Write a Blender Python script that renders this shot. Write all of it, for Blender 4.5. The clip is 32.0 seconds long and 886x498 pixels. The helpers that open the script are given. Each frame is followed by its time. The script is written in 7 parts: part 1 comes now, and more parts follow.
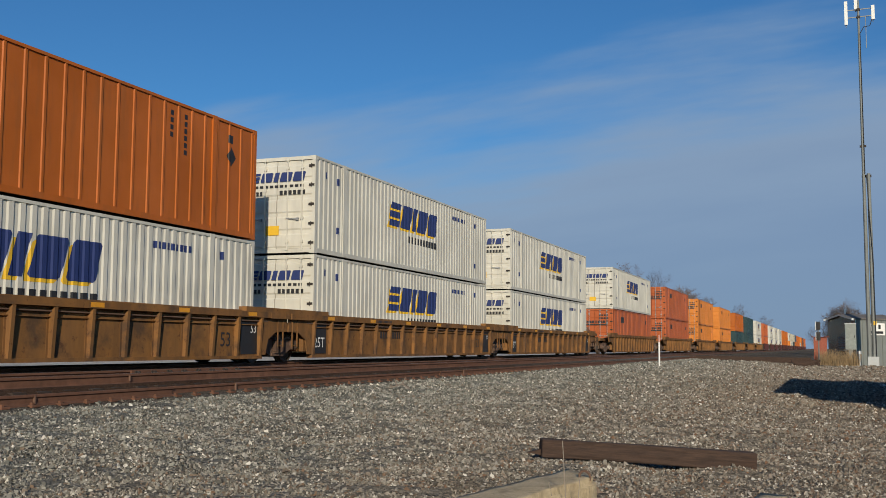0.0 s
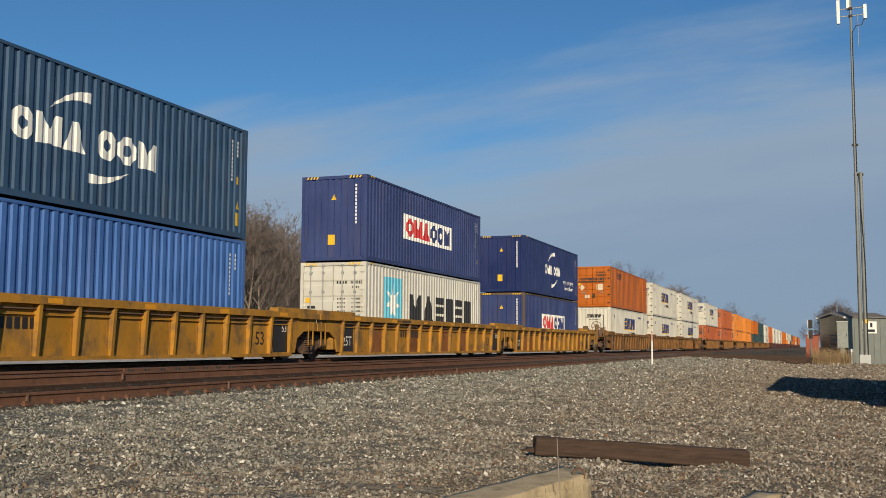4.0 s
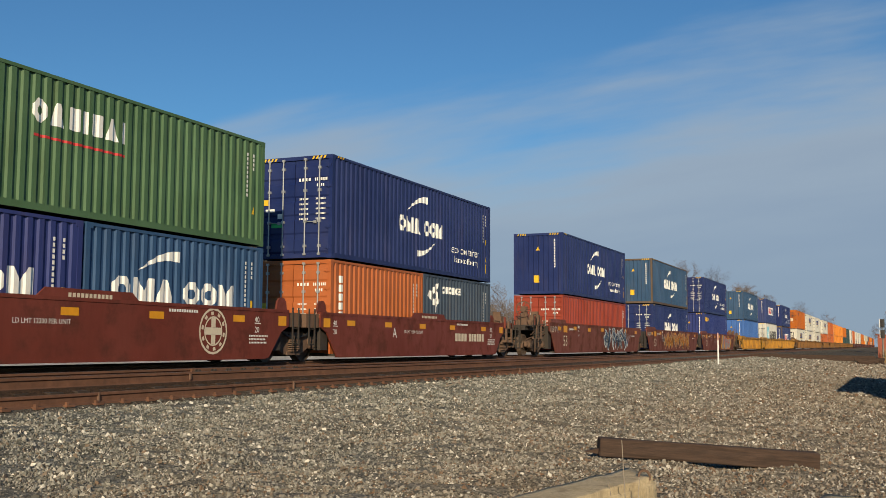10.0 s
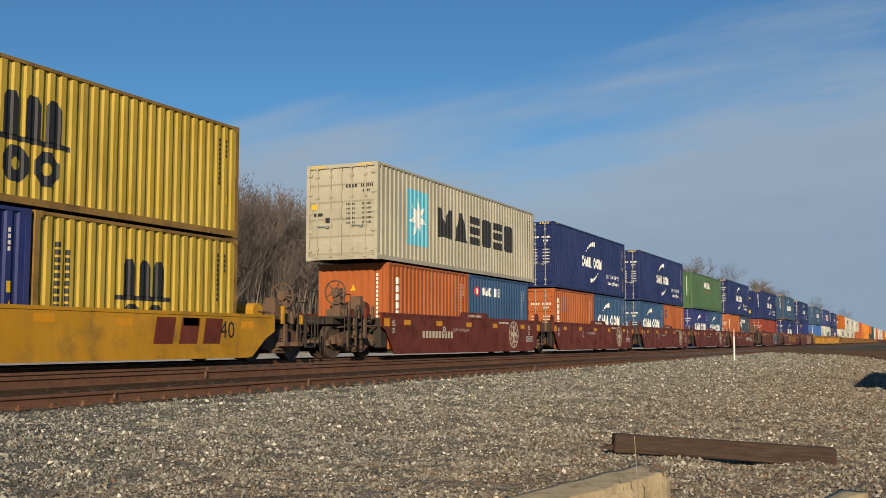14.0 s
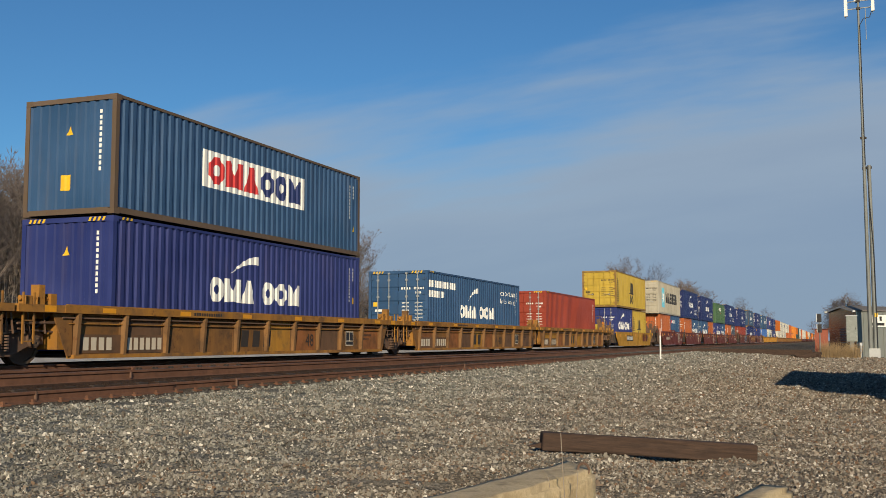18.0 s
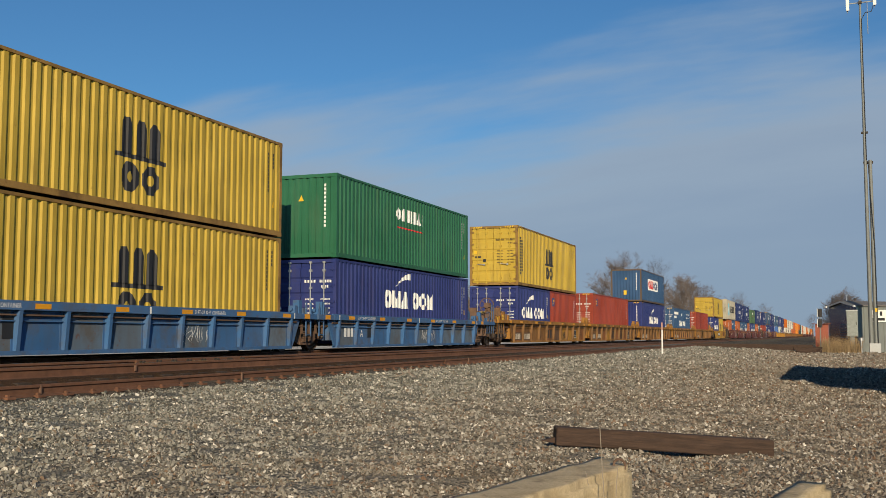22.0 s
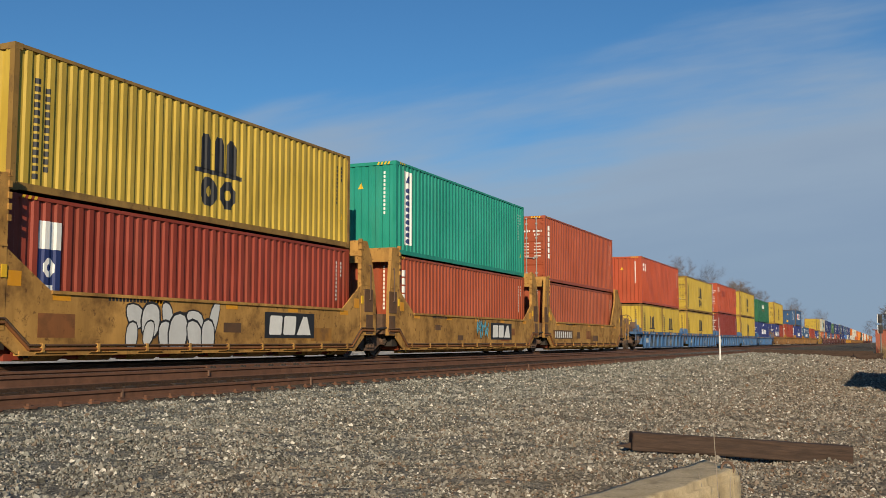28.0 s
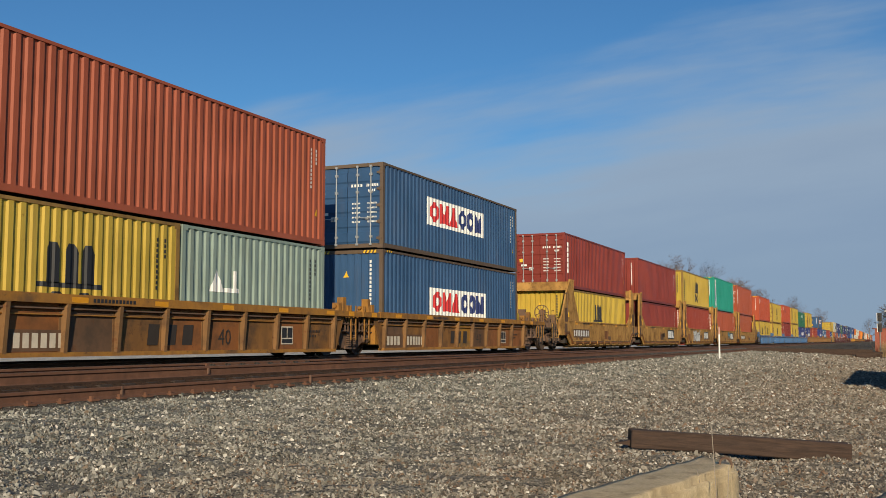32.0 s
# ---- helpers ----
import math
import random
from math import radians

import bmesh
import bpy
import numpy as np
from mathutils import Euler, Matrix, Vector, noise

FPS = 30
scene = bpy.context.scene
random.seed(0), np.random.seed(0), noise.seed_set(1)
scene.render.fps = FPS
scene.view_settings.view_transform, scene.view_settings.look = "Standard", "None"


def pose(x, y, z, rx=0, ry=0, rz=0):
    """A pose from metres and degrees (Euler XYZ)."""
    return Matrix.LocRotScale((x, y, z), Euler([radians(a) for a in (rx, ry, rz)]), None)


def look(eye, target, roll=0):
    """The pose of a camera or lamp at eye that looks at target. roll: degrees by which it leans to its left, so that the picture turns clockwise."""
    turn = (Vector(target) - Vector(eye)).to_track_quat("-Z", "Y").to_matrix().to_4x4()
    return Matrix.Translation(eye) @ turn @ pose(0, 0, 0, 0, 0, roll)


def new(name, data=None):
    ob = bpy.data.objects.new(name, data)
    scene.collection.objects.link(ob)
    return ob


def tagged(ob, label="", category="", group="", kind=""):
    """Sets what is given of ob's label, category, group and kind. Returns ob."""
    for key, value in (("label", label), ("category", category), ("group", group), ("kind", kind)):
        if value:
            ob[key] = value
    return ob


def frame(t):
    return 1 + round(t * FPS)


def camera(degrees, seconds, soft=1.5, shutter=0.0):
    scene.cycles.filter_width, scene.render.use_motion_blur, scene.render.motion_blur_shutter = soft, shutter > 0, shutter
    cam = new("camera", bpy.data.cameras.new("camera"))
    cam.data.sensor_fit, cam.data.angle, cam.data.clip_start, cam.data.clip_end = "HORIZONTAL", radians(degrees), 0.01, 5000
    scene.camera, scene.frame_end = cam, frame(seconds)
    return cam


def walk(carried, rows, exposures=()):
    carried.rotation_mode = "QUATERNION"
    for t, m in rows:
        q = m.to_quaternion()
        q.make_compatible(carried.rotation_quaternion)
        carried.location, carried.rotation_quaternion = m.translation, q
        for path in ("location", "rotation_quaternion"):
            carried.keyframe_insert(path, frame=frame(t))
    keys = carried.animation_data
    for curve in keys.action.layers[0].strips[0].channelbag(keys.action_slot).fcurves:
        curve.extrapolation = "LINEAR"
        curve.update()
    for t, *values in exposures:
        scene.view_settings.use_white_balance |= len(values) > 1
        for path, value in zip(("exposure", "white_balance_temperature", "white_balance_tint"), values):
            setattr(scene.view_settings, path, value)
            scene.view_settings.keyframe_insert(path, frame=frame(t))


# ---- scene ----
# ---------------------------------------------------------------- camera
cam = camera(46.52, 32.0, soft=0.8)
PATH = [
    (0, 0, 0, 0.461, 20.539, 5.406, -0.312),
    (0.5, -0, 0.001, 0.462, 20.306, 5.34, -0.291),
    (1, -0.002, 0.002, 0.462, 20.089, 5.319, -0.387),
    (1.5, 0, -0.005, 0.462, 19.97, 5.314, -0.335),
    (2, 0.006, -0.005, 0.462, 19.94, 5.286, -0.324),
    (2.5, 0.003, -0.008, 0.459, 19.887, 5.322, -0.268),
    (3, -0.001, -0.005, 0.458, 19.912, 5.311, -0.307),
    (3.5, -0.005, -0.003, 0.458, 19.994, 5.315, -0.301),
    (5.5, -0.01, -0.007, 0.46, 20.937, 5.326, -0.233),
    (6, -0.014, -0.005, 0.459, 21.27, 5.352, -0.164),
    (6.5, -0.014, -0.008, 0.46, 21.619, 5.295, -0.185),
    (7, -0.014, -0.009, 0.46, 21.992, 5.289, -0.179),
    (7.5, -0.015, -0.005, 0.459, 22.327, 5.283, -0.168),
    (8, -0.015, -0.008, 0.458, 22.622, 5.305, -0.173),
    (8.5, -0.013, -0.005, 0.458, 22.95, 5.294, -0.23),
    (9, -0.012, -0.001, 0.458, 23.218, 5.305, -0.215),
    (9.5, -0.01, -0.003, 0.46, 23.453, 5.288, -0.171),
    (10, -0.009, -0.001, 0.462, 23.614, 5.3, -0.247),
    (10.5, -0.009, -0.006, 0.462, 23.761, 5.305, -0.253),
    (11, -0.008, -0.007, 0.463, 23.849, 5.326, -0.173),
    (11.5, -0.004, -0.01, 0.464, 23.96, 5.29, -0.188),
    (12, 0.001, -0.011, 0.465, 23.947, 5.292, -0.036),
    (12.5, 0.006, -0.01, 0.463, 24.15, 5.227, -0.14),
    (13, 0.005, -0.006, 0.461, 24.322, 5.193, -0.137),
    (13.5, 0.005, -0.005, 0.46, 24.361, 5.169, -0.046),
    (14, 0.007, 0.002, 0.458, 24.461, 5.147, 0.019),
    (14.5, 0.013, 0.001, 0.455, 24.484, 5.146, 0.047),
    (15, 0.019, 0.006, 0.456, 24.405, 5.107, 0.074),
    (15.5, 0.019, 0.01, 0.456, 24.222, 5.119, -0.044),
    (17.5, 0.016, 0.002, 0.454, 20.96, 5.127, 0.069),
    (18, 0.017, 0.005, 0.455, 20.623, 5.113, 0.067),
    (18.5, 0.017, -0, 0.456, 20.365, 5.089, 0.023),
    (19, 0.015, 0.004, 0.455, 20.2, 5.078, 0.061),
    (19.5, 0.016, -0.001, 0.455, 20.069, 5.058, 0.038),
    (20, 0.011, 0.001, 0.457, 20.012, 5.041, -0.052),
    (20.5, -0.019, -0.041, 0.457, 20.051, 5.038, -0.168),
    (21, -0.103, -0.026, 0.447, 20.156, 4.832, -0.13),
    (21.5, -0.175, 0.058, 0.444, 20.332, 4.707, 0.029),
    (22, -0.203, 0.123, 0.44, 20.504, 4.805, -0.035),
    (22.5, -0.263, 0.106, 0.437, 20.657, 4.923, -0.032),
    (23, -0.373, 0.042, 0.434, 20.654, 5, -0.177),
    (23.5, -0.422, -0.047, 0.434, 20.684, 5.078, 0.004),
    (24, -0.428, -0.076, 0.436, 20.663, 5.096, 0.102),
    (24.5, -0.432, -0.099, 0.439, 20.665, 5.067, 0.162),
    (25, -0.441, -0.105, 0.438, 20.835, 5.055, 0.113),
    (25.5, -0.45, -0.111, 0.44, 21.096, 5.083, 0.098),
    (27.5, -0.454, -0.092, 0.433, 22.849, 5.136, -0.039),
    (28, -0.439, -0.098, 0.43, 23.232, 5.154, -0.027),
    (28.5, -0.437, -0.089, 0.424, 23.478, 5.176, -0.013),
    (29, -0.44, -0.096, 0.421, 23.643, 5.175, -0.043),
    (29.5, -0.442, -0.106, 0.43, 23.675, 5.092, -0.022),
    (30, -0.453, -0.094, 0.431, 23.666, 5.053, 0.017),
    (30.5, -0.456, -0.098, 0.432, 23.628, 5.025, -0.035),
    (31, -0.437, -0.097, 0.421, 23.597, 5.044, -0.037),
    (31.5, -0.432, -0.085, 0.419, 23.405, 5.052, -0.045),
    (32, -0.431, -0.105, 0.417, 23.212, 5.072, -0.048),
]

walk(cam, [(t, pose(x, y, z, 90 + pitch, roll, yaw)) for t, x, y, z, yaw, pitch, roll in PATH],
     [(0, -0.20, 6000, 10), (1.5, -0.15, 6100, 10), (3, -0.08, 6450, 10), (6, 0.02, 6850, 10), (9, 0.06, 6900, 10), (13, 0.06, 6950, 10), (16, 0.0, 6750, 10), (20, 0.0, 6650, 10), (24, 0.0, 6800, 10), (28, 0.0, 6600, 10), (32, 0.0, 6550, 10)])

# ---------------------------------------------------------------- light
SUN_AZ = radians(155.0)      # from +Y towards +X
SUN_EL = radians(18.0)
world = bpy.data.worlds.new("world")
scene.world = world
world.use_nodes = True
wn, wl = world.node_tree.nodes, world.node_tree.links
wn.clear()
sky = wn.new("ShaderNodeTexSky")
sky.sky_type = "NISHITA"
sky.sun_disc = False
sky.sun_elevation, sky.sun_rotation = SUN_EL, SUN_AZ
sky.altitude, sky.air_density, sky.dust_density, sky.ozone_density = 200, 1.0, 0.3, 3.0
w_out = wn.new("ShaderNodeOutputWorld")
w_bg = wn.new("ShaderNodeBackground")
w_bg.inputs["Strength"].default_value = 0.08
# a thin veil of high cloud, thickening towards the horizon, with drawn-out streaks along its edge
w_tc = wn.new("ShaderNodeTexCoord")
w_sep, w_comb = wn.new("ShaderNodeSeparateXYZ"), wn.new("ShaderNodeCombineXYZ")
w_long = wn.new("ShaderNodeMath")
w_long.operation = "MULTIPLY"
w_long.inputs[1].default_value = 6.0
w_noise = wn.new("ShaderNodeTexNoise")
w_noise.inputs["Scale"].default_value, w_noise.inputs["Detail"].default_value = 2.2, 9
w_noise.inputs["Roughness"].default_value = 0.52
w_dot = wn.new("ShaderNodeVectorMath")
w_dot.operation = "DOT_PRODUCT"
w_dot.inputs[1].default_value = (-0.06, -0.38, 1.0)
w_wob = wn.new("ShaderNodeMath")
w_wob.operation = "MULTIPLY_ADD"
w_wob.inputs[1].default_value = -0.36
w_edge = wn.new("ShaderNodeMapRange")
w_edge.interpolation_type = "SMOOTHSTEP"
for w_key, w_val in (("From Min", -0.225), ("From Max", -0.37), ("To Min", 0.0), ("To Max", 0.93)):
    w_edge.inputs[w_key].default_value = w_val
w_tone = wn.new("ShaderNodeMix")
w_tone.data_type = "RGBA"
w_tone.blend_type = "MULTIPLY"
w_tone.inputs["Factor"].default_value = 1.0
w_tone.inputs["B"].default_value = (0.49, 0.87, 1.13, 1)
w_mix = wn.new("ShaderNodeMix")
w_mix.data_type = "RGBA"
wl.new(w_tc.outputs["Generated"], w_sep.inputs[0])
wl.new(w_sep.outputs["X"], w_comb.inputs["X"])
wl.new(w_sep.outputs["Y"], w_comb.inputs["Y"])
wl.new(w_dot.outputs["Value"], w_long.inputs[0])
wl.new(w_long.outputs[0], w_comb.inputs["Z"])
wl.new(w_tc.outputs["Generated"], w_dot.inputs[0])
wl.new(w_comb.outputs["Vector"], w_noise.inputs["Vector"])
wl.new(w_noise.outputs["Fac"], w_wob.inputs[0])
wl.new(w_dot.outputs["Value"], w_wob.inputs[2])
wl.new(w_wob.outputs[0], w_edge.inputs["Value"])
wl.new(w_edge.outputs["Result"], w_mix.inputs["Factor"])
wl.new(sky.outputs["Color"], w_tone.inputs["A"])
wl.new(w_tone.outputs["Result"], w_mix.inputs["A"])
# the veil is brightest along its upper edge and greyer below
w_low = wn.new("ShaderNodeMapRange")
w_low.interpolation_type = "SMOOTHSTEP"
w_low.inputs["From Min"].default_value, w_low.inputs["From Max"].default_value = -0.27, -0.50
w_veil = wn.new("ShaderNodeMix")
w_veil.data_type = "RGBA"
w_veil.inputs["A"].default_value, w_veil.inputs["B"].default_value = (3.95, 5.05, 6.4, 1), (3.05, 4.12, 5.75, 1)
wl.new(w_wob.outputs[0], w_low.inputs["Value"])
wl.new(w_low.outputs["Result"], w_veil.inputs["Factor"])
wl.new(w_veil.outputs["Result"], w_mix.inputs["B"])
wl.new(w_mix.outputs["Result"], w_bg.inputs["Color"])
wl.new(w_bg.outputs["Background"], w_out.inputs["Surface"])

sun = new("sun", bpy.data.lights.new("sun", "SUN"))
sun.data.energy, sun.data.angle, sun.data.color = 4.9, radians(0.5), (1.0, 0.845, 0.61)
sd = Vector((math.sin(SUN_AZ) * math.cos(SUN_EL), math.cos(SUN_AZ) * math.cos(SUN_EL), math.sin(SUN_EL)))
sun.matrix_basis = look(sd * 100, (0, 0, 0))


# ---------------------------------------------------------------- materials
MATS = {}


def nodes_of(name):
    m = bpy.data.materials.new(name)
    m.use_nodes = True
    nt = m.node_tree
    return m, nt.nodes, nt.links, nt.nodes["Principled BSDF"]


def noise_node(ns, ls, scale, detail=4, vec=None, rough=0.55):
    n = ns.new("ShaderNodeTexNoise")
    n.inputs["Scale"].default_value, n.inputs["Detail"].default_value, n.inputs["Roughness"].default_value = scale, detail, rough
    if vec:
        ls.new(vec, n.inputs["Vector"])
    return n.outputs["Fac"]


def ramp_node(ns, ls, fac, a, b):
    r = ns.new("ShaderNodeMapRange")
    r.inputs["From Min"].default_value, r.inputs["From Max"].default_value = a, b
    ls.new(fac, r.inputs["Value"])
    return r.outputs["Result"]


def mix_node(ns, ls, fac, a, b, mode="MIX"):
    m = ns.new("ShaderNodeMix")
    m.data_type, m.blend_type = "RGBA", mode
    for key, v in (("Factor", fac), ("A", a), ("B", b)):
        if isinstance(v, (tuple, float, int)):
            m.inputs[key].default_value = v if not isinstance(v, tuple) else (*v, 1)
        else:
            ls.new(v, m.inputs[key])
    return m.outputs["Result"]


def math_node(ns, ls, op, a, b):
    m = ns.new("ShaderNodeMath")
    m.operation = op
    for i, v in enumerate((a, b)):
        if isinstance(v, (int, float)):
            m.inputs[i].default_value = v
        else:
            ls.new(v, m.inputs[i])
    return m.outputs[0]


def shifted_coords(ns, ls, scale=(1, 1, 1)):
    """Object coordinates, moved by a random amount for each object."""
    tc, info, mp = ns.new("ShaderNodeTexCoord"), ns.new("ShaderNodeObjectInfo"), ns.new("ShaderNodeMapping")
    comb = ns.new("ShaderNodeCombineXYZ")
    s = math_node(ns, ls, "MULTIPLY", info.outputs["Random"], 137.0)
    for k in "XYZ":
        ls.new(s, comb.inputs[k])
    ls.new(tc.outputs["Object"], mp.inputs["Vector"])
    ls.new(comb.outputs["Vector"], mp.inputs["Location"])
    mp.inputs["Scale"].default_value = scale
    return mp.outputs["Vector"], info.outputs["Random"]


def bump(ns, ls, bsdf, height, strength=0.3, dist=0.01):
    b = ns.new("ShaderNodeBump")
    b.inputs["Strength"].default_value, b.inputs["Distance"].default_value = strength, dist
    ls.new(height, b.inputs["Height"])
    ls.new(b.outputs["Normal"], bsdf.inputs["Normal"])


def paint(name, col, dirt=0.25, rust=0.15, rough=0.55, cover=0.0, dirt_col=(0.12, 0.085, 0.05), rust_col=(0.13, 0.05, 0.02)):
    """Weathered paint on steel: faded patches, streaks running down, rust specks."""
    if name in MATS:
        return MATS[name]
    m, ns, ls, b = nodes_of(name)
    vec, rnd = shifted_coords(ns, ls)
    streak, _ = shifted_coords(ns, ls, (1.7, 1.7, 0.28))
    fade = ramp_node(ns, ls, noise_node(ns, ls, 0.6, 4, vec), 0.3, 0.75)
    light = tuple(min(1, c * 1.12 + 0.012) for c in col)
    dark = tuple(c * 0.86 for c in col)
    c = mix_node(ns, ls, fade, dark, light)
    st = ramp_node(ns, ls, noise_node(ns, ls, 1.6, 5, streak, 0.6), 0.52 - cover, 0.80 - cover)
    if cover > 0:
        blot = ramp_node(ns, ls, noise_node(ns, ls, 1.5, 7, vec, 0.62), 0.50 - 0.5 * cover, 0.66)
        st = math_node(ns, ls, "MAXIMUM", math_node(ns, ls, "MULTIPLY", st, 0.55), blot)
    c = mix_node(ns, ls, math_node(ns, ls, "MULTIPLY", st, dirt), c, dirt_col)
    sp = ramp_node(ns, ls, noise_node(ns, ls, 5.5, 8, vec, 0.7), 0.64 - 0.5 * cover, 0.72 - 0.5 * cover)
    c = mix_node(ns, ls, math_node(ns, ls, "MULTIPLY", sp, rust), c, rust_col)
    ls.new(c, b.inputs["Base Color"])
    rr = ns.new("ShaderNodeMapRange")
    rr.inputs["To Min"].default_value, rr.inputs["To Max"].default_value = rough - 0.08, min(0.95, rough + 0.25)
    ls.new(st, rr.inputs["Value"])
    ls.new(rr.outputs["Result"], b.inputs["Roughness"])
    b.inputs["Specular IOR Level"].default_value = 0.22
    bump(ns, ls, b, noise_node(ns, ls, 2.2, 5, vec), 0.12, 0.02)
    MATS[name] = m
    return m


def plain(name, col, rough=0.7, metal=0.0, var=0.25, scale=6.0, bumpy=0.15):
    """A surface with two scales of tone and a fine relief."""
    if name in MATS:
        return MATS[name]
    m, ns, ls, b = nodes_of(name)
    vec, rnd = shifted_coords(ns, ls)
    f = noise_node(ns, ls, scale, 6, vec, 0.65)
    g = noise_node(ns, ls, scale * 0.13, 3, vec)
    lo, hi = tuple(c * (1 - var) for c in col), tuple(min(1, c * (1 + var)) for c in col)
    c = mix_node(ns, ls, ramp_node(ns, ls, f, 0.3, 0.7), lo, hi)
    c = mix_node(ns, ls, ramp_node(ns, ls, g, 0.35, 0.75), c, tuple(x * (1 - var * 0.7) for x in col))
    ls.new(c, b.inputs["Base Color"])
    b.inputs["Roughness"].default_value, b.inputs["Metallic"].default_value = rough, metal
    if bumpy:
        bump(ns, ls, b, f, bumpy, 0.02)
    MATS[name] = m
    return m


C_SWIFT = paint("paint_white", (0.59, 0.565, 0.49), 0.22, 0.12)
C_ORANGE = paint("paint_orange", (0.44, 0.112, 0.009), 0.45, 0.25)
C_REDORANGE = paint("paint_red_orange", (0.42, 0.105, 0.03), 0.3, 0.1)
C_LORANGE = paint("paint_light_orange", (0.62, 0.21, 0.03), 0.25, 0.1)
C_DKGREEN = paint("paint_dark_green", (0.025, 0.055, 0.06), 0.2, 0.1)
C_NAVY = paint("paint_navy", (0.012, 0.024, 0.105), 0.10, 0.06, 0.5)
C_NAVY2 = paint("paint_faded_navy", (0.022, 0.034, 0.15), 0.18, 0.12)
C_STEEL = paint("paint_steel_blue", (0.03, 0.075, 0.15), 0.3, 0.25)
C_BLUE = paint("paint_mid_blue", (0.03, 0.08, 0.175), 0.2, 0.15)
C_LBLUE = paint("paint_light_blue", (0.05, 0.14, 0.40), 0.2, 0.15)
C_SEACO = paint("paint_blue", (0.02, 0.034, 0.15), 0.15, 0.1)
C_RUSTPOST = paint("rusted_post_paint", (0.115, 0.08, 0.058), 0.6, 0.5, 0.75, 0.06)
C_DKBLUE = paint("paint_rusty_navy", (0.03, 0.048, 0.15), 0.25, 0.2)
C_RED = paint("paint_red", (0.265, 0.042, 0.022), 0.25, 0.15)
C_BRICK = paint("paint_brick_red", (0.33, 0.07, 0.03), 0.25, 0.15)
C_CORAL = paint("paint_coral_orange", (0.385, 0.105, 0.03), 0.3, 0.15)
C_CAI = paint("paint_bright_red_orange", (0.40, 0.07, 0.028), 0.25, 0.15)
C_MAROON = paint("paint_maroon", (0.205, 0.032, 0.022), 0.2, 0.12)
C_BROWNRED = paint("paint_brown_red", (0.31, 0.075, 0.035), 0.25, 0.12)
C_CRONOS = paint("paint_slate_blue", (0.042, 0.062, 0.092), 0.25, 0.15)
C_GREEN = paint("paint_green", (0.065, 0.135, 0.062), 0.25, 0.15)
C_GREEN2 = paint("paint_deep_green", (0.02, 0.12, 0.06), 0.2, 0.12)
C_TEAL = paint("paint_teal", (0.015, 0.26, 0.19), 0.15, 0.08)
C_GREY = paint("paint_warm_grey", (0.42, 0.385, 0.30), 0.3, 0.2)
C_GREY2 = paint("paint_light_grey", (0.55, 0.54, 0.49), 0.2, 0.12)
C_SAGE = paint("paint_sage_grey", (0.24, 0.31, 0.27), 0.25, 0.15)
C_MSC = paint("paint_yellow", (0.47, 0.325, 0.045), 0.45, 0.5)
C_MSCPOST = paint("paint_aged_mustard", (0.29, 0.17, 0.045), 0.75, 0.8, 0.65, 0.09, (0.10, 0.06, 0.03), (0.07, 0.03, 0.015))
W_YELLOW = paint("well_yellow", (0.42, 0.20, 0.022), 0.8, 0.55, 0.7, 0.07)
W_YBROWN = paint("well_yellow_brown", (0.25, 0.115, 0.03), 0.85, 0.7, 0.75, 0.13, (0.075, 0.048, 0.032), (0.08, 0.036, 0.02))
W_BROWN = paint("well_brown", (0.16, 0.042, 0.025), 0.55, 0.35, 0.65, 0.05, (0.06, 0.035, 0.025))
W_RED = paint("well_red_brown", (0.165, 0.034, 0.021), 0.6, 0.4, 0.6, 0.04, (0.06, 0.025, 0.018))
W_BLUE = paint("well_blue", (0.045, 0.13, 0.29), 0.65, 0.5, 0.65, 0.06, (0.10, 0.09, 0.08))
W_CHROME = paint("well_bright_yellow", (0.52, 0.26, 0.018), 0.5, 0.3, 0.6, 0.03)
W_HIGH = paint("well_ochre", (0.50, 0.27, 0.07), 0.85, 0.8, 0.75, 0.14, (0.14, 0.07, 0.026), (0.09, 0.04, 0.018))
W_YMID = paint("well_dull_yellow", (0.36, 0.165, 0.027), 0.85, 0.65, 0.7, 0.10, (0.12, 0.07, 0.04), (0.09, 0.045, 0.025))
W_GREYBLUE = paint("well_grimy_blue", (0.105, 0.15, 0.205), 0.75, 0.6, 0.75, 0.10, (0.10, 0.085, 0.07))
W_GRIME = paint("well_brown_grime", (0.14, 0.075, 0.04), 0.7, 0.6, 0.8, 0.10, (0.06, 0.045, 0.035))
W_RUST = paint("well_rust_orange", (0.27, 0.10, 0.03), 0.75, 0.6, 0.75, 0.10, (0.10, 0.055, 0.03))
W_RIB = paint("well_rib_brown", (0.23, 0.12, 0.045), 0.85, 0.7, 0.75, 0.12, (0.10, 0.06, 0.035))
M_DARK = plain("dirty_dark_steel", (0.035, 0.027, 0.022), 0.8)
M_TRUCK = plain("rusty_cast_steel", (0.135, 0.08, 0.053), 0.85)
M_WHEEL = plain("worn_wheel_steel", (0.14, 0.10, 0.075), 0.6, 0.4)
M_RAIL = plain("rusty_rail", (0.15, 0.068, 0.038), 0.85, 0.0, 0.35)
M_RAILTOP = plain("polished_rail_head", (0.22, 0.18, 0.16), 0.4, 0.7)
M_TIE = plain("weathered_tie_wood", (0.042, 0.029, 0.022), 0.9, 0, 0.3, 9)
M_WHITE = plain("white_marking", (0.78, 0.77, 0.73), 0.6, 0, 0.08, 6, 0)
M_BLACK = plain("black_marking", (0.02, 0.02, 0.022), 0.6, 0, 0.1, 6, 0)
M_NAVYMARK = plain("navy_marking", (0.02, 0.035, 0.14), 0.6, 0, 0.1, 6, 0)
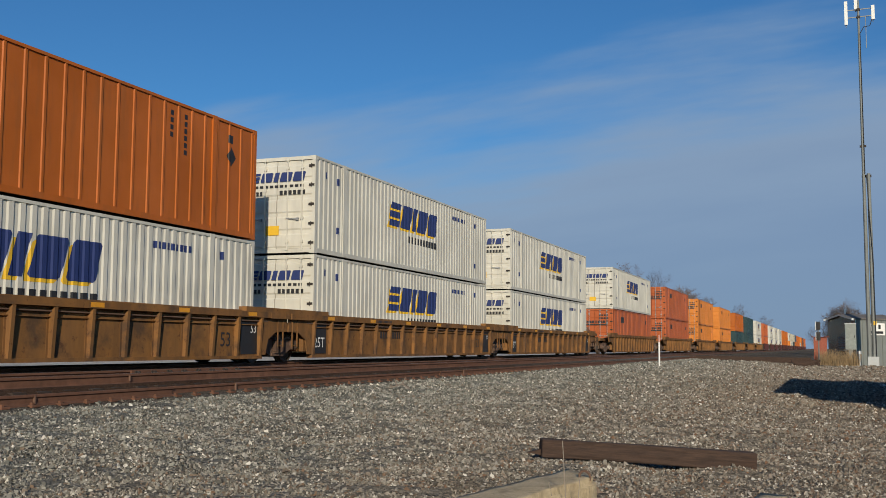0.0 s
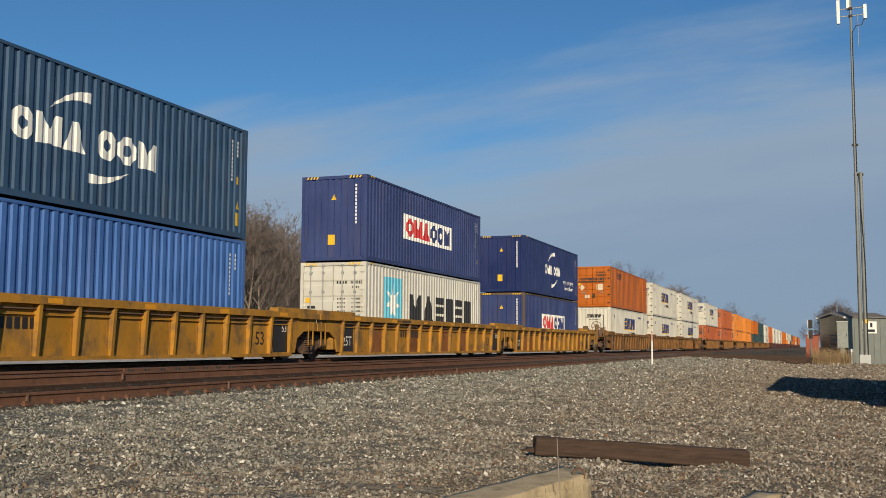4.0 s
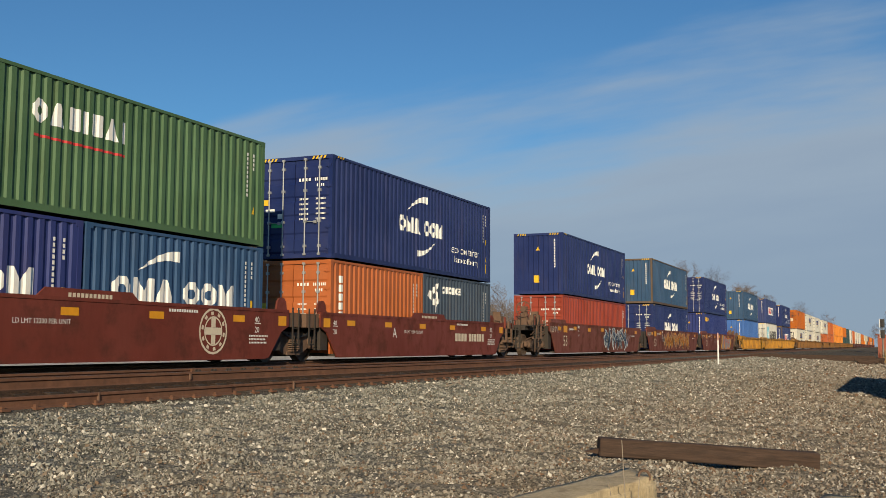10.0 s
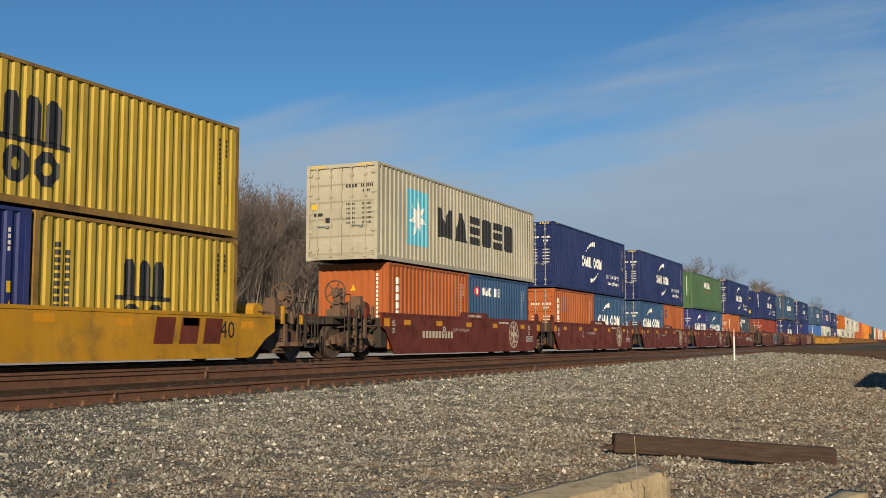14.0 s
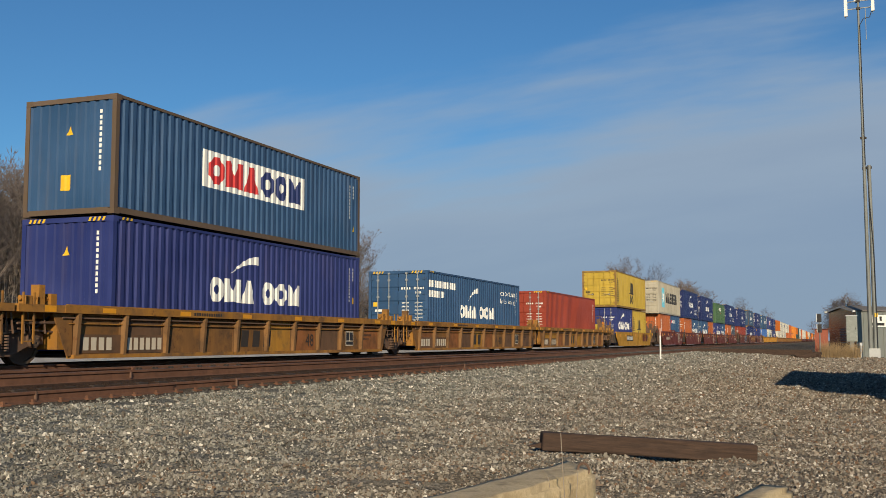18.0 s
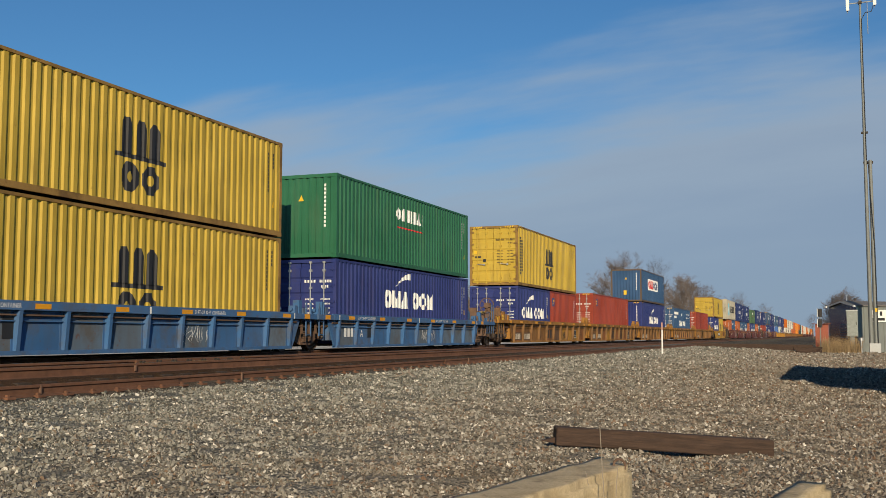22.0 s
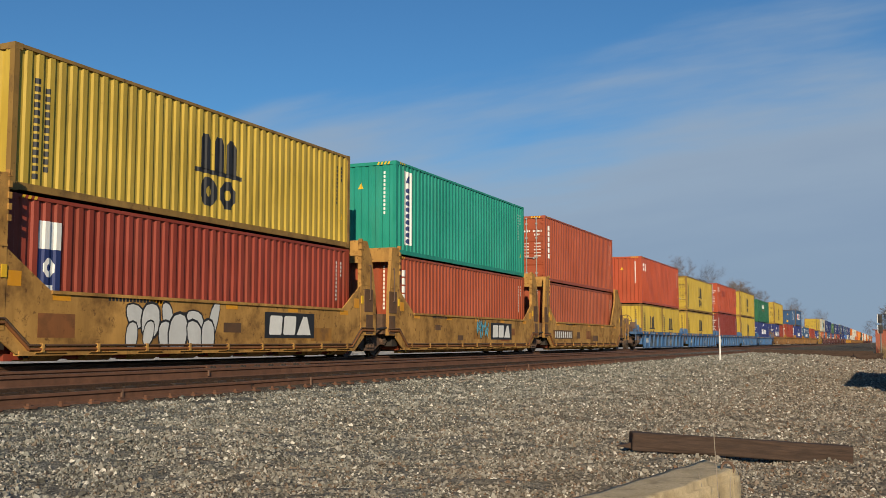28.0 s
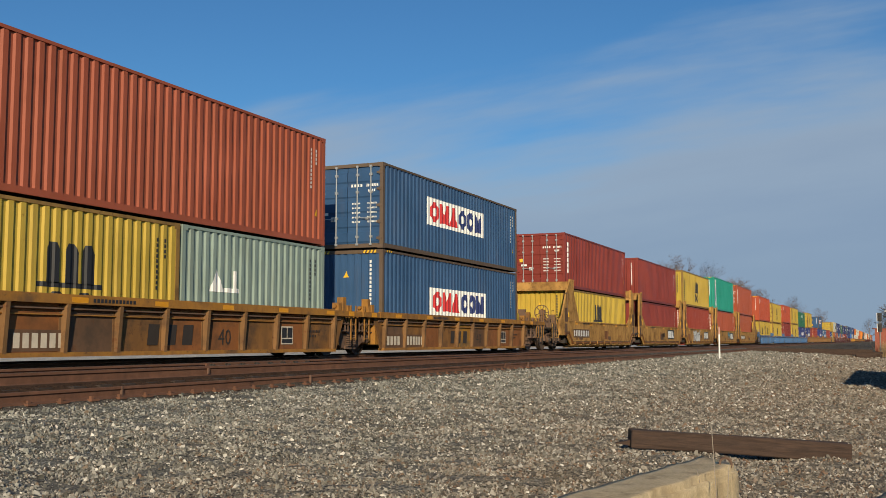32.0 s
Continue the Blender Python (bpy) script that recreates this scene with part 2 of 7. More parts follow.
M_YMARK = plain("yellow_marking", (0.75, 0.45, 0.02), 0.6, 0, 0.1, 6, 0)
M_OMARK = plain("orange_reflector", (0.70, 0.30, 0.01), 0.5, 0, 0.12, 6, 0)
M_REDMARK = plain("red_marking", (0.55, 0.03, 0.03), 0.6, 0, 0.1, 6, 0)
M_SKYMARK = plain("sky_blue_marking", (0.13, 0.50, 0.66), 0.6, 0, 0.1, 6, 0)
M_GRNMARK = plain("green_marking", (0.02, 0.45, 0.12), 0.6, 0, 0.1, 6, 0)
M_CLIPPED = plain("faded_placard", (0.62, 0.52, 0.38), 0.8, 0, 0.2, 9, 0)
M_GALV = plain("galvanised_steel", (0.42, 0.43, 0.43), 0.5, 0.5, 0.15)


def concrete_material():
    """Old cast concrete: sandy tan, stained down its sides, with pits and a coarse grain."""
    m, ns, ls, b = nodes_of("weathered_concrete")
    vec, _ = shifted_coords(ns, ls)
    down, _ = shifted_coords(ns, ls, (7, 7, 0.8))
    grain = noise_node(ns, ls, 60, 6, vec, 0.75)
    c = mix_node(ns, ls, ramp_node(ns, ls, grain, 0.3, 0.7), (0.42, 0.32, 0.18), (0.68, 0.54, 0.33))
    c = mix_node(ns, ls, ramp_node(ns, ls, noise_node(ns, ls, 3.2, 6, vec, 0.7), 0.45, 0.75), c, (0.33, 0.235, 0.12))
    c = mix_node(ns, ls, ramp_node(ns, ls, noise_node(ns, ls, 1.6, 5, down), 0.52, 0.75), c, (0.27, 0.20, 0.115))
    pit = ramp_node(ns, ls, noise_node(ns, ls, 24, 4, vec, 0.6), 0.26, 0.33)
    ls.new(mix_node(ns, ls, pit, (0.14, 0.10, 0.06), c), b.inputs["Base Color"])
    b.inputs["Roughness"].default_value = 0.95
    bump(ns, ls, b, math_node(ns, ls, "ADD", math_node(ns, ls, "MULTIPLY", grain, 0.5), noise_node(ns, ls, 14, 8, vec, 0.7)), 0.45, 0.02)
    return m


M_CONC = concrete_material()


def ground_material():
    m, ns, ls, b = nodes_of("ground_gravel")
    tc = ns.new("ShaderNodeTexCoord")
    vec = tc.outputs["Object"]
    sep = ns.new("ShaderNodeSeparateXYZ")
    ls.new(vec, sep.inputs[0])
    vo = ns.new("ShaderNodeTexVoronoi")
    vo.inputs["Scale"].default_value = 40.0
    ls.new(vec, vo.inputs["Vector"])
    hsv = ns.new("ShaderNodeSeparateColor")
    ls.new(vo.outputs["Color"], hsv.inputs[0])
    warm = mix_node(ns, ls, hsv.outputs[0], (0.09, 0.077, 0.058), (0.33, 0.285, 0.215))
    cold = mix_node(ns, ls, hsv.outputs[0], (0.085, 0.087, 0.077), (0.26, 0.26, 0.23))
    big = noise_node(ns, ls, 0.35, 5, vec)
    # the crushed stone along the track is bluish grey, the yard gravel brown
    edge = math_node(ns, ls, "ADD", sep.outputs["X"], math_node(ns, ls, "MULTIPLY", big, -6.0))
    f = ramp_node(ns, ls, edge, -11.0, -5.2)
    c = mix_node(ns, ls, f, cold, warm)
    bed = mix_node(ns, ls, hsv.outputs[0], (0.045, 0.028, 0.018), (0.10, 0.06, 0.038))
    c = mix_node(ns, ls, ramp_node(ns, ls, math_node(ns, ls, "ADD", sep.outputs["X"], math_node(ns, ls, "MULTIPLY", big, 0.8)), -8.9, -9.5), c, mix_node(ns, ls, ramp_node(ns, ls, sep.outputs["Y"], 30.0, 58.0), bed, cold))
    beyond = ramp_node(ns, ls, sep.outputs["X"], -17.0, -18.5)
    pale = mix_node(ns, ls, hsv.outputs[1], (0.50, 0.48, 0.44), (0.66, 0.64, 0.60))
    c = mix_node(ns, ls, beyond, c, pale)
    away = math_node(ns, ls, "MULTIPLY", ramp_node(ns, ls, sep.outputs["Y"], 83.0, 88.0), ramp_node(ns, ls, sep.outputs["X"], -17.0, -12.0))
    c = mix_node(ns, ls, away, c, mix_node(ns, ls, hsv.outputs[1], (0.075, 0.065, 0.05), (0.16, 0.142, 0.115)))
    far = ramp_node(ns, ls, sep.outputs["X"], -47.0, -50.0)
    grass = mix_node(ns, ls, hsv.outputs[2], (0.14, 0.11, 0.06), (0.24, 0.19, 0.10))
    c = mix_node(ns, ls, far, c, grass)
    c = mix_node(ns, ls, ramp_node(ns, ls, noise_node(ns, ls, 1.3, 5, vec), 0.35, 0.8), c, mix_node(ns, ls, 1.0, c, (0.72, 0.66, 0.6), "MULTIPLY"))
    ls.new(c, b.inputs["Base Color"])
    b.inputs["Roughness"].default_value = 0.95
    b.inputs["Specular IOR Level"].default_value = 0.08
    bump(ns, ls, b, vo.outputs["Distance"], 0.55, 0.03)
    return m


def stone_material():
    m, ns, ls, b = nodes_of("gravel_stone")
    geo, tc = ns.new("ShaderNodeNewGeometry"), ns.new("ShaderNodeTexCoord")
    sep = ns.new("ShaderNodeSeparateXYZ")
    ls.new(tc.outputs["Object"], sep.inputs[0])
    r = geo.outputs["Random Per Island"]
    big = noise_node(ns, ls, 0.35, 5, tc.outputs["Object"])
    edge = math_node(ns, ls, "ADD", sep.outputs["X"], math_node(ns, ls, "MULTIPLY", big, -6.0))
    f = ramp_node(ns, ls, edge, -11.0, -5.2)
    tone = math_node(ns, ls, "FRACT", math_node(ns, ls, "MULTIPLY", r, 61.7), 0.0)
    hue = math_node(ns, ls, "FRACT", math_node(ns, ls, "MULTIPLY", r, 317.3), 0.0)
    pale = math_node(ns, ls, "POWER", math_node(ns, ls, "FRACT", math_node(ns, ls, "MULTIPLY", r, 1013.1), 0.0), 12.0)
    warm = mix_node(ns, ls, tone, (0.074, 0.066, 0.056), (0.345, 0.312, 0.255))
    warm = mix_node(ns, ls, math_node(ns, ls, "POWER", hue, 5.0), warm, (0.19, 0.11, 0.065))
    cold = mix_node(ns, ls, tone, (0.068, 0.071, 0.063), (0.33, 0.333, 0.295))
    cold = mix_node(ns, ls, math_node(ns, ls, "POWER", hue, 7.0), cold, (0.18, 0.135, 0.095))
    c = mix_node(ns, ls, pale, mix_node(ns, ls, f, cold, warm), (0.70, 0.67, 0.59))
    ls.new(mix_node(ns, ls, ramp_node(ns, ls, noise_node(ns, ls, 40, 3, tc.outputs["Object"]), 0.3, 0.8), c, mix_node(ns, ls, 1.0, c, (0.75, 0.7, 0.66), "MULTIPLY")), b.inputs["Base Color"])
    b.inputs["Roughness"].default_value = 0.92
    b.inputs["Specular IOR Level"].default_value = 0.15
    return m


def wood_material(name, col, scale=(1.5, 14, 14)):
    m, ns, ls, b = nodes_of(name)
    vec, _ = shifted_coords(ns, ls, scale)
    g = noise_node(ns, ls, 2.5, 8, vec, 0.7)
    c = mix_node(ns, ls, ramp_node(ns, ls, g, 0.3, 0.72), tuple(x * 0.5 for x in col), tuple(x * 1.5 for x in col))
    ls.new(c, b.inputs["Base Color"])
    b.inputs["Roughness"].default_value = 0.9
    bump(ns, ls, b, g, 0.6, 0.02)
    return m


M_GROUND, M_STONE = ground_material(), stone_material()
M_BEAM = wood_material("old_timber", (0.052, 0.030, 0.020))
M_CREAMY = plain("cream_stencil", (0.62, 0.54, 0.42), 0.7, 0, 0.15, 5, 0)
M_CREAM = plain("cream_spray_paint", (0.68, 0.55, 0.27), 0.6, 0, 0.12, 6, 0)
M_RUSSET = plain("russet_spray_paint", (0.30, 0.05, 0.02), 0.6, 0, 0.2, 2, 0)
M_SILVER = plain("silver_spray_paint", (0.62, 0.62, 0.60), 0.6, 0, 0.12, 3, 0)
M_PEWTER = plain("grey_spray_paint", (0.30, 0.28, 0.27), 0.6, 0, 0.25, 2, 0)
M_DUSK = plain("dark_purple_spray_paint", (0.05, 0.03, 0.045), 0.6, 0, 0.2, 2, 0)
M_SAPLING = plain("sapling_bark", (0.185, 0.157, 0.135), 0.95, 0, 0.4, 0.8, 0)
M_PALESTEM = plain("pale_stem_bark", (0.30, 0.255, 0.205), 0.95, 0, 0.3, 0.8, 0)
M_BARK = plain("grey_brown_bark", (0.22, 0.18, 0.145), 0.95, 0, 0.35, 4)
M_TWIG = plain("twig_bark", (0.15, 0.122, 0.11), 0.95, 0, 0.35, 1.2, 0)
M_FADED = plain("faded_red_paint", (0.62, 0.36, 0.28), 0.7, 0, 0.15, 9, 0)
M_BRUSH = plain("dry_brush", (0.255, 0.217, 0.175), 0.95, 0, 0.35, 1.2, 0)
M_GRASS = plain("dry_grass", (0.36, 0.25, 0.13), 0.95, 0, 0.35, 3, 0)


# ---------------------------------------------------------------- mesh tools
class Shape:
    """Collects boxes, prisms and rods into one mesh."""

    def __init__(self):
        self.v, self.f = [], []

    def add(self, v, f):
        n = len(self.v)
        self.v += [tuple(p) for p in v]
        self.f += [tuple(i + n for i in q) for q in f]
        return self

    def box(self, x0, x1, y0, y1, z0, z1):
        v = [(x, y, z) for z in (z0, z1) for y in (y0, y1) for x in (x0, x1)]
        return self.add(v, [(0, 2, 3, 1), (4, 5, 7, 6), (0, 1, 5, 4), (2, 6, 7, 3), (0, 4, 6, 2), (1, 3, 7, 5)])

    def prism(self, poly, axis, a, b):
        """A polygon drawn in the other two axes (in order), pushed from a to b along axis."""
        def at(p, c):
            q = list(p)
            q.insert("xyz".index(axis), c)
            return q
        n = len(poly)
        v = [at(p, a) for p in poly] + [at(p, b) for p in poly]
        f = [tuple(range(n))[::-1], tuple(range(n, 2 * n))] + [(i, (i + 1) % n, n + (i + 1) % n, n + i) for i in range(n)]
        return self.add(v, f)

    def rod(self, p, q, r, n=6, r2=None):
        p, q = Vector(p), Vector(q)
        d = (q - p).normalized()
        s = d.orthogonal().normalized()
        t = d.cross(s)
        r2 = r if r2 is None else r2
        ring = [(math.cos(2 * math.pi * i / n), math.sin(2 * math.pi * i / n)) for i in range(n)]
        v = [p + (s * c + t * e) * r for c, e in ring] + [q + (s * c + t * e) * r2 for c, e in ring]
        f = [tuple(range(n))[::-1], tuple(range(n, 2 * n))] + [(i, (i + 1) % n, n + (i + 1) % n, n + i) for i in range(n)]
        return self.add(v, f)

    def path(self, pts, r, n=5):
        for a, b in zip(pts, pts[1:]):
            self.rod(a, b, r, n)
        return self

    def mesh(self, name, mat=None, smooth=False):
        me = bpy.data.meshes.new(name)
        me.from_pydata(self.v, [], self.f)
        bm = bmesh.new()
        bm.from_mesh(me)
        bmesh.ops.recalc_face_normals(bm, faces=bm.faces)
        bm.to_mesh(me)
        bm.free()
        if mat:
            me.materials.append(mat)
        if smooth:
            me.polygons.foreach_set("use_smooth", [True] * len(me.polygons))
        return me


SINGLE = ("logo", "data_panel", "sign", "reflector", "repair_patch", "placard")


def part(name, shape, mat, parent, label="", at=None, smooth=False):
    """Links a shape (or a shared mesh) as one mesh object under a thing or a part."""
    if isinstance(shape, Shape) and name in SINGLE and len(set(shape.groups)) > 1:
        for g in sorted(set(shape.groups)):
            one = Shape()
            one.groups = [g]
            for f, k in zip(shape.f, shape.groups):
                if k == g:
                    one.add([shape.v[i] for i in f], [tuple(range(len(f)))])
            ob = part(name, one, mat, parent, label, at)
        return ob
    me = shape.mesh(name, mat, smooth) if isinstance(shape, Shape) else shape
    ob = new(name, me)
    if mat and me.materials[0] is not mat:
        ob.material_slots[0].link = "OBJECT"
        ob.material_slots[0].material = mat
    ob.parent = parent
    if at is not None:
        ob.matrix_basis = at
    if label:
        tagged(ob, label)
    if name in ("stencil", "lettering", "graffiti", "warning_stripes"):
        tagged(ob, kind="stuff")
    return ob


def thing(name, label, category, at, group="", kind=""):
    ob = new(name)
    ob.empty_display_size = 0.3
    ob.matrix_basis = at
    return tagged(ob, label, category, group, kind)


# ---------------------------------------------------------------- markings
def rect(y, z, w, h, lean=0.0):
    """A bar by its lower left corner; lean pushes its top forward."""
    return [(y, z), (y + w, z), (y + w + lean, z + h), (y + lean, z + h)]


def clip(poly, k, keep_less):
    out = []
    for (y0, z0), (y1, z1) in zip(poly, poly[1:] + poly[:1]):
        in0, in1 = (y0 <= k, y1 <= k) if keep_less else (y0 >= k, y1 >= k)
        if in0:
            out.append((y0, z0))
        if in0 != in1:
            s = (k - y0) / (y1 - y0)
            out.append((k, z0 + s * (z1 - z0)))
    return out


def wave(length, pitch=0.278, depth=0.036, margin=0.14):
    """Corrugated profile: (along, in or out) points from end to end."""
    n = max(1, round((length - 2 * margin) / pitch))
    p = (length - 2 * margin) / n
    a = -length / 2 + margin
    pts = [(-length / 2, 0.0), (a, 0.0)]
    for i in range(n):
        s = a + i * p
        pts += [(s + 0.13 * p, -depth), (s + 0.45 * p, -depth), (s + 0.58 * p, 0.0), (s + p, 0.0)]
    pts.append((length / 2, 0.0))
    return pts


def decal(polys, profile, x0, off=0.004, axis="x"):
    """Paints polygons given in (along, z) on a corrugated wall, fold by fold. axis x: wall towards +x; y: end wall towards -y."""
    sh = Shape()
    sh.groups = []
    flat_list = []
    for g, poly in enumerate(polys):
        flat_list += [(g, q) for q in poly] if isinstance(poly[0], list) else [(g, poly)]
    for g, poly in flat_list:
        lo, hi = min(p[0] for p in poly), max(p[0] for p in poly)
        for (k0, d0), (k1, d1) in zip(profile, profile[1:]):
            if k1 <= lo or k0 >= hi or k1 - k0 < 1e-6:
                continue
            q = clip(clip(poly, k0, False), k1, True) if (k0 > lo or k1 < hi) else poly
            if len(q) < 3:
                continue
            v = []
            for y, z in q:
                d = x0 + off + d0 + (d1 - d0) * (y - k0) / (k1 - k0)
                v.append((d, y, z) if axis == "x" else (y, -d, z))
            sh.add(v, [tuple(range(len(v)))])
            sh.groups.append(g)
    return sh


TEXTS = {}


def letters(text, size):
    """Triangles (along, up) of a text in the built-in font; it starts at 0, 0."""
    if text not in TEXTS:
        cu = bpy.data.curves.new("lettering", "FONT")
        cu.body, cu.resolution_u = text, 2
        ob = bpy.data.objects.new("lettering", cu)
        me = bpy.data.meshes.new_from_object(ob)
        me.calc_loop_triangles()
        TEXTS[text] = [[(me.vertices[i].co.x, me.vertices[i].co.y) for i in t.vertices] for t in me.loop_triangles]
        bpy.data.objects.remove(ob)
        bpy.data.curves.remove(cu)
        bpy.data.meshes.remove(me)
    return [[(x * size, y * size) for x, y in t] for t in TEXTS[text]]


def moved(polys, dy, dz):
    return [[(y + dy, z + dz) for y, z in p] for p in polys]


def bars(y, z, w, h, n, gap=0.3, rnd=None):
    """A row of n plain bars that stand for n characters."""
    s = w / n
    return [rect(y + i * s, z, s * (1 - gap), h) for i in range(n)]


def column(y, z, n, s, w):
    """Plain bars one below the other, down from z."""
    return [rect(y, z - i * s, w, s * 0.68) for i in range(n)]


def crescent(y0, z0, y1, z1, thick):
    """A tapering arc from a thin end to a blunt one."""
    out, n = [], 8
    def at(k):
        s = k / n
        return y0 + (y1 - y0) * s, z0 + (z1 - z0) * (1 - (1 - s) ** 2), thick * s ** 0.8
    for k in range(n):
        (a, b, c), (d, e, f) = at(k), at(k + 1)
        out.append([(a, b), (a, b - c), (d, e - f), (d, e)])
    return out


def words_in(text, y0, y1, z, h):
    """A text stretched to run from y0 to y1 on the line z, h tall."""
    t = letters(text, 1.0)
    xs, zs = [p[0] for q in t for p in q], [p[1] for q in t for p in q]
    k, m = (y1 - y0) / (max(xs) - min(xs)), h / (max(zs) - min(zs))
    return [[(y0 + (x - min(xs)) * k, z + (v - min(zs)) * m) for x, v in q] for q in t]


def block(y, z, w, h, c=0.07):
    """A plain block with cut corners."""
    c = c * w
    return [(y + c, z), (y + w - c, z), (y + w, z + c), (y + w, z + h - c), (y + w - c, z + h), (y + c, z + h), (y, z + h - c), (y, z + c)]


def ring(y, z, w, h, t=0.3):
    """A plain eight-sided ring."""
    cy, cz, out = y + w / 2, z + h / 2, []
    e = [(math.cos(a), math.sin(a)) for a in (0.3927 + i * 0.7854 for i in range(9))]
    for (a, b), (c, d) in zip(e, e[1:]):
        k = 1 - 2 * t
        out.append([(cy + a * w * 0.54, cz + b * h * 0.54), (cy + c * w * 0.54, cz + d * h * 0.54), (cy + c * w * 0.54 * k, cz + d * h * 0.54 * k), (cy + a * w * 0.54 * k, cz + b * h * 0.54 * k)])
    return out


def emblem_row(kinds, y0, y1, z, h, lean=0.0, gap=0.14):
    """A row of plain shapes: o ring, v notched block, a wedge, b block, l thin bar, e two stacked bars, p dome-topped bar, _ space."""
    wide = dict(o=1.0, v=1.15, a=1.05, b=0.85, l=0.34, e=0.85, p=0.36, _=0.4)
    s = (y1 - y0) / (sum(wide[k] + gap for k in kinds) - gap)
    out, y = [], y0
    for k in kinds:
        w = wide[k] * s
        if k == "o":
            p = ring(y, z, w, h)
        elif k == "v":
            m = y + w / 2
            p = [[(y, z), (m, z + 0.05 * h), (m, z + 0.5 * h), (y + 0.24 * w, z + h), (y, z + h)], [(m, z + 0.05 * h), (y + w, z), (y + w, z + h), (y + 0.76 * w, z + h), (m, z + 0.5 * h)]]
        elif k == "a":
            p = [[(y, z), (y + w, z), (y + 0.64 * w, z + h), (y + 0.36 * w, z + h)]]
        elif k == "b":
            p = [block(y, z, w, h)]
        elif k == "l":
            p = [rect(y, z, w, h)]
        elif k == "e":
            p = [rect(y, z, w, 0.27 * h), rect(y, z + 0.365 * h, w, 0.27 * h), rect(y, z + 0.73 * h, w, 0.27 * h)]
        elif k == "p":
            p = [[(y, z), (y + w, z), (y + w, z + 0.8 * h), (y + 0.75 * w, z + h), (y + 0.2 * w, z + h), (y, z + 0.85 * h)]]
        else:
            p = []
        if p:
            out.append([[(a + lean * (b - z), b) for a, b in q] for q in p])
        y += (wide[k] + gap) * s
    return out


# ---------------------------------------------------------------- containers
TRAIN = []        # every rolling thing, with its place on the track at the start
TRACK_X = -15.39
MESH = {}


def shared(key, build, mat):
    if key not in MESH:
        MESH[key] = build().mesh(key[0], mat)
    return MESH[key]


def posts_profile(length, pitch=0.55):
    """Flat sheets with narrow upright posts."""
    n = round((length - 0.3) / pitch)
    p = (length - 0.3) / n
    pts = [(-length / 2, 0.0), (-length / 2 + 0.15, 0.0)]
    for i in range(n):
        s = -length / 2 + 0.15 + i * p
        pts += [(s + 0.02, -0.022), (s + p - 0.08, -0.022), (s + p - 0.06, 0.0), (s + p, 0.0)]
    return pts + [(length / 2, 0.0)]


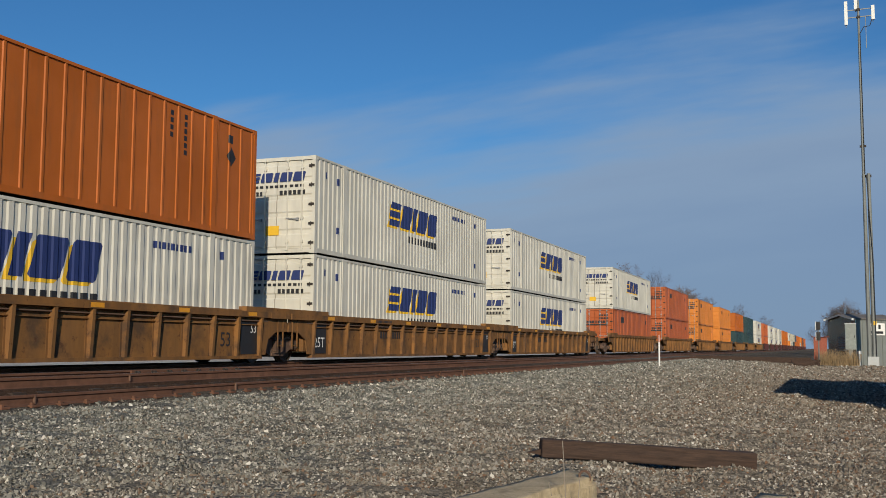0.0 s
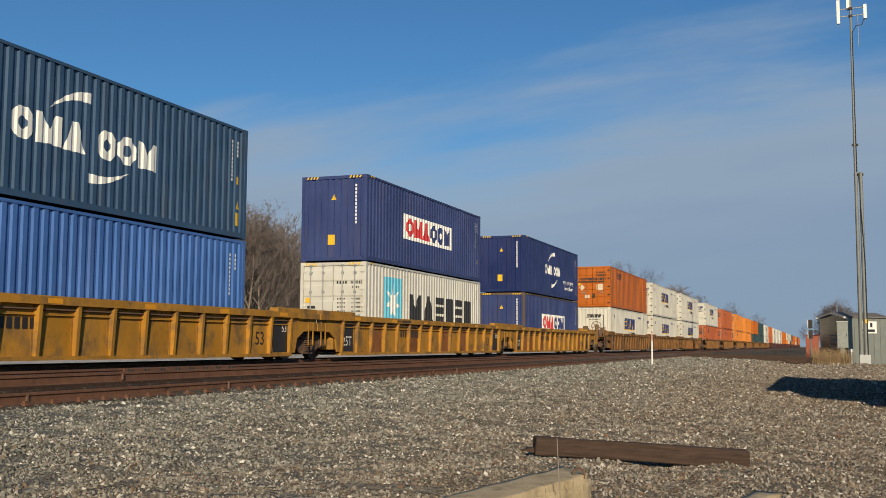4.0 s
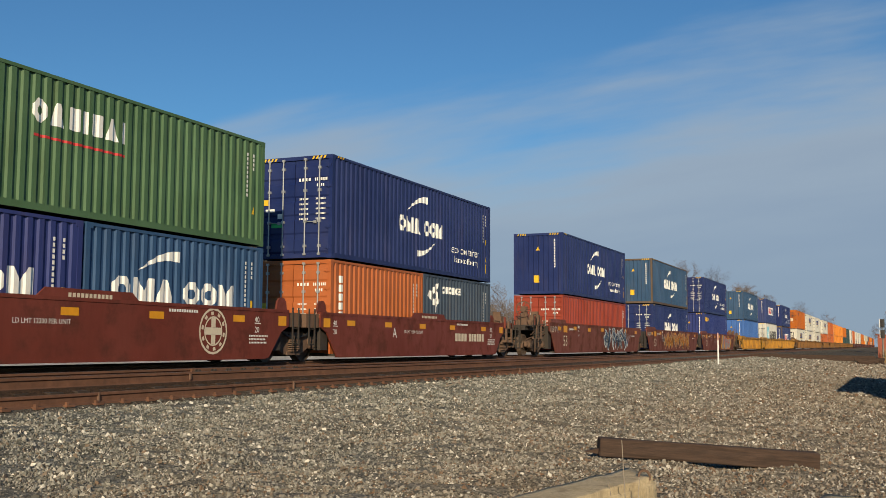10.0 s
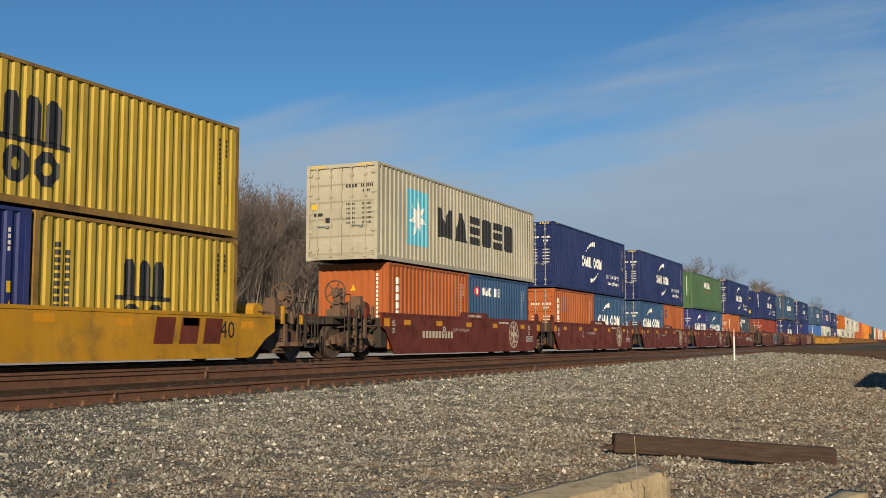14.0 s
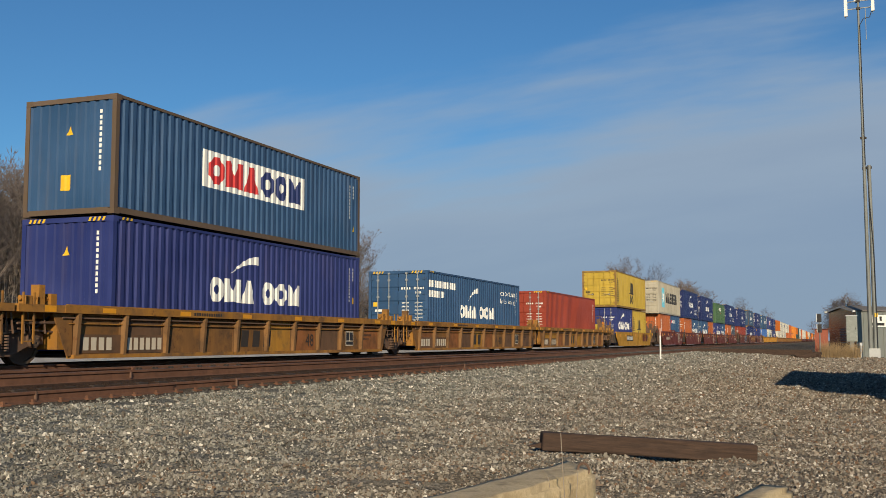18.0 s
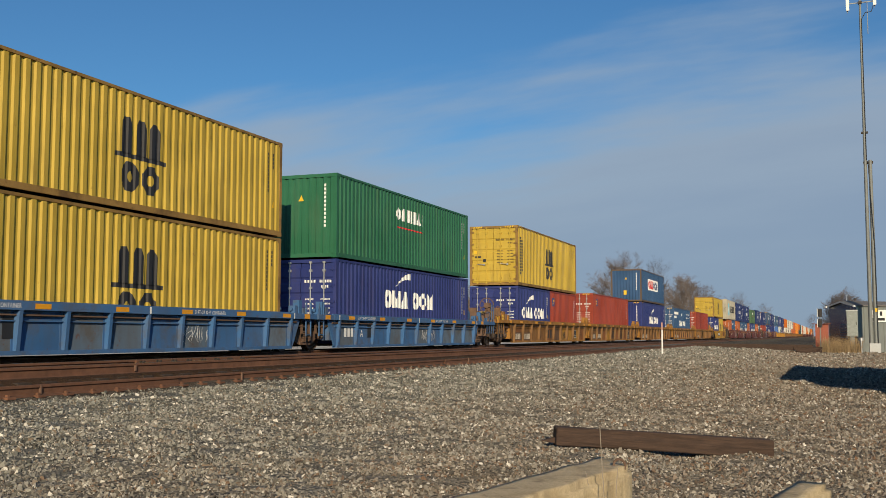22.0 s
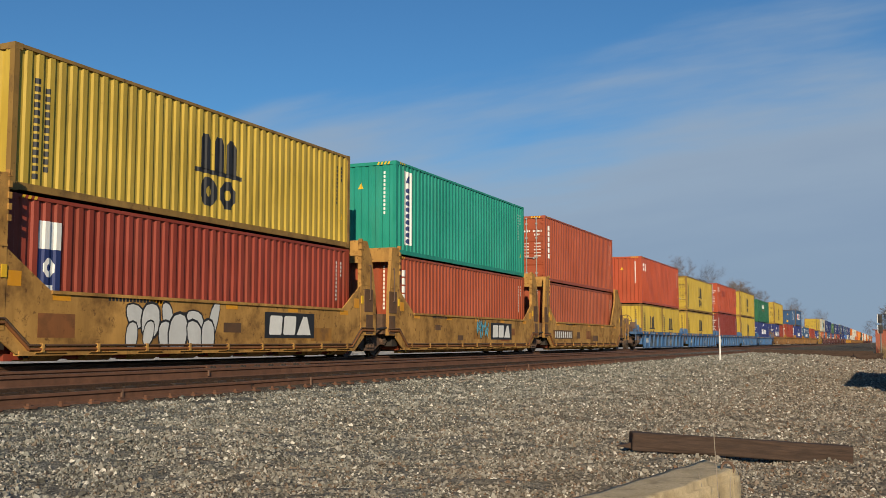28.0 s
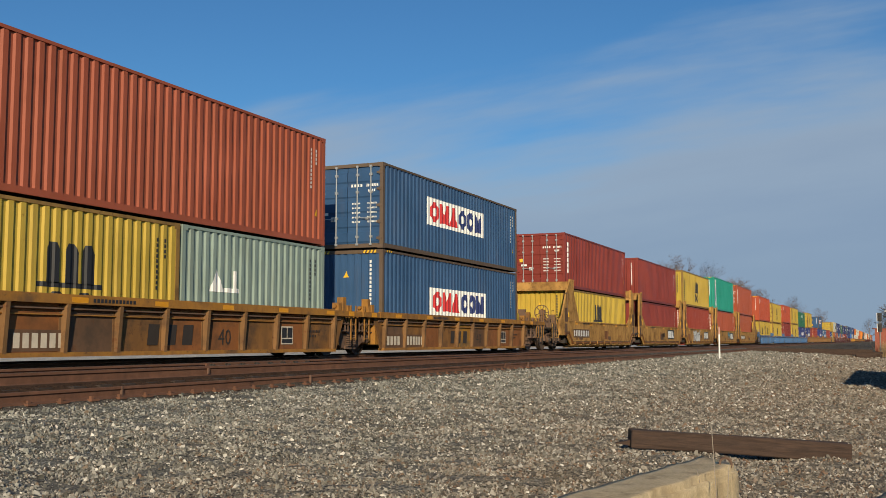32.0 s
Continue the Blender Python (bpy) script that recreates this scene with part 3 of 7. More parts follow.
def container_meshes(L, H, W, ribbed):
    """Shared meshes of a container body: frame, sides, ends, roof, floor, casting."""
    key = (L, H, W, ribbed)
    prof = posts_profile(L) if ribbed == 2 else wave(L, 0.278 if not ribbed else 0.30, 0.036 if not ribbed else 0.026)
    ends = wave(W, 0.25, 0.036, 0.12)

    def frame_shape():
        s = Shape()
        for x in (-1, 1):
            xs = sorted((x * W / 2, x * (W / 2 - 0.06)))
            s.box(xs[0], xs[1], -L / 2 + 0.16, L / 2 - 0.16, 0.02, 0.15)
            s.box(xs[0], xs[1], -L / 2 + 0.16, L / 2 - 0.16, H - 0.07, H - 0.005)
            xp = sorted((x * W / 2, x * (W / 2 - 0.11)))
            for y in (-1, 1):
                yp = sorted((y * L / 2, y * (L / 2 - 0.12)))
                s.box(xp[0], xp[1], yp[0], yp[1], 0.118, H - 0.118)
        for y in (-1, 1):
            ys = sorted((y * L / 2, y * (L / 2 - 0.06)))
            s.box(-W / 2 + 0.16, W / 2 - 0.16, ys[0], ys[1], 0.02, 0.14)
            s.box(-W / 2 + 0.16, W / 2 - 0.16, ys[0], ys[1], H - 0.11, H - 0.005)
        if ribbed:
            for y in (-6.1, 6.1):
                for x in (-1, 1):
                    xs = sorted((x * (W / 2 + 0.006), x * (W / 2 - 0.08)))
                    s.box(xs[0], xs[1], y - 0.09, y + 0.09, 0.03, H)
        return s

    def side_shape(sign):
        s = Shape()
        n = len(prof)
        v = [(sign * (W / 2 - 0.012 + d), y, z) for z in (0.15, H - 0.07) for y, d in prof]
        s.add(v, [(i, i + 1, n + i + 1, n + i) for i in range(n - 1)])
        return s

    def end_shape(sign):
        s = Shape()
        n = len(ends)
        v = [(x, sign * (L / 2 - 0.02 + d), z) for z in (0.14, H - 0.11) for x, d in ends]
        s.add(v, [(i, i + 1, n + i + 1, n + i) for i in range(n - 1)])
        return s

    def roof_shape():
        s = Shape()
        n = round(L / 0.4)
        for i in range(n):
            y0, y1 = -L / 2 + L * i / n, -L / 2 + L * (i + 1) / n
            s.box(-W / 2 + 0.06, W / 2 - 0.06, y0 + 0.01, y1 - 0.09, H - 0.04, H - 0.012)
        s.box(-W / 2 + 0.05, W / 2 - 0.05, -L / 2 + 0.05, L / 2 - 0.05, H - 0.06, H - 0.03)
        return s

    def floor_shape():
        n = round(L / 0.8)
        prof = [(L / 2 - 0.06, 0.10), (L / 2 - 0.06, 0.14), (-L / 2 + 0.06, 0.14), (-L / 2 + 0.06, 0.10)]
        for i in range(n):
            y = -L / 2 + 0.4 + i * (L - 0.8) / (n - 1)
            prof += [(y - 0.03, 0.10), (y - 0.03, 0.03), (y + 0.03, 0.03), (y + 0.03, 0.10)]
        return Shape().prism(prof, "x", -W / 2 + 0.07, W / 2 - 0.07)

    def door_shape(side):
        s = Shape()
        x0, x1 = (-W / 2 + 0.12, -0.012) if side < 0 else (0.012, W / 2 - 0.12)
        y = -L / 2 + 0.02
        nb, step = 5, (H - 0.30) / 5
        prof = [(y + 0.07, 0.15), (y + 0.03, 0.15)]
        for i in range(nb):
            z = 0.15 + step * i
            prof += [(y + 0.03, z + 0.02), (y + 0.002, z + 0.07), (y + 0.002, z + step - 0.13), (y + 0.03, z + step - 0.08)]
        return s.prism(prof + [(y + 0.03, H - 0.115), (y + 0.07, H - 0.115)], "x", x0, x1)

    def rod_shape():
        s = Shape().rod((0, -L / 2 - 0.025, 0.10), (0, -L / 2 - 0.025, H - 0.08), 0.02, 6)
        for z in (0.35, H * 0.36, H * 0.66, H - 0.35):
            s.box(-0.045, 0.045, -L / 2 - 0.04, -L / 2 + 0.022, z - 0.035, z + 0.035)
        for z in (0.09, H - 0.13):
            s.box(-0.04, 0.04, -L / 2 - 0.045, -L / 2 + 0.01, z, z + 0.06)
        return s

    def handle_shape():
        s = Shape().rod((-0.02, -L / 2 - 0.05, H * 0.36), (0.36, -L / 2 - 0.05, H * 0.36 - 0.03), 0.014, 5)
        return s.box(0.30, 0.38, -L / 2 - 0.05, -L / 2 + 0.02, H * 0.36 - 0.07, H * 0.36 + 0.01)

    def castings():
        return Shape().box(-0.089, 0.092, -0.092, 0.092, -0.001, 0.118)

    return prof, ends, dict(
        frame=shared(("frame",) + key, frame_shape, M_DARK), near=shared(("side_panel",) + key + (1,), lambda: side_shape(1), M_DARK),
        far=shared(("side_panel",) + key + (-1,), lambda: side_shape(-1), M_DARK), front=shared(("end_panel",) + key + (1,), lambda: end_shape(1), M_DARK),
        rear=shared(("end_panel",) + key + (-1,), lambda: end_shape(-1), M_DARK), roof=shared(("roof",) + key, roof_shape, M_DARK),
        floor=shared(("floor",) + key, floor_shape, M_DARK), door_a=shared(("door",) + key + (-1,), lambda: door_shape(-1), M_DARK),
        door_b=shared(("door",) + key + (1,), lambda: door_shape(1), M_DARK), rod=shared(("lock_rod",) + key, rod_shape, M_GALV),
        handle=shared(("handle",) + key, handle_shape, M_GALV), hinge=shared(("hinge",) + key, lambda: Shape().box(-0.09, 0.09, -L / 2 - 0.018, -L / 2 + 0.015, -0.035, 0.035).rod((0, -L / 2 - 0.02, -0.06), (0, -L / 2 - 0.02, 0.06), 0.016, 6), M_DARK), casting=shared(("corner_casting",) + key, castings, M_DARK))


def hazard(L, H, W):
    """Slanted yellow and black warning stripes at the upper corners of a tall container."""
    y = []
    for i in range(1, 6, 2):
        y.append([(-L / 2 + 0.20 + i * 0.07, H - 0.068), (-L / 2 + 0.27 + i * 0.07, H - 0.068), (-L / 2 + 0.30 + i * 0.07, H - 0.008), (-L / 2 + 0.23 + i * 0.07, H - 0.008)])
    return y


def swoosh_logo(ob, prof, x, y0, y1, z, h, top, low=None):
    """A row of plain rings, wedges and notched blocks, with a crescent above and another below."""
    p = emblem_row("ova_oov", y0, y1, z, h, 0.0, 0.10) + [crescent(*top, 0.24)]
    if low:
        p += [crescent(*low, -0.21)]
    part("logo", decal(p, prof, x), M_WHITE, ob, "plain white shapes between two crescents")


def box_logo(ob, prof, x, y, z, w, h):
    part("logo", decal([rect(y, z, w, h)], prof, x), M_WHITE, ob, "white panel")
    part("logo", decal(emblem_row("ova", y + 0.05 * w, y + 0.50 * w, z + 0.13 * h, 0.74 * h), prof, x, 0.007), M_REDMARK, ob, "red shapes")
    part("logo", decal(emblem_row("oov", y + 0.53 * w, y + 0.96 * w, z + 0.13 * h, 0.74 * h), prof, x, 0.007), M_NAVYMARK, ob, "navy shapes")


def star_logo(ob, prof, x, y, z, s, h):
    part("logo", decal([rect(y, z, s, h)], prof, x), M_SKYMARK, ob, "sky blue square")
    c, star = (y + s / 2, z + h / 2), []
    for i in range(7):
        a = math.pi / 2 + i * 2 * math.pi / 7
        l, r = a + math.pi / 7, a - math.pi / 7
        star.append([c, (c[0] + 0.17 * s * math.cos(r), c[1] + 0.17 * s * math.sin(r)), (c[0] + 0.42 * s * math.cos(a), c[1] + 0.42 * s * math.sin(a)), (c[0] + 0.17 * s * math.cos(l), c[1] + 0.17 * s * math.sin(l))])
    part("logo", decal(star, prof, x, 0.007), M_WHITE, ob, "white star")


def side_marks(ob, style, L, H, W, prof):
    """Markings on the wall towards the camera. Plain shapes stand for brand names."""
    x = W / 2 - 0.012
    a, e = -L / 2, L / 2
    if style == "swift":
        part("logo", decal(emblem_row("eblbb", -2.72, 1.75, 1.36, 0.80, 0.28), prof, x, 0.003), M_YMARK, ob, "yellow shadow of the blocks")
        part("logo", decal(emblem_row("eblbb", -2.6, 1.87, 1.44, 0.84, 0.28), prof, x, 0.007), M_NAVYMARK, ob, "leaning navy blocks")
        part("lettering", decal(bars(-0.85, 0.98, 2.9, 0.24, 10), prof, x), M_BLACK, ob)
        part("lettering", decal(bars(3.8, H - 0.55, 1.5, 0.16, 9) + [rect(6.5, H - 0.6, 0.14, 0.2), rect(6.5, 0.6, 0.14, 0.2), rect(-6.6, H - 0.7, 0.14, 0.22), rect(-6.6, 0.7, 0.14, 0.2), rect(-7.4, H - 0.6, 0.14, 0.2)], prof, x), M_NAVYMARK, ob)
    elif style == "rivet":
        part("lettering", decal(emblem_row("eobbeblbe", -5.36, -3.62, 2.30, 0.27) + [rect(-5.36, 2.14, 1.74, 0.10)], prof, x), M_BLACK, ob)
        part("lettering", decal(column(4.3, H - 0.35, 4, 0.17, 0.12) + column(4.85, H - 0.35, 6, 0.17, 0.12) + [rect(6.75, H - 0.55, 0.22, 0.2), [(6.9, 1.75), (7.12, 2.0), (6.9, 2.25), (6.68, 2.0)]], prof, x), M_BLACK, ob)
    elif style == "domestic":
        part("lettering", decal([rect(-5.2, H - 0.9, 1.3, 0.42), rect(5.3, H - 0.8, 0.5, 0.3)], prof, x), M_BLACK, ob)
    elif style == "eco":
        swoosh_logo(ob, prof, x, -1.83, 1.58, 1.22, 0.50, (-1.28, 1.87, 0.31, 2.52), (1.01, 1.09, -0.5, 0.49))
        part("lettering", decal(words_in("eco container", 2.4, 4.98, 0.86, 0.26) + words_in("bamboo flooring", 2.6, 4.94, 0.46, 0.29), prof, x), M_WHITE, ob, "white words")
    elif style == "env":
        swoosh_logo(ob, prof, x, -2.44, 2.11, 1.18, 0.52, (-1.4, 1.9, -0.05, 2.48))
        part("lettering", decal(bars(-5.88, 2.28, 2.9, 0.26, 14, 0.2) + bars(-5.88, 1.90, 1.6, 0.25, 8, 0.2) + words_in("eco container", 3.05, 5.4, 2.3, 0.26) + words_in("bamboo flooring", 3.05, 5.3, 1.88, 0.29), prof, x), M_WHITE, ob, "white words")
    elif style == "cma":
        swoosh_logo(ob, prof, x, -2.35, 2.2, 1.15, 0.62, (-1.36, 1.89, -0.08, 2.46), (1.21, 0.98, -0.1, 0.58))
    elif style == "cma_low":
        swoosh_logo(ob, prof, x, -2.4, 2.18, 1.2, 0.60, (-1.44, 1.94, -0.08, 2.45))
    elif style == "cma20":
        swoosh_logo(ob, prof, x, -2.25, 1.88, 1.07, 0.54, (-1.5, 1.74, -0.17, 2.24))
    elif style == "boxlogo":
        box_logo(ob, prof, x, -2.78, 1.05, 5.18, 0.92)
    elif style == "boxlow":
        box_logo(ob, prof, x, -2.55, 1.02, 5.13, 0.9)
    elif style == "maersk":
        star_logo(ob, prof, x, -4.89, 0.61, 1.57, 1.76)
        part("logo", decal(emblem_row("vaebeb", -2.62, -2.62 + 7.0, 1.04, 1.0, 0.0, 0.24), prof, x), M_BLACK, ob, "six plain black shapes")
    elif style == "maersk_low":
        star_logo(ob, prof, x, -4.55, 0.75, 1.6, 1.75)
        part("logo", decal(emblem_row("vaebeb", -2.2, -2.2 + 7.0, 1.0, 1.0, 0.0, 0.24), prof, x), M_BLACK, ob, "six plain black shapes")
    elif style in ("msc", "msc20"):
        s, y = (1.0, -0.74) if style == "msc" else (0.93, -0.72)
        z = (0.55 if H > 2.7 else 0.40)
        p = emblem_row("ppp", y, y + 1.34 * s, z + 0.80 * s, 0.80 * s, 0.0, 0.16) + [rect(y - 0.22 * s, z + 0.72 * s, 1.80 * s, 0.10 * s)]
        p += [ring(y + 0.02 * s, z, 0.58 * s, 0.64 * s, 0.32), ring(y + 0.74 * s, z, 0.58 * s, 0.64 * s, 0.32)]
        part("logo", decal(p, prof, x), M_BLACK, ob, "plain black blocks")
        part("lettering", decal(column(a + 0.52, H - 0.62, 13, 0.143, 0.11) + column(a + 0.78, H - 0.75, 11, 0.143, 0.09), prof, x), M_BLACK, ob)
    elif style == "capital":
        part("logo", decal(emblem_row("oablbal", -1.39, 1.08, H - 0.95, 0.44, 0.0, 0.3), prof, x), M_WHITE, ob, "row of white shapes")
        part("logo", decal([rect(-1.36, H - 1.22, 2.45, 0.05)], prof, x), M_REDMARK, ob, "red line")
    elif style == "cronos":
        part("logo", decal([[(-2.75, 1.88), (-2.35, 1.72), (-2.25, 1.98), (-2.6, 2.1)], ring(-2.42, 1.58, 0.52, 0.62, 0.34), [(-2.1, 1.98), (-1.86, 2.2), (-1.82, 2.34), (-2.12, 2.28)], [(-1.95, 1.60), (-1.70, 1.70), (-1.72, 1.82), (-1.98, 1.80)], [(-2.12, 1.34), (-1.98, 1.34), (-1.92, 1.64), (-2.1, 1.64)]] + emblem_row("oboboe", -1.5, 0.2, 2.01, 0.24, 0.0, 0.25), prof, x), M_WHITE, ob, "white figure and blocks")
    elif style == "cnc":
        part("logo", decal([[(-2.6, 2.03), (-2.32, 1.78), (-2.04, 2.03), (-2.32, 2.28)]], prof, x), M_REDMARK, ob, "red diamond")
        part("logo", decal([block(-2.44, 1.93, 0.24, 0.2)], prof, x, 0.007), M_WHITE, ob)
        part("logo", decal(emblem_row("ovo_ble", -1.87, -0.02, 1.88, 0.32), prof, x), M_WHITE, ob, "row of white shapes")
    elif style == "fesco":
        k = 0.5 if L < 7 else 1.0
        part("logo", decal([rect(a + k, H - 0.80, 0.44, 0.46)], prof, x), M_NAVYMARK, ob, "navy square")
        part("logo", decal([rect(a + k + 0.08, H - 0.54, 0.26, 0.10, 0.05), rect(a + k + 0.06, H - 0.69, 0.18, 0.09, 0.05)], prof, x, 0.007), M_YMARK, ob, "yellow stripes")
    elif style == "vert":
        part("lettering", decal([block(a + 0.52, H - 0.62 - i * 0.25, 0.22, 0.2) for i in range(6)], prof, x), M_WHITE, ob)
    elif style == "seaco":
        part("logo", decal(emblem_row("eoaoo", -5.7, -4.1, H - 0.66, 0.34), prof, x), M_YMARK, ob, "row of yellow shapes")
    elif style == "cai":
        part("logo", decal([ring(a + 0.44, H - 0.86, 0.40, 0.46), [(a + 0.86, H - 0.88), (a + 1.16, H - 0.88), (a + 1.16, H - 0.42), (a + 1.06, H - 0.42)], rect(a + 1.22, H - 0.94, 0.15, 0.56)], prof, x), M_WHITE, ob, "white blocks")
    elif style == "banner":
        part("logo", decal([rect(a + 0.62, 0.34, 0.56, 2.32)], prof, x), M_WHITE, ob, "white banner")
        part("logo", decal([block(a + 0.76, 1.98 - i * 0.2, 0.28, 0.15, 0.3) for i in range(9)] + [rect(a + 0.8, 2.3, 0.2, 0.22, 0.06)], prof, x, 0.007), M_NAVYMARK, ob, "navy bars")
    elif style == "cr":
        part("logo", decal([rect(a + 0.7, 0.9, 0.55, 1.2)], prof, x), M_NAVYMARK, ob, "navy panel")
        part("logo", decal([rect(a + 0.7, 1.98, 0.55, 0.50), ring(a + 0.84, 1.48, 0.28, 0.34), rect(a + 0.86, 1.02, 0.24, 0.32)], prof, x, 0.007), M_WHITE, ob, "white blocks")
    elif style == "patched":
        part("logo", decal([ring(a + 0.44, H - 0.72, 0.40, 0.42), [(a + 0.86, H - 0.74), (a + 1.16, H - 0.74), (a + 1.16, H - 0.32), (a + 1.06, H - 0.32)], rect(a + 1.22, H - 0.80, 0.15, 0.52)], prof, x), M_WHITE, ob, "white blocks")
        part("repair_patch", decal([rect(-3.4, H - 1.1, 2.4, 0.55), rect(0.3, H - 1.75, 0.35, 0.45), rect(1.5, 0.5, 0.7, 1.0), rect(-4.5, 0.3, 0.5, 0.35), rect(4.8, 0.8, 0.5, 0.4)], prof, x), C_RED, ob, "darker red touch-up paint")
    elif style == "arrow":
        part("logo", decal([[(-2.0, 1.2), (-1.5, 1.2), (-1.75, 1.75)], rect(-1.45, 1.2, 0.6, 0.1), rect(-1.1, 1.3, 0.1, 0.4)], prof, x), M_WHITE, ob, "thin white mark")
    # small stencils near the far end
    if L < 14 and style != "none":
        lite = M_BLACK if style in ("msc", "msc20", "maersk", "maersk_low", "arrow") else M_WHITE
        part("stencil", decal(column(e - 0.75, H - 0.45, 10, 0.11, 0.06) + column(e - 0.5, H - 0.45, 4, 0.11, 0.06), prof, x), lite, ob)
        part("stencil", decal([rect(e - 0.5, H - 1.5, 0.14, 0.2), [(e - 0.52, 0.75), (e - 0.30, 0.75), (e - 0.41, 0.98)], rect(e - 0.52, 0.32, 0.2, 0.34)] if style in ("eco", "cma", "cma_low", "cma20") else [[(e - 0.52, 0.75), (e - 0.34, 0.75), (e - 0.43, 0.93)]], prof, x), M_YMARK, ob)
    if H > 2.7 and L < 14:
        part("warning_stripes", decal(hazard(L, H, W), [(-L / 2, 0), (L / 2, 0)], W / 2), M_YMARK, ob)


def end_marks(ob, style, L, H, W, ends, rear):
    lite = M_BLACK if style in ("msc", "msc20", "maersk", "maersk_low", "swift", "rivet", "domestic", "arrow") else M_WHITE
    flat = [(-W / 2, 0.0), (W / 2, 0.0)]
    yb = L / 2 - 0.012
    if rear == "d":
        p = bars(0.14, H - 0.72, 0.42, 0.085, 4, 0.42) + bars(0.66, H - 0.72, 0.42, 0.085, 7, 0.42) + bars(0.72, H - 0.88, 0.26, 0.08, 4, 0.42)
        for i in range(5):
            p += bars(0.17, H - 1.25 - i * 0.14, 0.30, 0.05, 6, 0.42) + bars(0.70, H - 1.25 - i * 0.14, 0.32, 0.05, 8, 0.42)
        p += [rect(-0.95, H - 1.55, 0.3, 0.09), rect(-0.55, H - 1.75, 0.16, 0.14)]
        if style in ("swift", "rivet", "domestic"):
            p = bars(-0.75, H - 0.92, 1.7, 0.08, 10) + bars(0.1, H - 1.14, 0.9, 0.13, 6) + bars(-0.95, H - 1.14, 0.5, 0.12, 4)
            part("logo", decal(emblem_row("eblbb", -1.0, 0.9, H - 0.74, 0.28, 0.28) if style == "swift" else emblem_row("eobbeblbe", -0.95, 0.95, H - 1.0, 0.19, 0.15) + [rect(-1.0, H - 1.14, 1.9, 0.09)], flat, yb, 0.010, "y"), M_NAVYMARK if style == "swift" else M_BLACK, ob, "row of plain blocks")
            if style != "swift":
                p = bars(0.3, H - 0.5, 0.7, 0.12, 4) + bars(0.3, H - 0.7, 0.7, 0.12, 6) + bars(-0.6, 0.75, 0.4, 0.1, 4)
            if style == "swift":
                part("placard", decal([rect(-0.35, 0.55, 0.45, 0.28)], flat, yb, 0.012, "y"), M_YMARK, ob)
        part("stencil", decal(p, flat, yb, 0.008, "y"), lite, ob)
        part("placard", decal([rect(-1.02, H - 1.35, 0.2, 0.16)], flat, yb, 0.009, "y"), M_YMARK, ob)
        if style == "eco":
            part("placard", decal([rect(-0.75, H - 2.0, 0.38, 0.13)], flat, yb, 0.010, "y"), M_GRNMARK, ob, "green placard")
    elif style == "swift":
        part("logo", decal(emblem_row("eblbb", -0.45, 0.55, H - 0.72, 0.24, 0.28), ends, L / 2 - 0.02, 0.006, "y"), M_BLACK, ob, "row of leaning dark blocks")
        part("lettering", decal(words_in("53ft", -0.28, 0.26, 0.32, 0.26), ends, L / 2 - 0.02, 0.006, "y"), M_BLACK, ob)
        part("stencil", decal(bars(-0.25, H - 0.88, 0.75, 0.06, 9) + column(0.72, H - 0.65, 9, 0.165, 0.10), ends, L / 2 - 0.02, 0.006, "y"), M_BLACK, ob)
        part("placard", decal([[(-0.62, 0.95), (-0.42, 1.12), (-0.62, 1.32), (-0.84, 1.14)]], ends, L / 2 - 0.02, 0.006, "y"), M_CLIPPED, ob, "torn pale placard")
    else:
        part("stencil", decal(column(0.78, H - 0.4, 11, 0.125, 0.065), ends, L / 2 - 0.02, 0.005, "y"), lite, ob)
        tri = [[(-0.12, H - 0.82), (0.08, H - 0.82), (-0.02, H - 0.62)]]
        part("placard", decal(tri + ([rect(-0.22, 0.55, 0.26, 0.34)] if style in ("eco", "cma", "boxlogo") else []), ends, L / 2 - 0.02, 0.005, "y"), M_YMARK, ob)
    if H > 2.7 and L < 14:
        st = []
        for k in (-1, 1):
            for i in range(4):
                u = k * (W / 2 - 0.42) + (i - 2) * 0.12
                st.append([(u, H - 0.10), (u + 0.06, H - 0.10), (u + 0.10, H - 0.015), (u + 0.04, H - 0.015)])
        part("warning_stripes", decal(st, flat, L / 2, 0.004, "y"), M_YMARK, ob)


SIZES = {20: 6.06, 40: 12.19, 45: 13.72, 53: 16.15}


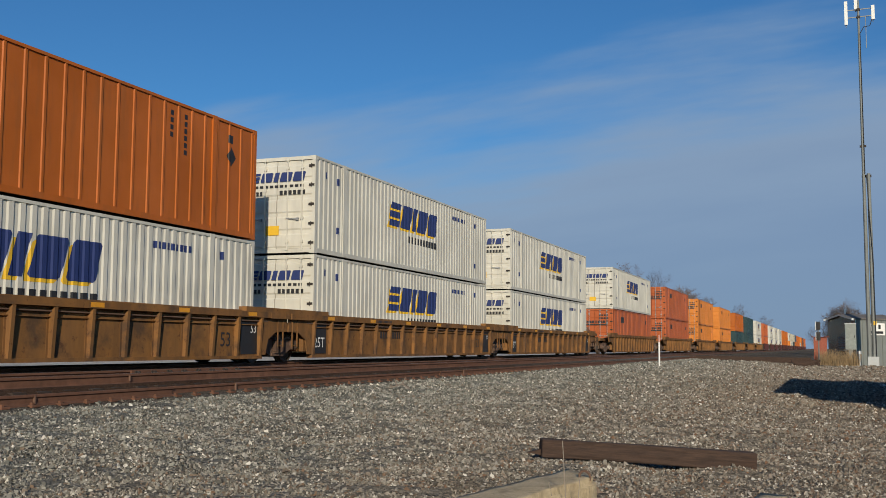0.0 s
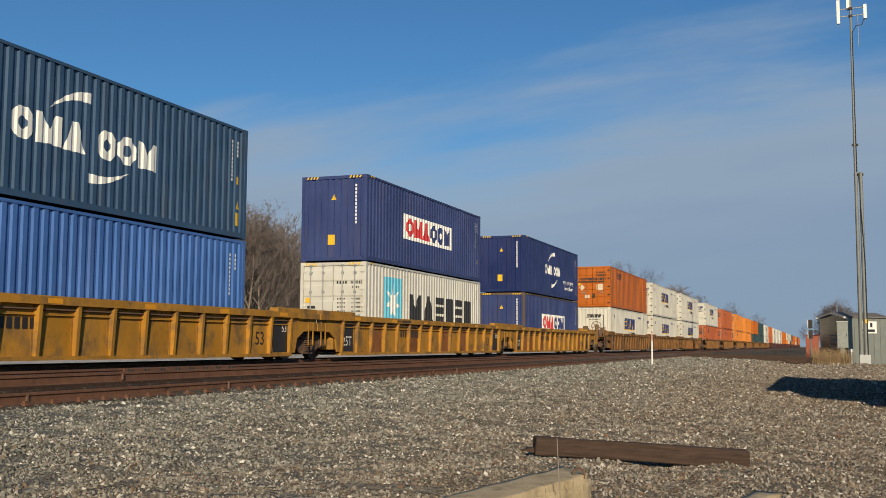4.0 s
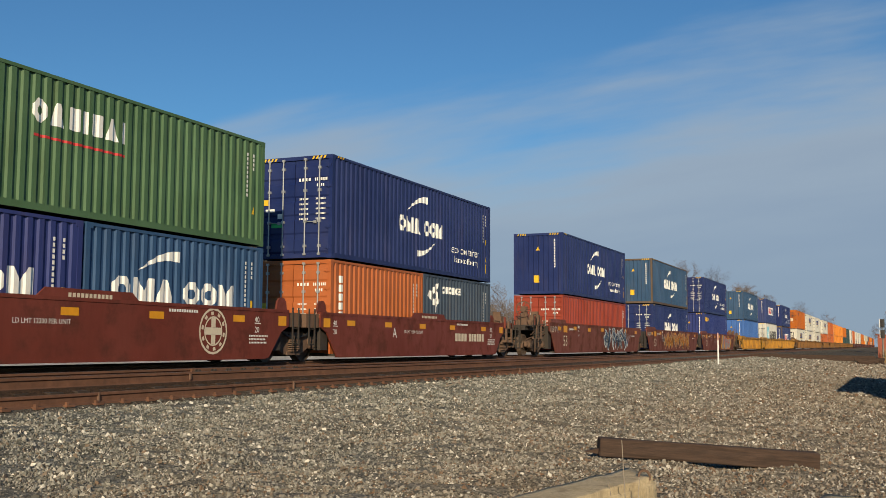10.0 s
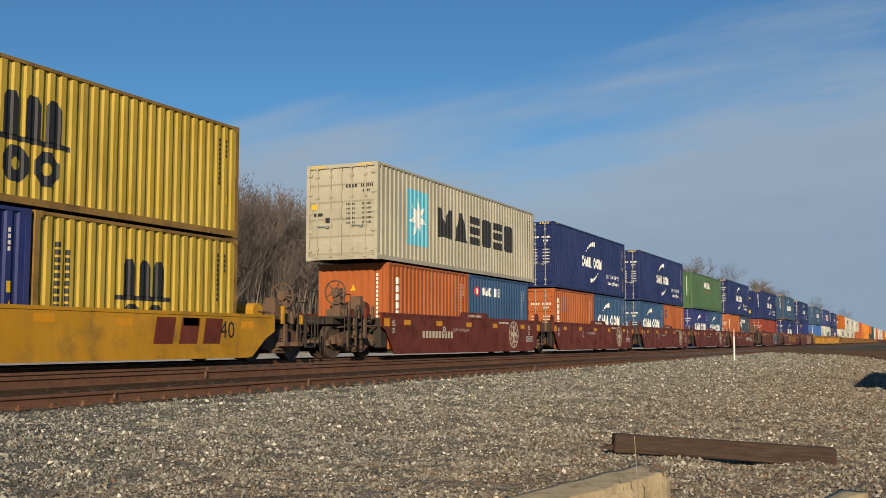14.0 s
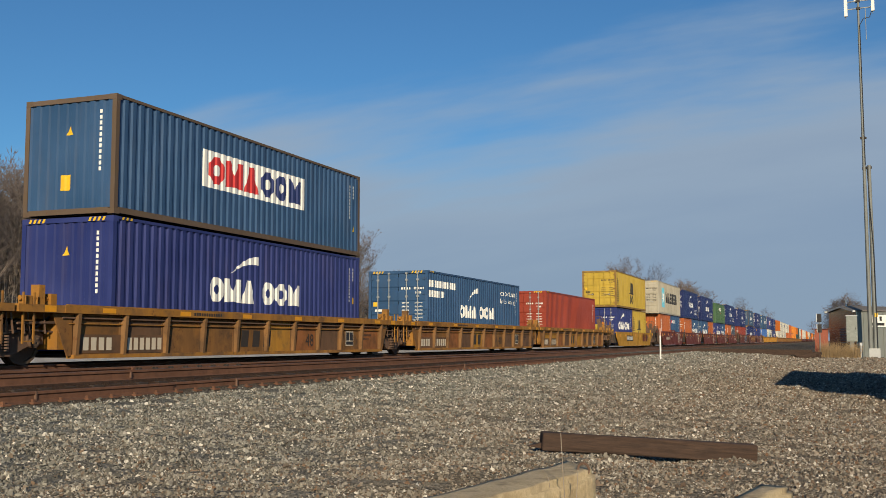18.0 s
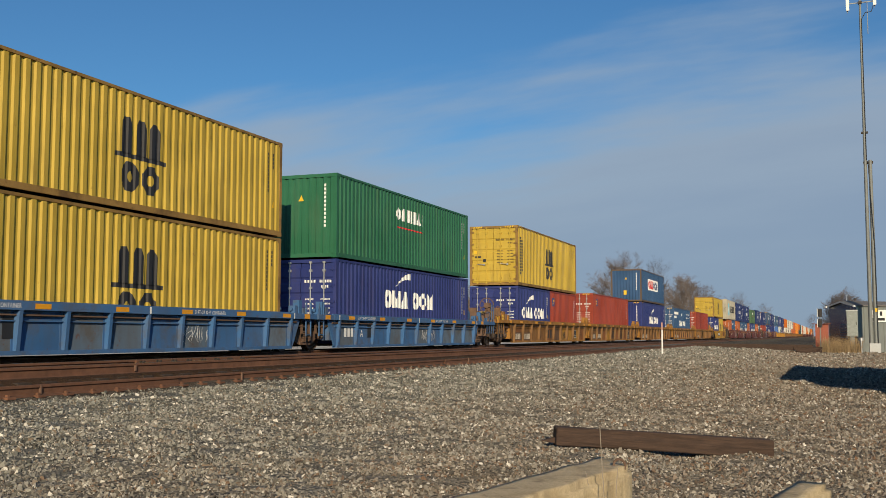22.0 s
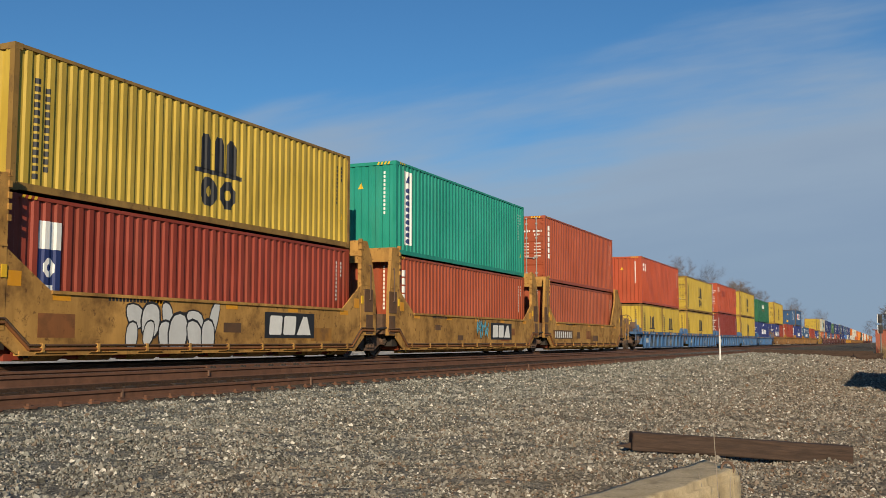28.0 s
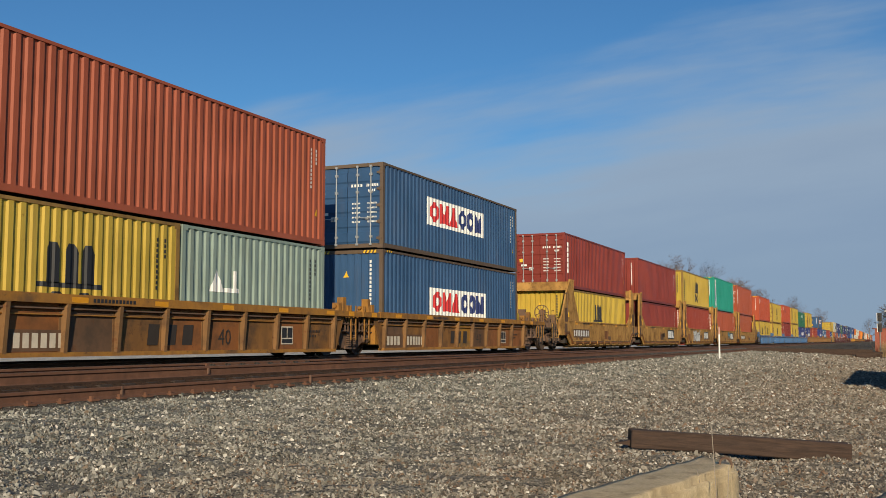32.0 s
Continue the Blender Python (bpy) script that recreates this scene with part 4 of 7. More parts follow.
def container(feet, tall, mat, rear, style, mid, z, words, full=True):
    """One container, its base at z, its middle at mid along the track. rear: d doors, f plain front wall."""
    L, H, W = SIZES[feet], 2.896 if tall else 2.591, 2.59 if feet == 53 else 2.44
    prof, ends, me = container_meshes(L, H, W, 0 if feet != 53 else 1 if style == "swift" else 2)
    ob = thing("shipping_container", words, "shipping container", pose(TRACK_X, mid, z), "containers on the train")
    post = C_RUSTPOST if "rust" in words else C_MSCPOST if mat is C_MSC else mat
    part("frame", me["frame"], post, ob)
    part("side_panel", me["near"], mat, ob)
    part("side_panel", me["far"], mat, ob)
    part("roof", me["roof"], mat, ob)
    part("floor", me["floor"], M_DARK, ob)
    part("end_panel", me["front"], mat, ob)
    if rear == "d":
        part("door", me["door_a"], mat, ob)
        part("door", me["door_b"], mat, ob)
        if full:
            for x in (-1, 1):
                for q in range(5):
                    part("hinge", me["hinge"], M_DARK if feet == 53 else post, ob, at=pose(x * (W / 2 - 0.12), 0, 0.3 + q * (H - 0.6) / 4))
            if style == "rivet":
                for py, pz, pw, ph in ((-0.56, 0.62, 0.36, 0.24), (0.30, 1.18, 0.46, 0.46)):
                    part("placard", decal([rect(py, pz, pw, ph)], [(-W / 2, 0), (W / 2, 0)], L / 2 - 0.012, 0.014, "y"), M_CLIPPED, ob, "pale printed placard")
                part("placard", decal([[(-0.98, 1.38), (-0.76, 1.16), (-0.54, 1.38), (-0.76, 1.60)]], [(-W / 2, 0), (W / 2, 0)], L / 2 - 0.012, 0.014, "y"), M_CLIPPED, ob, "faded diamond placard frame")
                part("recess", Shape().box(0.0, 0.17, -L / 2 - 0.02, -L / 2 + 0.01, 0.66, 0.96), M_DARK, ob)
            for x in (-0.82, -0.36, 0.36, 0.82):
                part("lock_rod", me["rod"], M_GALV if mat not in (C_MSC, C_GREY, C_SWIFT, C_ORANGE) else mat, ob, at=pose(x * W / 2.44, 0, 0))
            for x in (-0.82, 0.36):
                part("handle", me["handle"], M_GALV, ob, at=pose(x * W / 2.44, 0, 0))
    else:
        part("end_panel", me["rear"], mat, ob)
    for x in (-1, 1):
        for y in (-1, 1):
            for zz in (0, H - 0.117):
                if full or x > 0:
                    part("corner_casting", me["casting"], post, ob, at=pose(x * (W / 2 - 0.0895), y * (L / 2 - 0.0895), zz))
    if full:
        side_marks(ob, style, L, H, W, prof)
        end_marks(ob, style, L, H, W, ends, rear)
    elif style in ("swift", "domestic", "rivet"):
        side_marks(ob, style, L, H, W, prof)
    TRAIN.append((ob, TRACK_X, mid, z))
    return ob


# ---------------------------------------------------------------- well cars
WHEELS = []        # every turning wheelset, with its place in its truck


def truck_meshes():
    def wheelset():
        s = Shape()
        for x in (-1, 1):
            s.rod((x * 0.70, 0, 0), (x * 0.80, 0, 0), 0.46, 20)
            s.rod((x * 0.66, 0, 0), (x * 0.70, 0, 0), 0.49, 20)
            s.rod((x * 0.80, 0, 0), (x * 0.86, 0, 0), 0.20, 16)
            for a in range(20):
                c0, s0, c1, s1 = math.cos(a * math.pi / 10), math.sin(a * math.pi / 10), math.cos((a + 1) * math.pi / 10), math.sin((a + 1) * math.pi / 10)
                s.add([(x * 0.83, r * c, r * e) for r, c, e in ((0.46, c0, s0), (0.46, c1, s1), (0.39, c1, s1), (0.39, c0, s0))] + [(x * 0.80, r * c, r * e) for r, c, e in ((0.46, c0, s0), (0.46, c1, s1), (0.39, c1, s1), (0.39, c0, s0))], [(0, 1, 2, 3), (0, 1, 5, 4), (2, 3, 7, 6)])
            s.rod((x * 1.10, 0, 0), (x * 1.16, 0, 0), 0.10, 10)
            for a in range(3):
                s.rod((x * 1.16, 0.055 * math.cos(a * 2.1), 0.055 * math.sin(a * 2.1)), (x * 1.19, 0.055 * math.cos(a * 2.1), 0.055 * math.sin(a * 2.1)), 0.022, 6)
        return s.rod((-1.10, 0, 0), (1.10, 0, 0), 0.08, 10)

    def side_frame():
        s = Shape()
        prof = [(-1.18, 0.40), (-1.18, 0.60), (-0.95, 0.66), (-0.45, 0.78), (0.45, 0.78), (0.95, 0.66), (1.18, 0.60), (1.18, 0.40), (0.92, 0.42), (0.62, 0.30), (0.42, 0.20), (-0.42, 0.20), (-0.62, 0.30), (-0.92, 0.42)]
        s.prism(prof, "x", 0.93, 1.06)
        for y in (-0.89, 0.89):
            s.rod((0.95, y, 0.46), (1.14, y, 0.46), 0.13, 12)
            s.box(0.90, 1.10, y - 0.16, y + 0.16, 0.46, 0.64)
        s.box(0.6, 1.1, -0.3, 0.3, 0.18, 0.27)
        return s

    def springs():
        s = Shape()
        for y in (-0.17, 0.0, 0.17):
            for k in range(6):
                s.rod((1.10, y, 0.27 + k * 0.055), (1.10, y, 0.30 + k * 0.055), 0.075, 10)
        return s

    def bolster():
        return Shape().box(-1.1, 1.1, -0.2, 0.2, 0.52, 0.72).box(-0.35, 0.35, -0.35, 0.35, 0.72, 0.92).box(-0.9, 0.9, -1.25, -1.15, 0.35, 0.5).box(-0.9, 0.9, 1.15, 1.25, 0.35, 0.5)
    return [shared((n, "truck"), f, m) for n, f, m in (("wheelset", wheelset, M_WHEEL), ("side_frame", side_frame, M_TRUCK), ("spring", springs, M_TRUCK), ("bolster", bolster, M_TRUCK))]


def truck(parent, y, detail=True):
    ws, sf, sp, bo = truck_meshes()
    t = part("truck", bo, M_TRUCK, parent, "rusty cast steel wheel truck", pose(0, y, 0))
    for dy in (-0.89, 0.89):
        w = part("wheelset", ws, M_WHEEL, t, at=pose(0, dy, 0.46))
        if detail:
            WHEELS.append((w, dy))
    part("side_frame", sf, M_TRUCK, t)
    if detail:
        part("side_frame", sf, M_TRUCK, t, at=pose(0, 0, 0, 0, 0, 180))
        part("spring", sp, M_TRUCK, t)
    return t


def graffiti(parent, y, z, w, h, layers, seed, x, n=9, lean=0.25):
    """Nested layers of curved, pointed strokes without any letters."""
    for k, (mat, grow) in enumerate(layers):
        rg = random.Random(seed)
        p = []
        for i in range(n):
            for j in range(3):
                c = y + w * (i + 0.5 + rg.uniform(-0.45, 0.45)) / n
                ww = w / n * rg.uniform(0.30, 0.55)
                hh = h * rg.uniform(0.5, 1.0)
                zz = z + rg.random() * (h - hh)
                a, bow, flip = rg.uniform(-1, 1) * lean * w / n * 2.5, rg.uniform(-0.5, 0.5) * w / n, rg.random() < 0.5
                blade = []
                for q in range(7):
                    s = q / 6
                    half = (ww * grow * 0.5) * (0.12 + 0.88 * math.sin(math.pi * (0.12 + 0.8 * (1 - s if flip else s))) ** 1.5)
                    m = c + a * (s - 0.5) + bow * math.sin(s * 6.0)
                    zq = zz + hh * (s if grow > 0.8 else 0.08 + 0.84 * s)
                    blade.append((m - half, m + half, min(max(zq, z), z + h)))
                for (l0, r0, z0), (l1, r1, z1) in zip(blade, blade[1:]):
                    if z1 - z0 > 1e-4:
                        p.append([(l0, z0), (r0, z0), (r1, z1), (l1, z1)])
        part("graffiti", decal(p, [(-99, 0), (99, 0)], x, 0.004 + 0.003 * k), mat, parent, "spray-painted strokes")


def bubbles(parent, y, z, w, h, fill, rim, seed, x, n=6, grow=1.0, lift=0.0):
    """Fat rounded blobs in two rows, each with a dark rim, one lapping over the next."""
    rg = random.Random(seed)
    for row in (0, 1):
        for i in range(n):
            cy, cz = y + w * (i + 0.5 + rg.uniform(-0.3, 0.3)) / n, z + h * ((0.62, 0.30)[row] + rg.uniform(-0.1, 0.1))
            ry, rz = w / n * rg.uniform(0.34, 0.72) * grow, h * rg.uniform(0.22, 0.44)
            tilt = rg.uniform(-0.35, 0.35)
            for k, (mat, q) in enumerate(((rim, 1.0), (fill, 0.86))):
                p = []
                for e in range(12):
                    a = e * math.pi / 6
                    ca, sa = math.cos(a), math.sin(a)
                    p.append((cy + ry * q * math.copysign(abs(ca) ** 0.8, ca) + tilt * rz * sa, min(max(cz + rz * (q if k else 1) * math.copysign(abs(sa) ** 0.8, sa), z), z + h)))
                part("graffiti", decal([p], [(-99, 0), (99, 0)], x, 0.004 + lift + 0.0006 * (row * n + i) + 0.0003 * k), mat, parent, "rounded spray-painted blob")


def grab_iron(y, z0, z1, x=1.42, w=0.38):
    return Shape().path([(x, y, z0), (x + 0.06, y, z0), (x + 0.06, y, z1), (x + 0.06, y + w, z1), (x + 0.06, y + w, z0), (x, y + w, z0)], 0.014, 5)


CARSTYLE = {
    # colour, sheet colour, kind, top of the side, bottom, rib spacing, words
    "ttx53": (W_YBROWN, W_YBROWN, "ribbed", 1.34, 0.12, 1.12, "dirty yellow-brown ribbed steel well car"),
    "ttx53y": (W_YELLOW, W_YELLOW, "ribbed", 1.34, 0.12, 1.12, "yellow ribbed steel well car with brown grime"),
    "brown53": (W_BROWN, W_BROWN, "smooth", 1.47, 0.13, 0, "brown smooth-sided well car with graffiti"),
    "red40": (W_RED, W_RED, "smooth", 1.31, 0.12, 0, "red-brown smooth-sided well car"),
    "chrome48": (W_CHROME, W_CHROME, "smooth", 1.10, 0.12, 0, "bright yellow smooth-sided well car"),
    "ttx48": (W_YMID, W_YBROWN, "ribbed", 1.16, 0.12, 1.55, "rusty brown ribbed well car with yellow sill"),
    "blue40": (W_BLUE, W_BLUE, "ribbed", 1.05, 0.08, 1.25, "blue ribbed steel well car"),
    "ttx40": (W_YMID, W_YBROWN, "ribbed", 1.22, 0.12, 1.50, "rusty yellow-brown ribbed well car"),
    "high40": (W_HIGH, W_HIGH, "high", 1.32, 0.22, 0, "ochre yellow well car with tall bulkhead ends"),
}


def well_car(style, mid, Lw, front, rear, letter="", front_truck=0.0, rear_truck=0.0, detail=True, seed=0):
    """One well unit. front and rear: how far its end platforms reach from the well; the trucks stand at the given distances from its middle (0: none of its own)."""
    mat, sheet, kind, zt, zb, step, words = CARSTYLE[style]
    ob = thing("well_car", words + (" carrying stacked containers" if detail else ""), "well car", pose(TRACK_X, mid, 0), "well cars of the train")
    h = Lw / 2
    flat = [(-99, 0), (99, 0)]
    for sx in (1, -1):
        at = pose(0, 0, 0) if sx > 0 else pose(0, 0, 0, 0, 0, 180)
        if kind == "high" and sx < 0:
            at = Matrix.Translation((-2.88, 0, 0))
        if kind == "ribbed":
            part("top_sill", shared(("top_sill", style, Lw), lambda: Shape().box(1.29, 1.50, -h - 0.35, h + 0.35, zt - 0.15, zt).box(1.29, 1.34, -h - 0.1, h + 0.1, zt, zt + 0.03), mat), mat, ob, at=at)
            n = max(2, round(Lw / step))
            bay = (Lw - 0.2) / n
            if sx < 0 or not detail:
                part("side_sheet", shared(("side_sheet", style, Lw), lambda: Shape().box(1.315, 1.345, -h, h, zb + 0.05, zt - 0.14), sheet), sheet, ob, at=at)
            else:
                mix = {"blue40": (W_BLUE, W_GREYBLUE, W_GREYBLUE, W_BLUE, W_GREYBLUE), "ttx40": (W_RUST, W_GRIME, W_YBROWN, W_RUST, W_YELLOW), "ttx48": (W_YBROWN, W_RUST, W_GRIME, W_RUST, W_YBROWN, W_YELLOW)}.get(style, (sheet, sheet, sheet, W_RUST) if style == "ttx53y" else (sheet,))
                rp = random.Random(seed * 5 + len(style))
                for i in range(n):
                    part("side_panel", shared(("side_panel", style, Lw), lambda: Shape().box(1.315, 1.345, -bay / 2 + 0.002, bay / 2 - 0.002, zb + 0.05, zt - 0.14), sheet), rp.choice(mix), ob, at=pose(0, -h + 0.1 + bay * (i + 0.5), 0))
            part("bottom_sill", shared(("bottom_sill", style, Lw), lambda: Shape().box(1.25, 1.43, -h, h, zb, zb + 0.08), mat), mat, ob, at=at)
            if sx > 0 or detail:
                rib = shared(("rib", style), lambda: Shape().prism([(1.34, zb + 0.06), (1.43, zb + 0.06), (1.49, zt - 0.15), (1.34, zt - 0.15)], "y", -0.045, 0.045).box(1.34, 1.352, -0.10, 0.10, zb + 0.06, zt - 0.15), mat)
                if sx > 0:
                    for i in range(n + 1):
                        part("rib", rib, W_RIB if style in ("ttx48", "ttx40") else mat, ob, at=pose(0, -h + 0.1 + (Lw - 0.2) * i / n, 0))
            if sx > 0 and detail:
                part("train_line_pipe", Shape().rod((1.40, -h - 0.3, zt - 0.24), (1.40, h + 0.3, zt - 0.24), 0.022, 5), M_TRUCK, ob)
                part("train_line_pipe", Shape().rod((1.385, -h - 0.1, zt - 0.35), (1.385, h + 0.1, zt - 0.35), 0.015, 5), mat, ob)
        elif kind == "smooth":
            def smooth_side():
                s = Shape()
                s.prism([(-h - 0.55, zt - 0.40), (-h - 0.55, zt), (h + 0.55, zt), (h + 0.55, zt - 0.40), (h + 0.2, zt - 0.55), (h - 0.35, zb), (-h + 0.35, zb), (-h - 0.2, zt - 0.55)], "x", 1.40, 1.44)
                s.box(1.30, 1.455, -h - 0.5, h + 0.5, zt - 0.07, zt)
                s.box(1.28, 1.45, -h + 0.5, h - 0.5, zb - 0.02, zb + 0.05)
                return s
            part("side_sheet", shared(("side_sheet", style, Lw), smooth_side, mat), mat, ob, at=at)
            if style == "brown53":
                part("guide_plate", shared(("guide_plate", style, Lw), lambda: Shape().prism([(1.30, zt), (1.46, zt), (1.40, zt + 0.16), (1.34, zt + 0.16)], "y", -h - 0.3, -h + 2.0), mat), mat, ob, at=at)
        else:
            def high_side():
                m = Shape()
                # the plate, cut in convex pieces
                m.prism([(-h + 0.15, zb), (h - 0.15, zb), (h + 0.35, 0.55), (h + 0.4, zt), (-h - 0.4, zt), (-h - 0.35, 0.55)], "x", 1.42, 1.46)
                for k in (-1, 1):
                    if (front if k > 0 else rear) > 1.9:
                        continue
                    m.prism([(k * (h - 0.9), zt), (k * (h + 0.3), zt), (k * (h + 0.24), 2.0), (k * (h + 0.14), 2.0)], "x", 1.42, 1.46)
                    if k > 0:
                        m.prism([(h + 0.14, 0.62), (h + 1.05, 0.62), (h + 1.05, 1.75), (h + 0.78, 2.85), (h + 0.5, 3.28), (h + 0.14, 3.28)], "x", 1.36, 1.47)
                    else:
                        m.prism([(-h - 0.14, 0.62), (-h - 0.86, 0.62), (-h - 0.80, 2.0), (-h - 0.66, 3.22), (-h - 0.14, 3.28)], "x", 1.36, 1.47)
                    m.box(1.47, 1.485, *sorted((k * (h + 0.14), k * (h + 0.72))), 2.02, 2.06)
                    for q in range(5):
                        m.box(1.40, 1.50, *sorted((k * (h + 0.10), k * (h + 0.17))), 2.45 + q * 0.19, 2.56 + q * 0.19)
                m.box(1.34, 1.48, -h + 0.2, h - 0.2, zb - 0.03, zb + 0.05)
                m.box(1.40, 1.50, -h + 0.9, h - 0.9, zt - 0.05, zt + 0.01)
                return m
            part("side_sheet", shared(("side_sheet", style, Lw, front > 1.9, rear > 1.9, sx), high_side, mat), mat, ob, at=at)
            if sx > 0:
                for r, zz in ((0.030, 0.30), (0.020, 0.37)):
                    part("train_line_pipe", Shape().path([(1.49, -h - 0.9, zz + 0.45), (1.49, -h - 0.15, zz + 0.45), (1.49, -h + 0.4, zz), (1.49, h - 0.4, zz), (1.49, h + 0.15, zz + 0.45), (1.49, h + 0.9, zz + 0.45)], r, 6), W_RUST if r > 0.025 else W_GRIME, ob)
                for k in range(9):
                    part("pipe_clamp", Shape().box(1.46, 1.525, -0.03, 0.03, 0.25, 0.40), mat, ob, at=pose(0, -h + 0.7 + k * (Lw - 1.4) / 8, 0))
                for k in range(9):
                    part("floor_bracket", shared(("floor_bracket", style), lambda: Shape().prism([(0.95, zb - 0.13), (1.30, zb - 0.13), (1.52, zb + 0.02), (0.95, zb + 0.02)], "y", -0.36, 0.36), mat), mat, ob, at=pose(0, -h + 0.9 + k * (Lw - 1.8) / 8, 0))
    # floor of the well
    n = 8 if detail else 2
    for i in range(n):
        y = -h + 0.6 + i * (Lw - 1.2) / (n - 1)
        part("floor_beam", shared(("floor_beam", kind == "high"), lambda: Shape().box(-1.34, 1.34, -0.18, 0.18, 0.13 if kind != "high" else 0.15, 0.2), M_DARK), M_DARK, ob, at=pose(0, y, 0))
    # end platforms over the trucks
    for k, reach, tr in ((1, front, front_truck), (-1, rear, rear_truck)):
        e = Shape()
        a, b = sorted((k * (h - 0.05), k * (h + reach)))
        zp = min(1.12, zt - 0.02) if kind != "smooth" else zt - 0.15
        if kind == "high":
            zp = 1.0
        e.box(-1.0, 1.0, a, b, zp - 0.22, zp - 0.06)
        e.box(-1.32, 1.32, *sorted((k * (h - 0.02), k * (h + 0.35))), 0.30, zp)
        part("end_platform", e, mat if kind == "ribbed" else M_DARK, ob)
        if kind == "ribbed" and style in ("ttx48", "ttx40", "blue40"):
            s = Shape().prism([(k * h, zb + 0.05), (k * h, zt - 0.15), (k * (h + 0.55), zt - 0.15), (k * (h + 0.12), zb + 0.05)], "x", 1.345, 1.375)
            part("end_plate", s, sheet, ob)
            cap = Shape().box(1.10, 1.49, *sorted((k * (h + 0.3), k * (h + reach))), zt - 0.15, zt - 0.004)
            part("guide_cap", cap, mat, ob)
            if detail:
                part("reflector", decal([rect(k * (h + 0.75) - 0.16, zt - 0.14, 0.32, 0.125)], flat, 1.49), M_OMARK, ob, "orange reflective patch")
                for q in range(3):
                    yy = k * (h + 0.45 + q * (reach - 0.6) / 3)
                    part("bracket", Shape().box(1.1, 1.3, yy - 0.08, yy + 0.08, zt, zt + (0.22, 0.38, 0.16)[q]).rod((1.2, yy - 0.15, zt + 0.12), (1.2, yy + 0.15, zt + 0.12), 0.05, 8), mat, ob)
                rods = Shape()
                for q in range(5):
                    y0 = k * (h + 0.3 + q * 0.42)
                    rods.rod((1.3, y0, zt - 0.15), (1.25, y0 + 0.12, zt - 0.55), 0.02, 5)
                rods.rod((1.28, k * (h + 0.1), zt - 0.33), (1.28, k * (h + reach - 0.2), zt - 0.36), 0.025, 5).rod((1.2, k * h, 0.62), (1.2, k * (h + reach - 0.3), 0.7), 0.02, 5)
                tagged(part("brake_rigging", rods, M_TRUCK, ob), kind="stuff")
        elif kind == "ribbed":
            s = Shape()
            s.prism([(k * h, 0.22), (k * h, zt - 0.15), (k * (h + min(reach, 1.75)), zt - 0.15), (k * (h + min(reach, 1.75)), zt - 0.50), (k * (h + 0.75), zt - 0.52), (k * (h + 0.35), 0.62), (k * (h + 0.22), 0.22)], "x", 1.36, 1.40)
            part("end_plate", s, sheet, ob)
            cap = Shape().box(1.22, 1.48, *sorted((k * (h - 0.9), k * (h + 1.4))), zt, zt + 0.12).box(1.30, 1.51, *sorted((k * (h + 0.3), k * (h + min(reach, 1.75)))), zt - 0.16, zt - 0.002)
            part("guide_cap", cap, mat, ob)
        elif kind == "high":
            s = Shape().box(-1.36, 1.36, *sorted((k * (h + 0.15), k * (h + 0.30))), 2.85, 3.28)
            part("sill", Shape().box(-1.33, 1.33, *sorted((k * (h + 0.75), k * (h + 1.0))), 0.66, 1.25), W_GRIME, ob)
            if reach > 1.9:
                s = Shape()
                for x0, x1 in ((1.40, 1.475), (-1.475, -1.40)):
                    s.prism([(k * (h - 1.6), 1.31), (k * (h - 0.7), 2.65), (k * (h - 0.7), 3.25), (k * (h - 0.1), 3.25), (k * (h + 0.45), 2.72), (k * (h + 1.25), 1.56), (k * (h + 1.55), 1.34), (k * (h + 1.57), 0.66), (k * (h + 0.2), 0.66), (k * (h + 0.2), 1.31)], "x", x0, x1)
                    s.box(x0 - 0.03, x0 + 0.02, *sorted((k * (h - 0.12), k * (h - 0.02))), 1.3, 3.2)
                    s.box(x0, x1 + 0.02, *sorted((k * (h - 0.74), k * (h - 0.06))), 3.20, 3.27)
                s.box(-1.40, 1.40, *sorted((k * (h + 0.0), k * (h + 0.2))), 2.75, 3.15)
            part("bulkhead", s, mat, ob)
            if detail:
                y0 = k * (h + 0.60) - 0.26
                part("access_panel", Shape().box(1.47, 1.487, y0, y0 + 0.5, 1.28, 1.92).box(1.487, 1.494, y0 + 0.03, y0 + 0.47, 1.86, 1.89), W_GRIME, ob, "brown grimy access panel")
                part("wear_plate", Shape().box(1.47, 1.482, *sorted((k * (h + 0.45), k * (h + 0.85))), 0.66, 1.2), W_GRIME, ob)
                part("label", Shape().box(1.475, 1.489, k * (h + 0.2) - 0.06, k * (h + 0.2) + 0.06, 1.50, 1.72), M_YMARK, ob, "small yellow label")
                part("hand_hold", Shape().path([(1.46, k * (h + 0.62), 1.62), (1.53, k * (h + 0.62), 1.62), (1.53, k * (h + 0.62), 2.6), (1.46, k * (h + 0.62), 2.6)], 0.016, 5), M_TRUCK, ob)
                part("gap_hose", Shape().path([(1.35, k * (h + 0.3), 1.15), (1.38, k * (h + 0.75), 0.85), (1.33, k * (h + min(reach, 1.6)), 0.80)], 0.035, 6), M_BLACK, ob)
        if tr:
            truck(ob, k * tr, detail)
        if not detail:
            continue
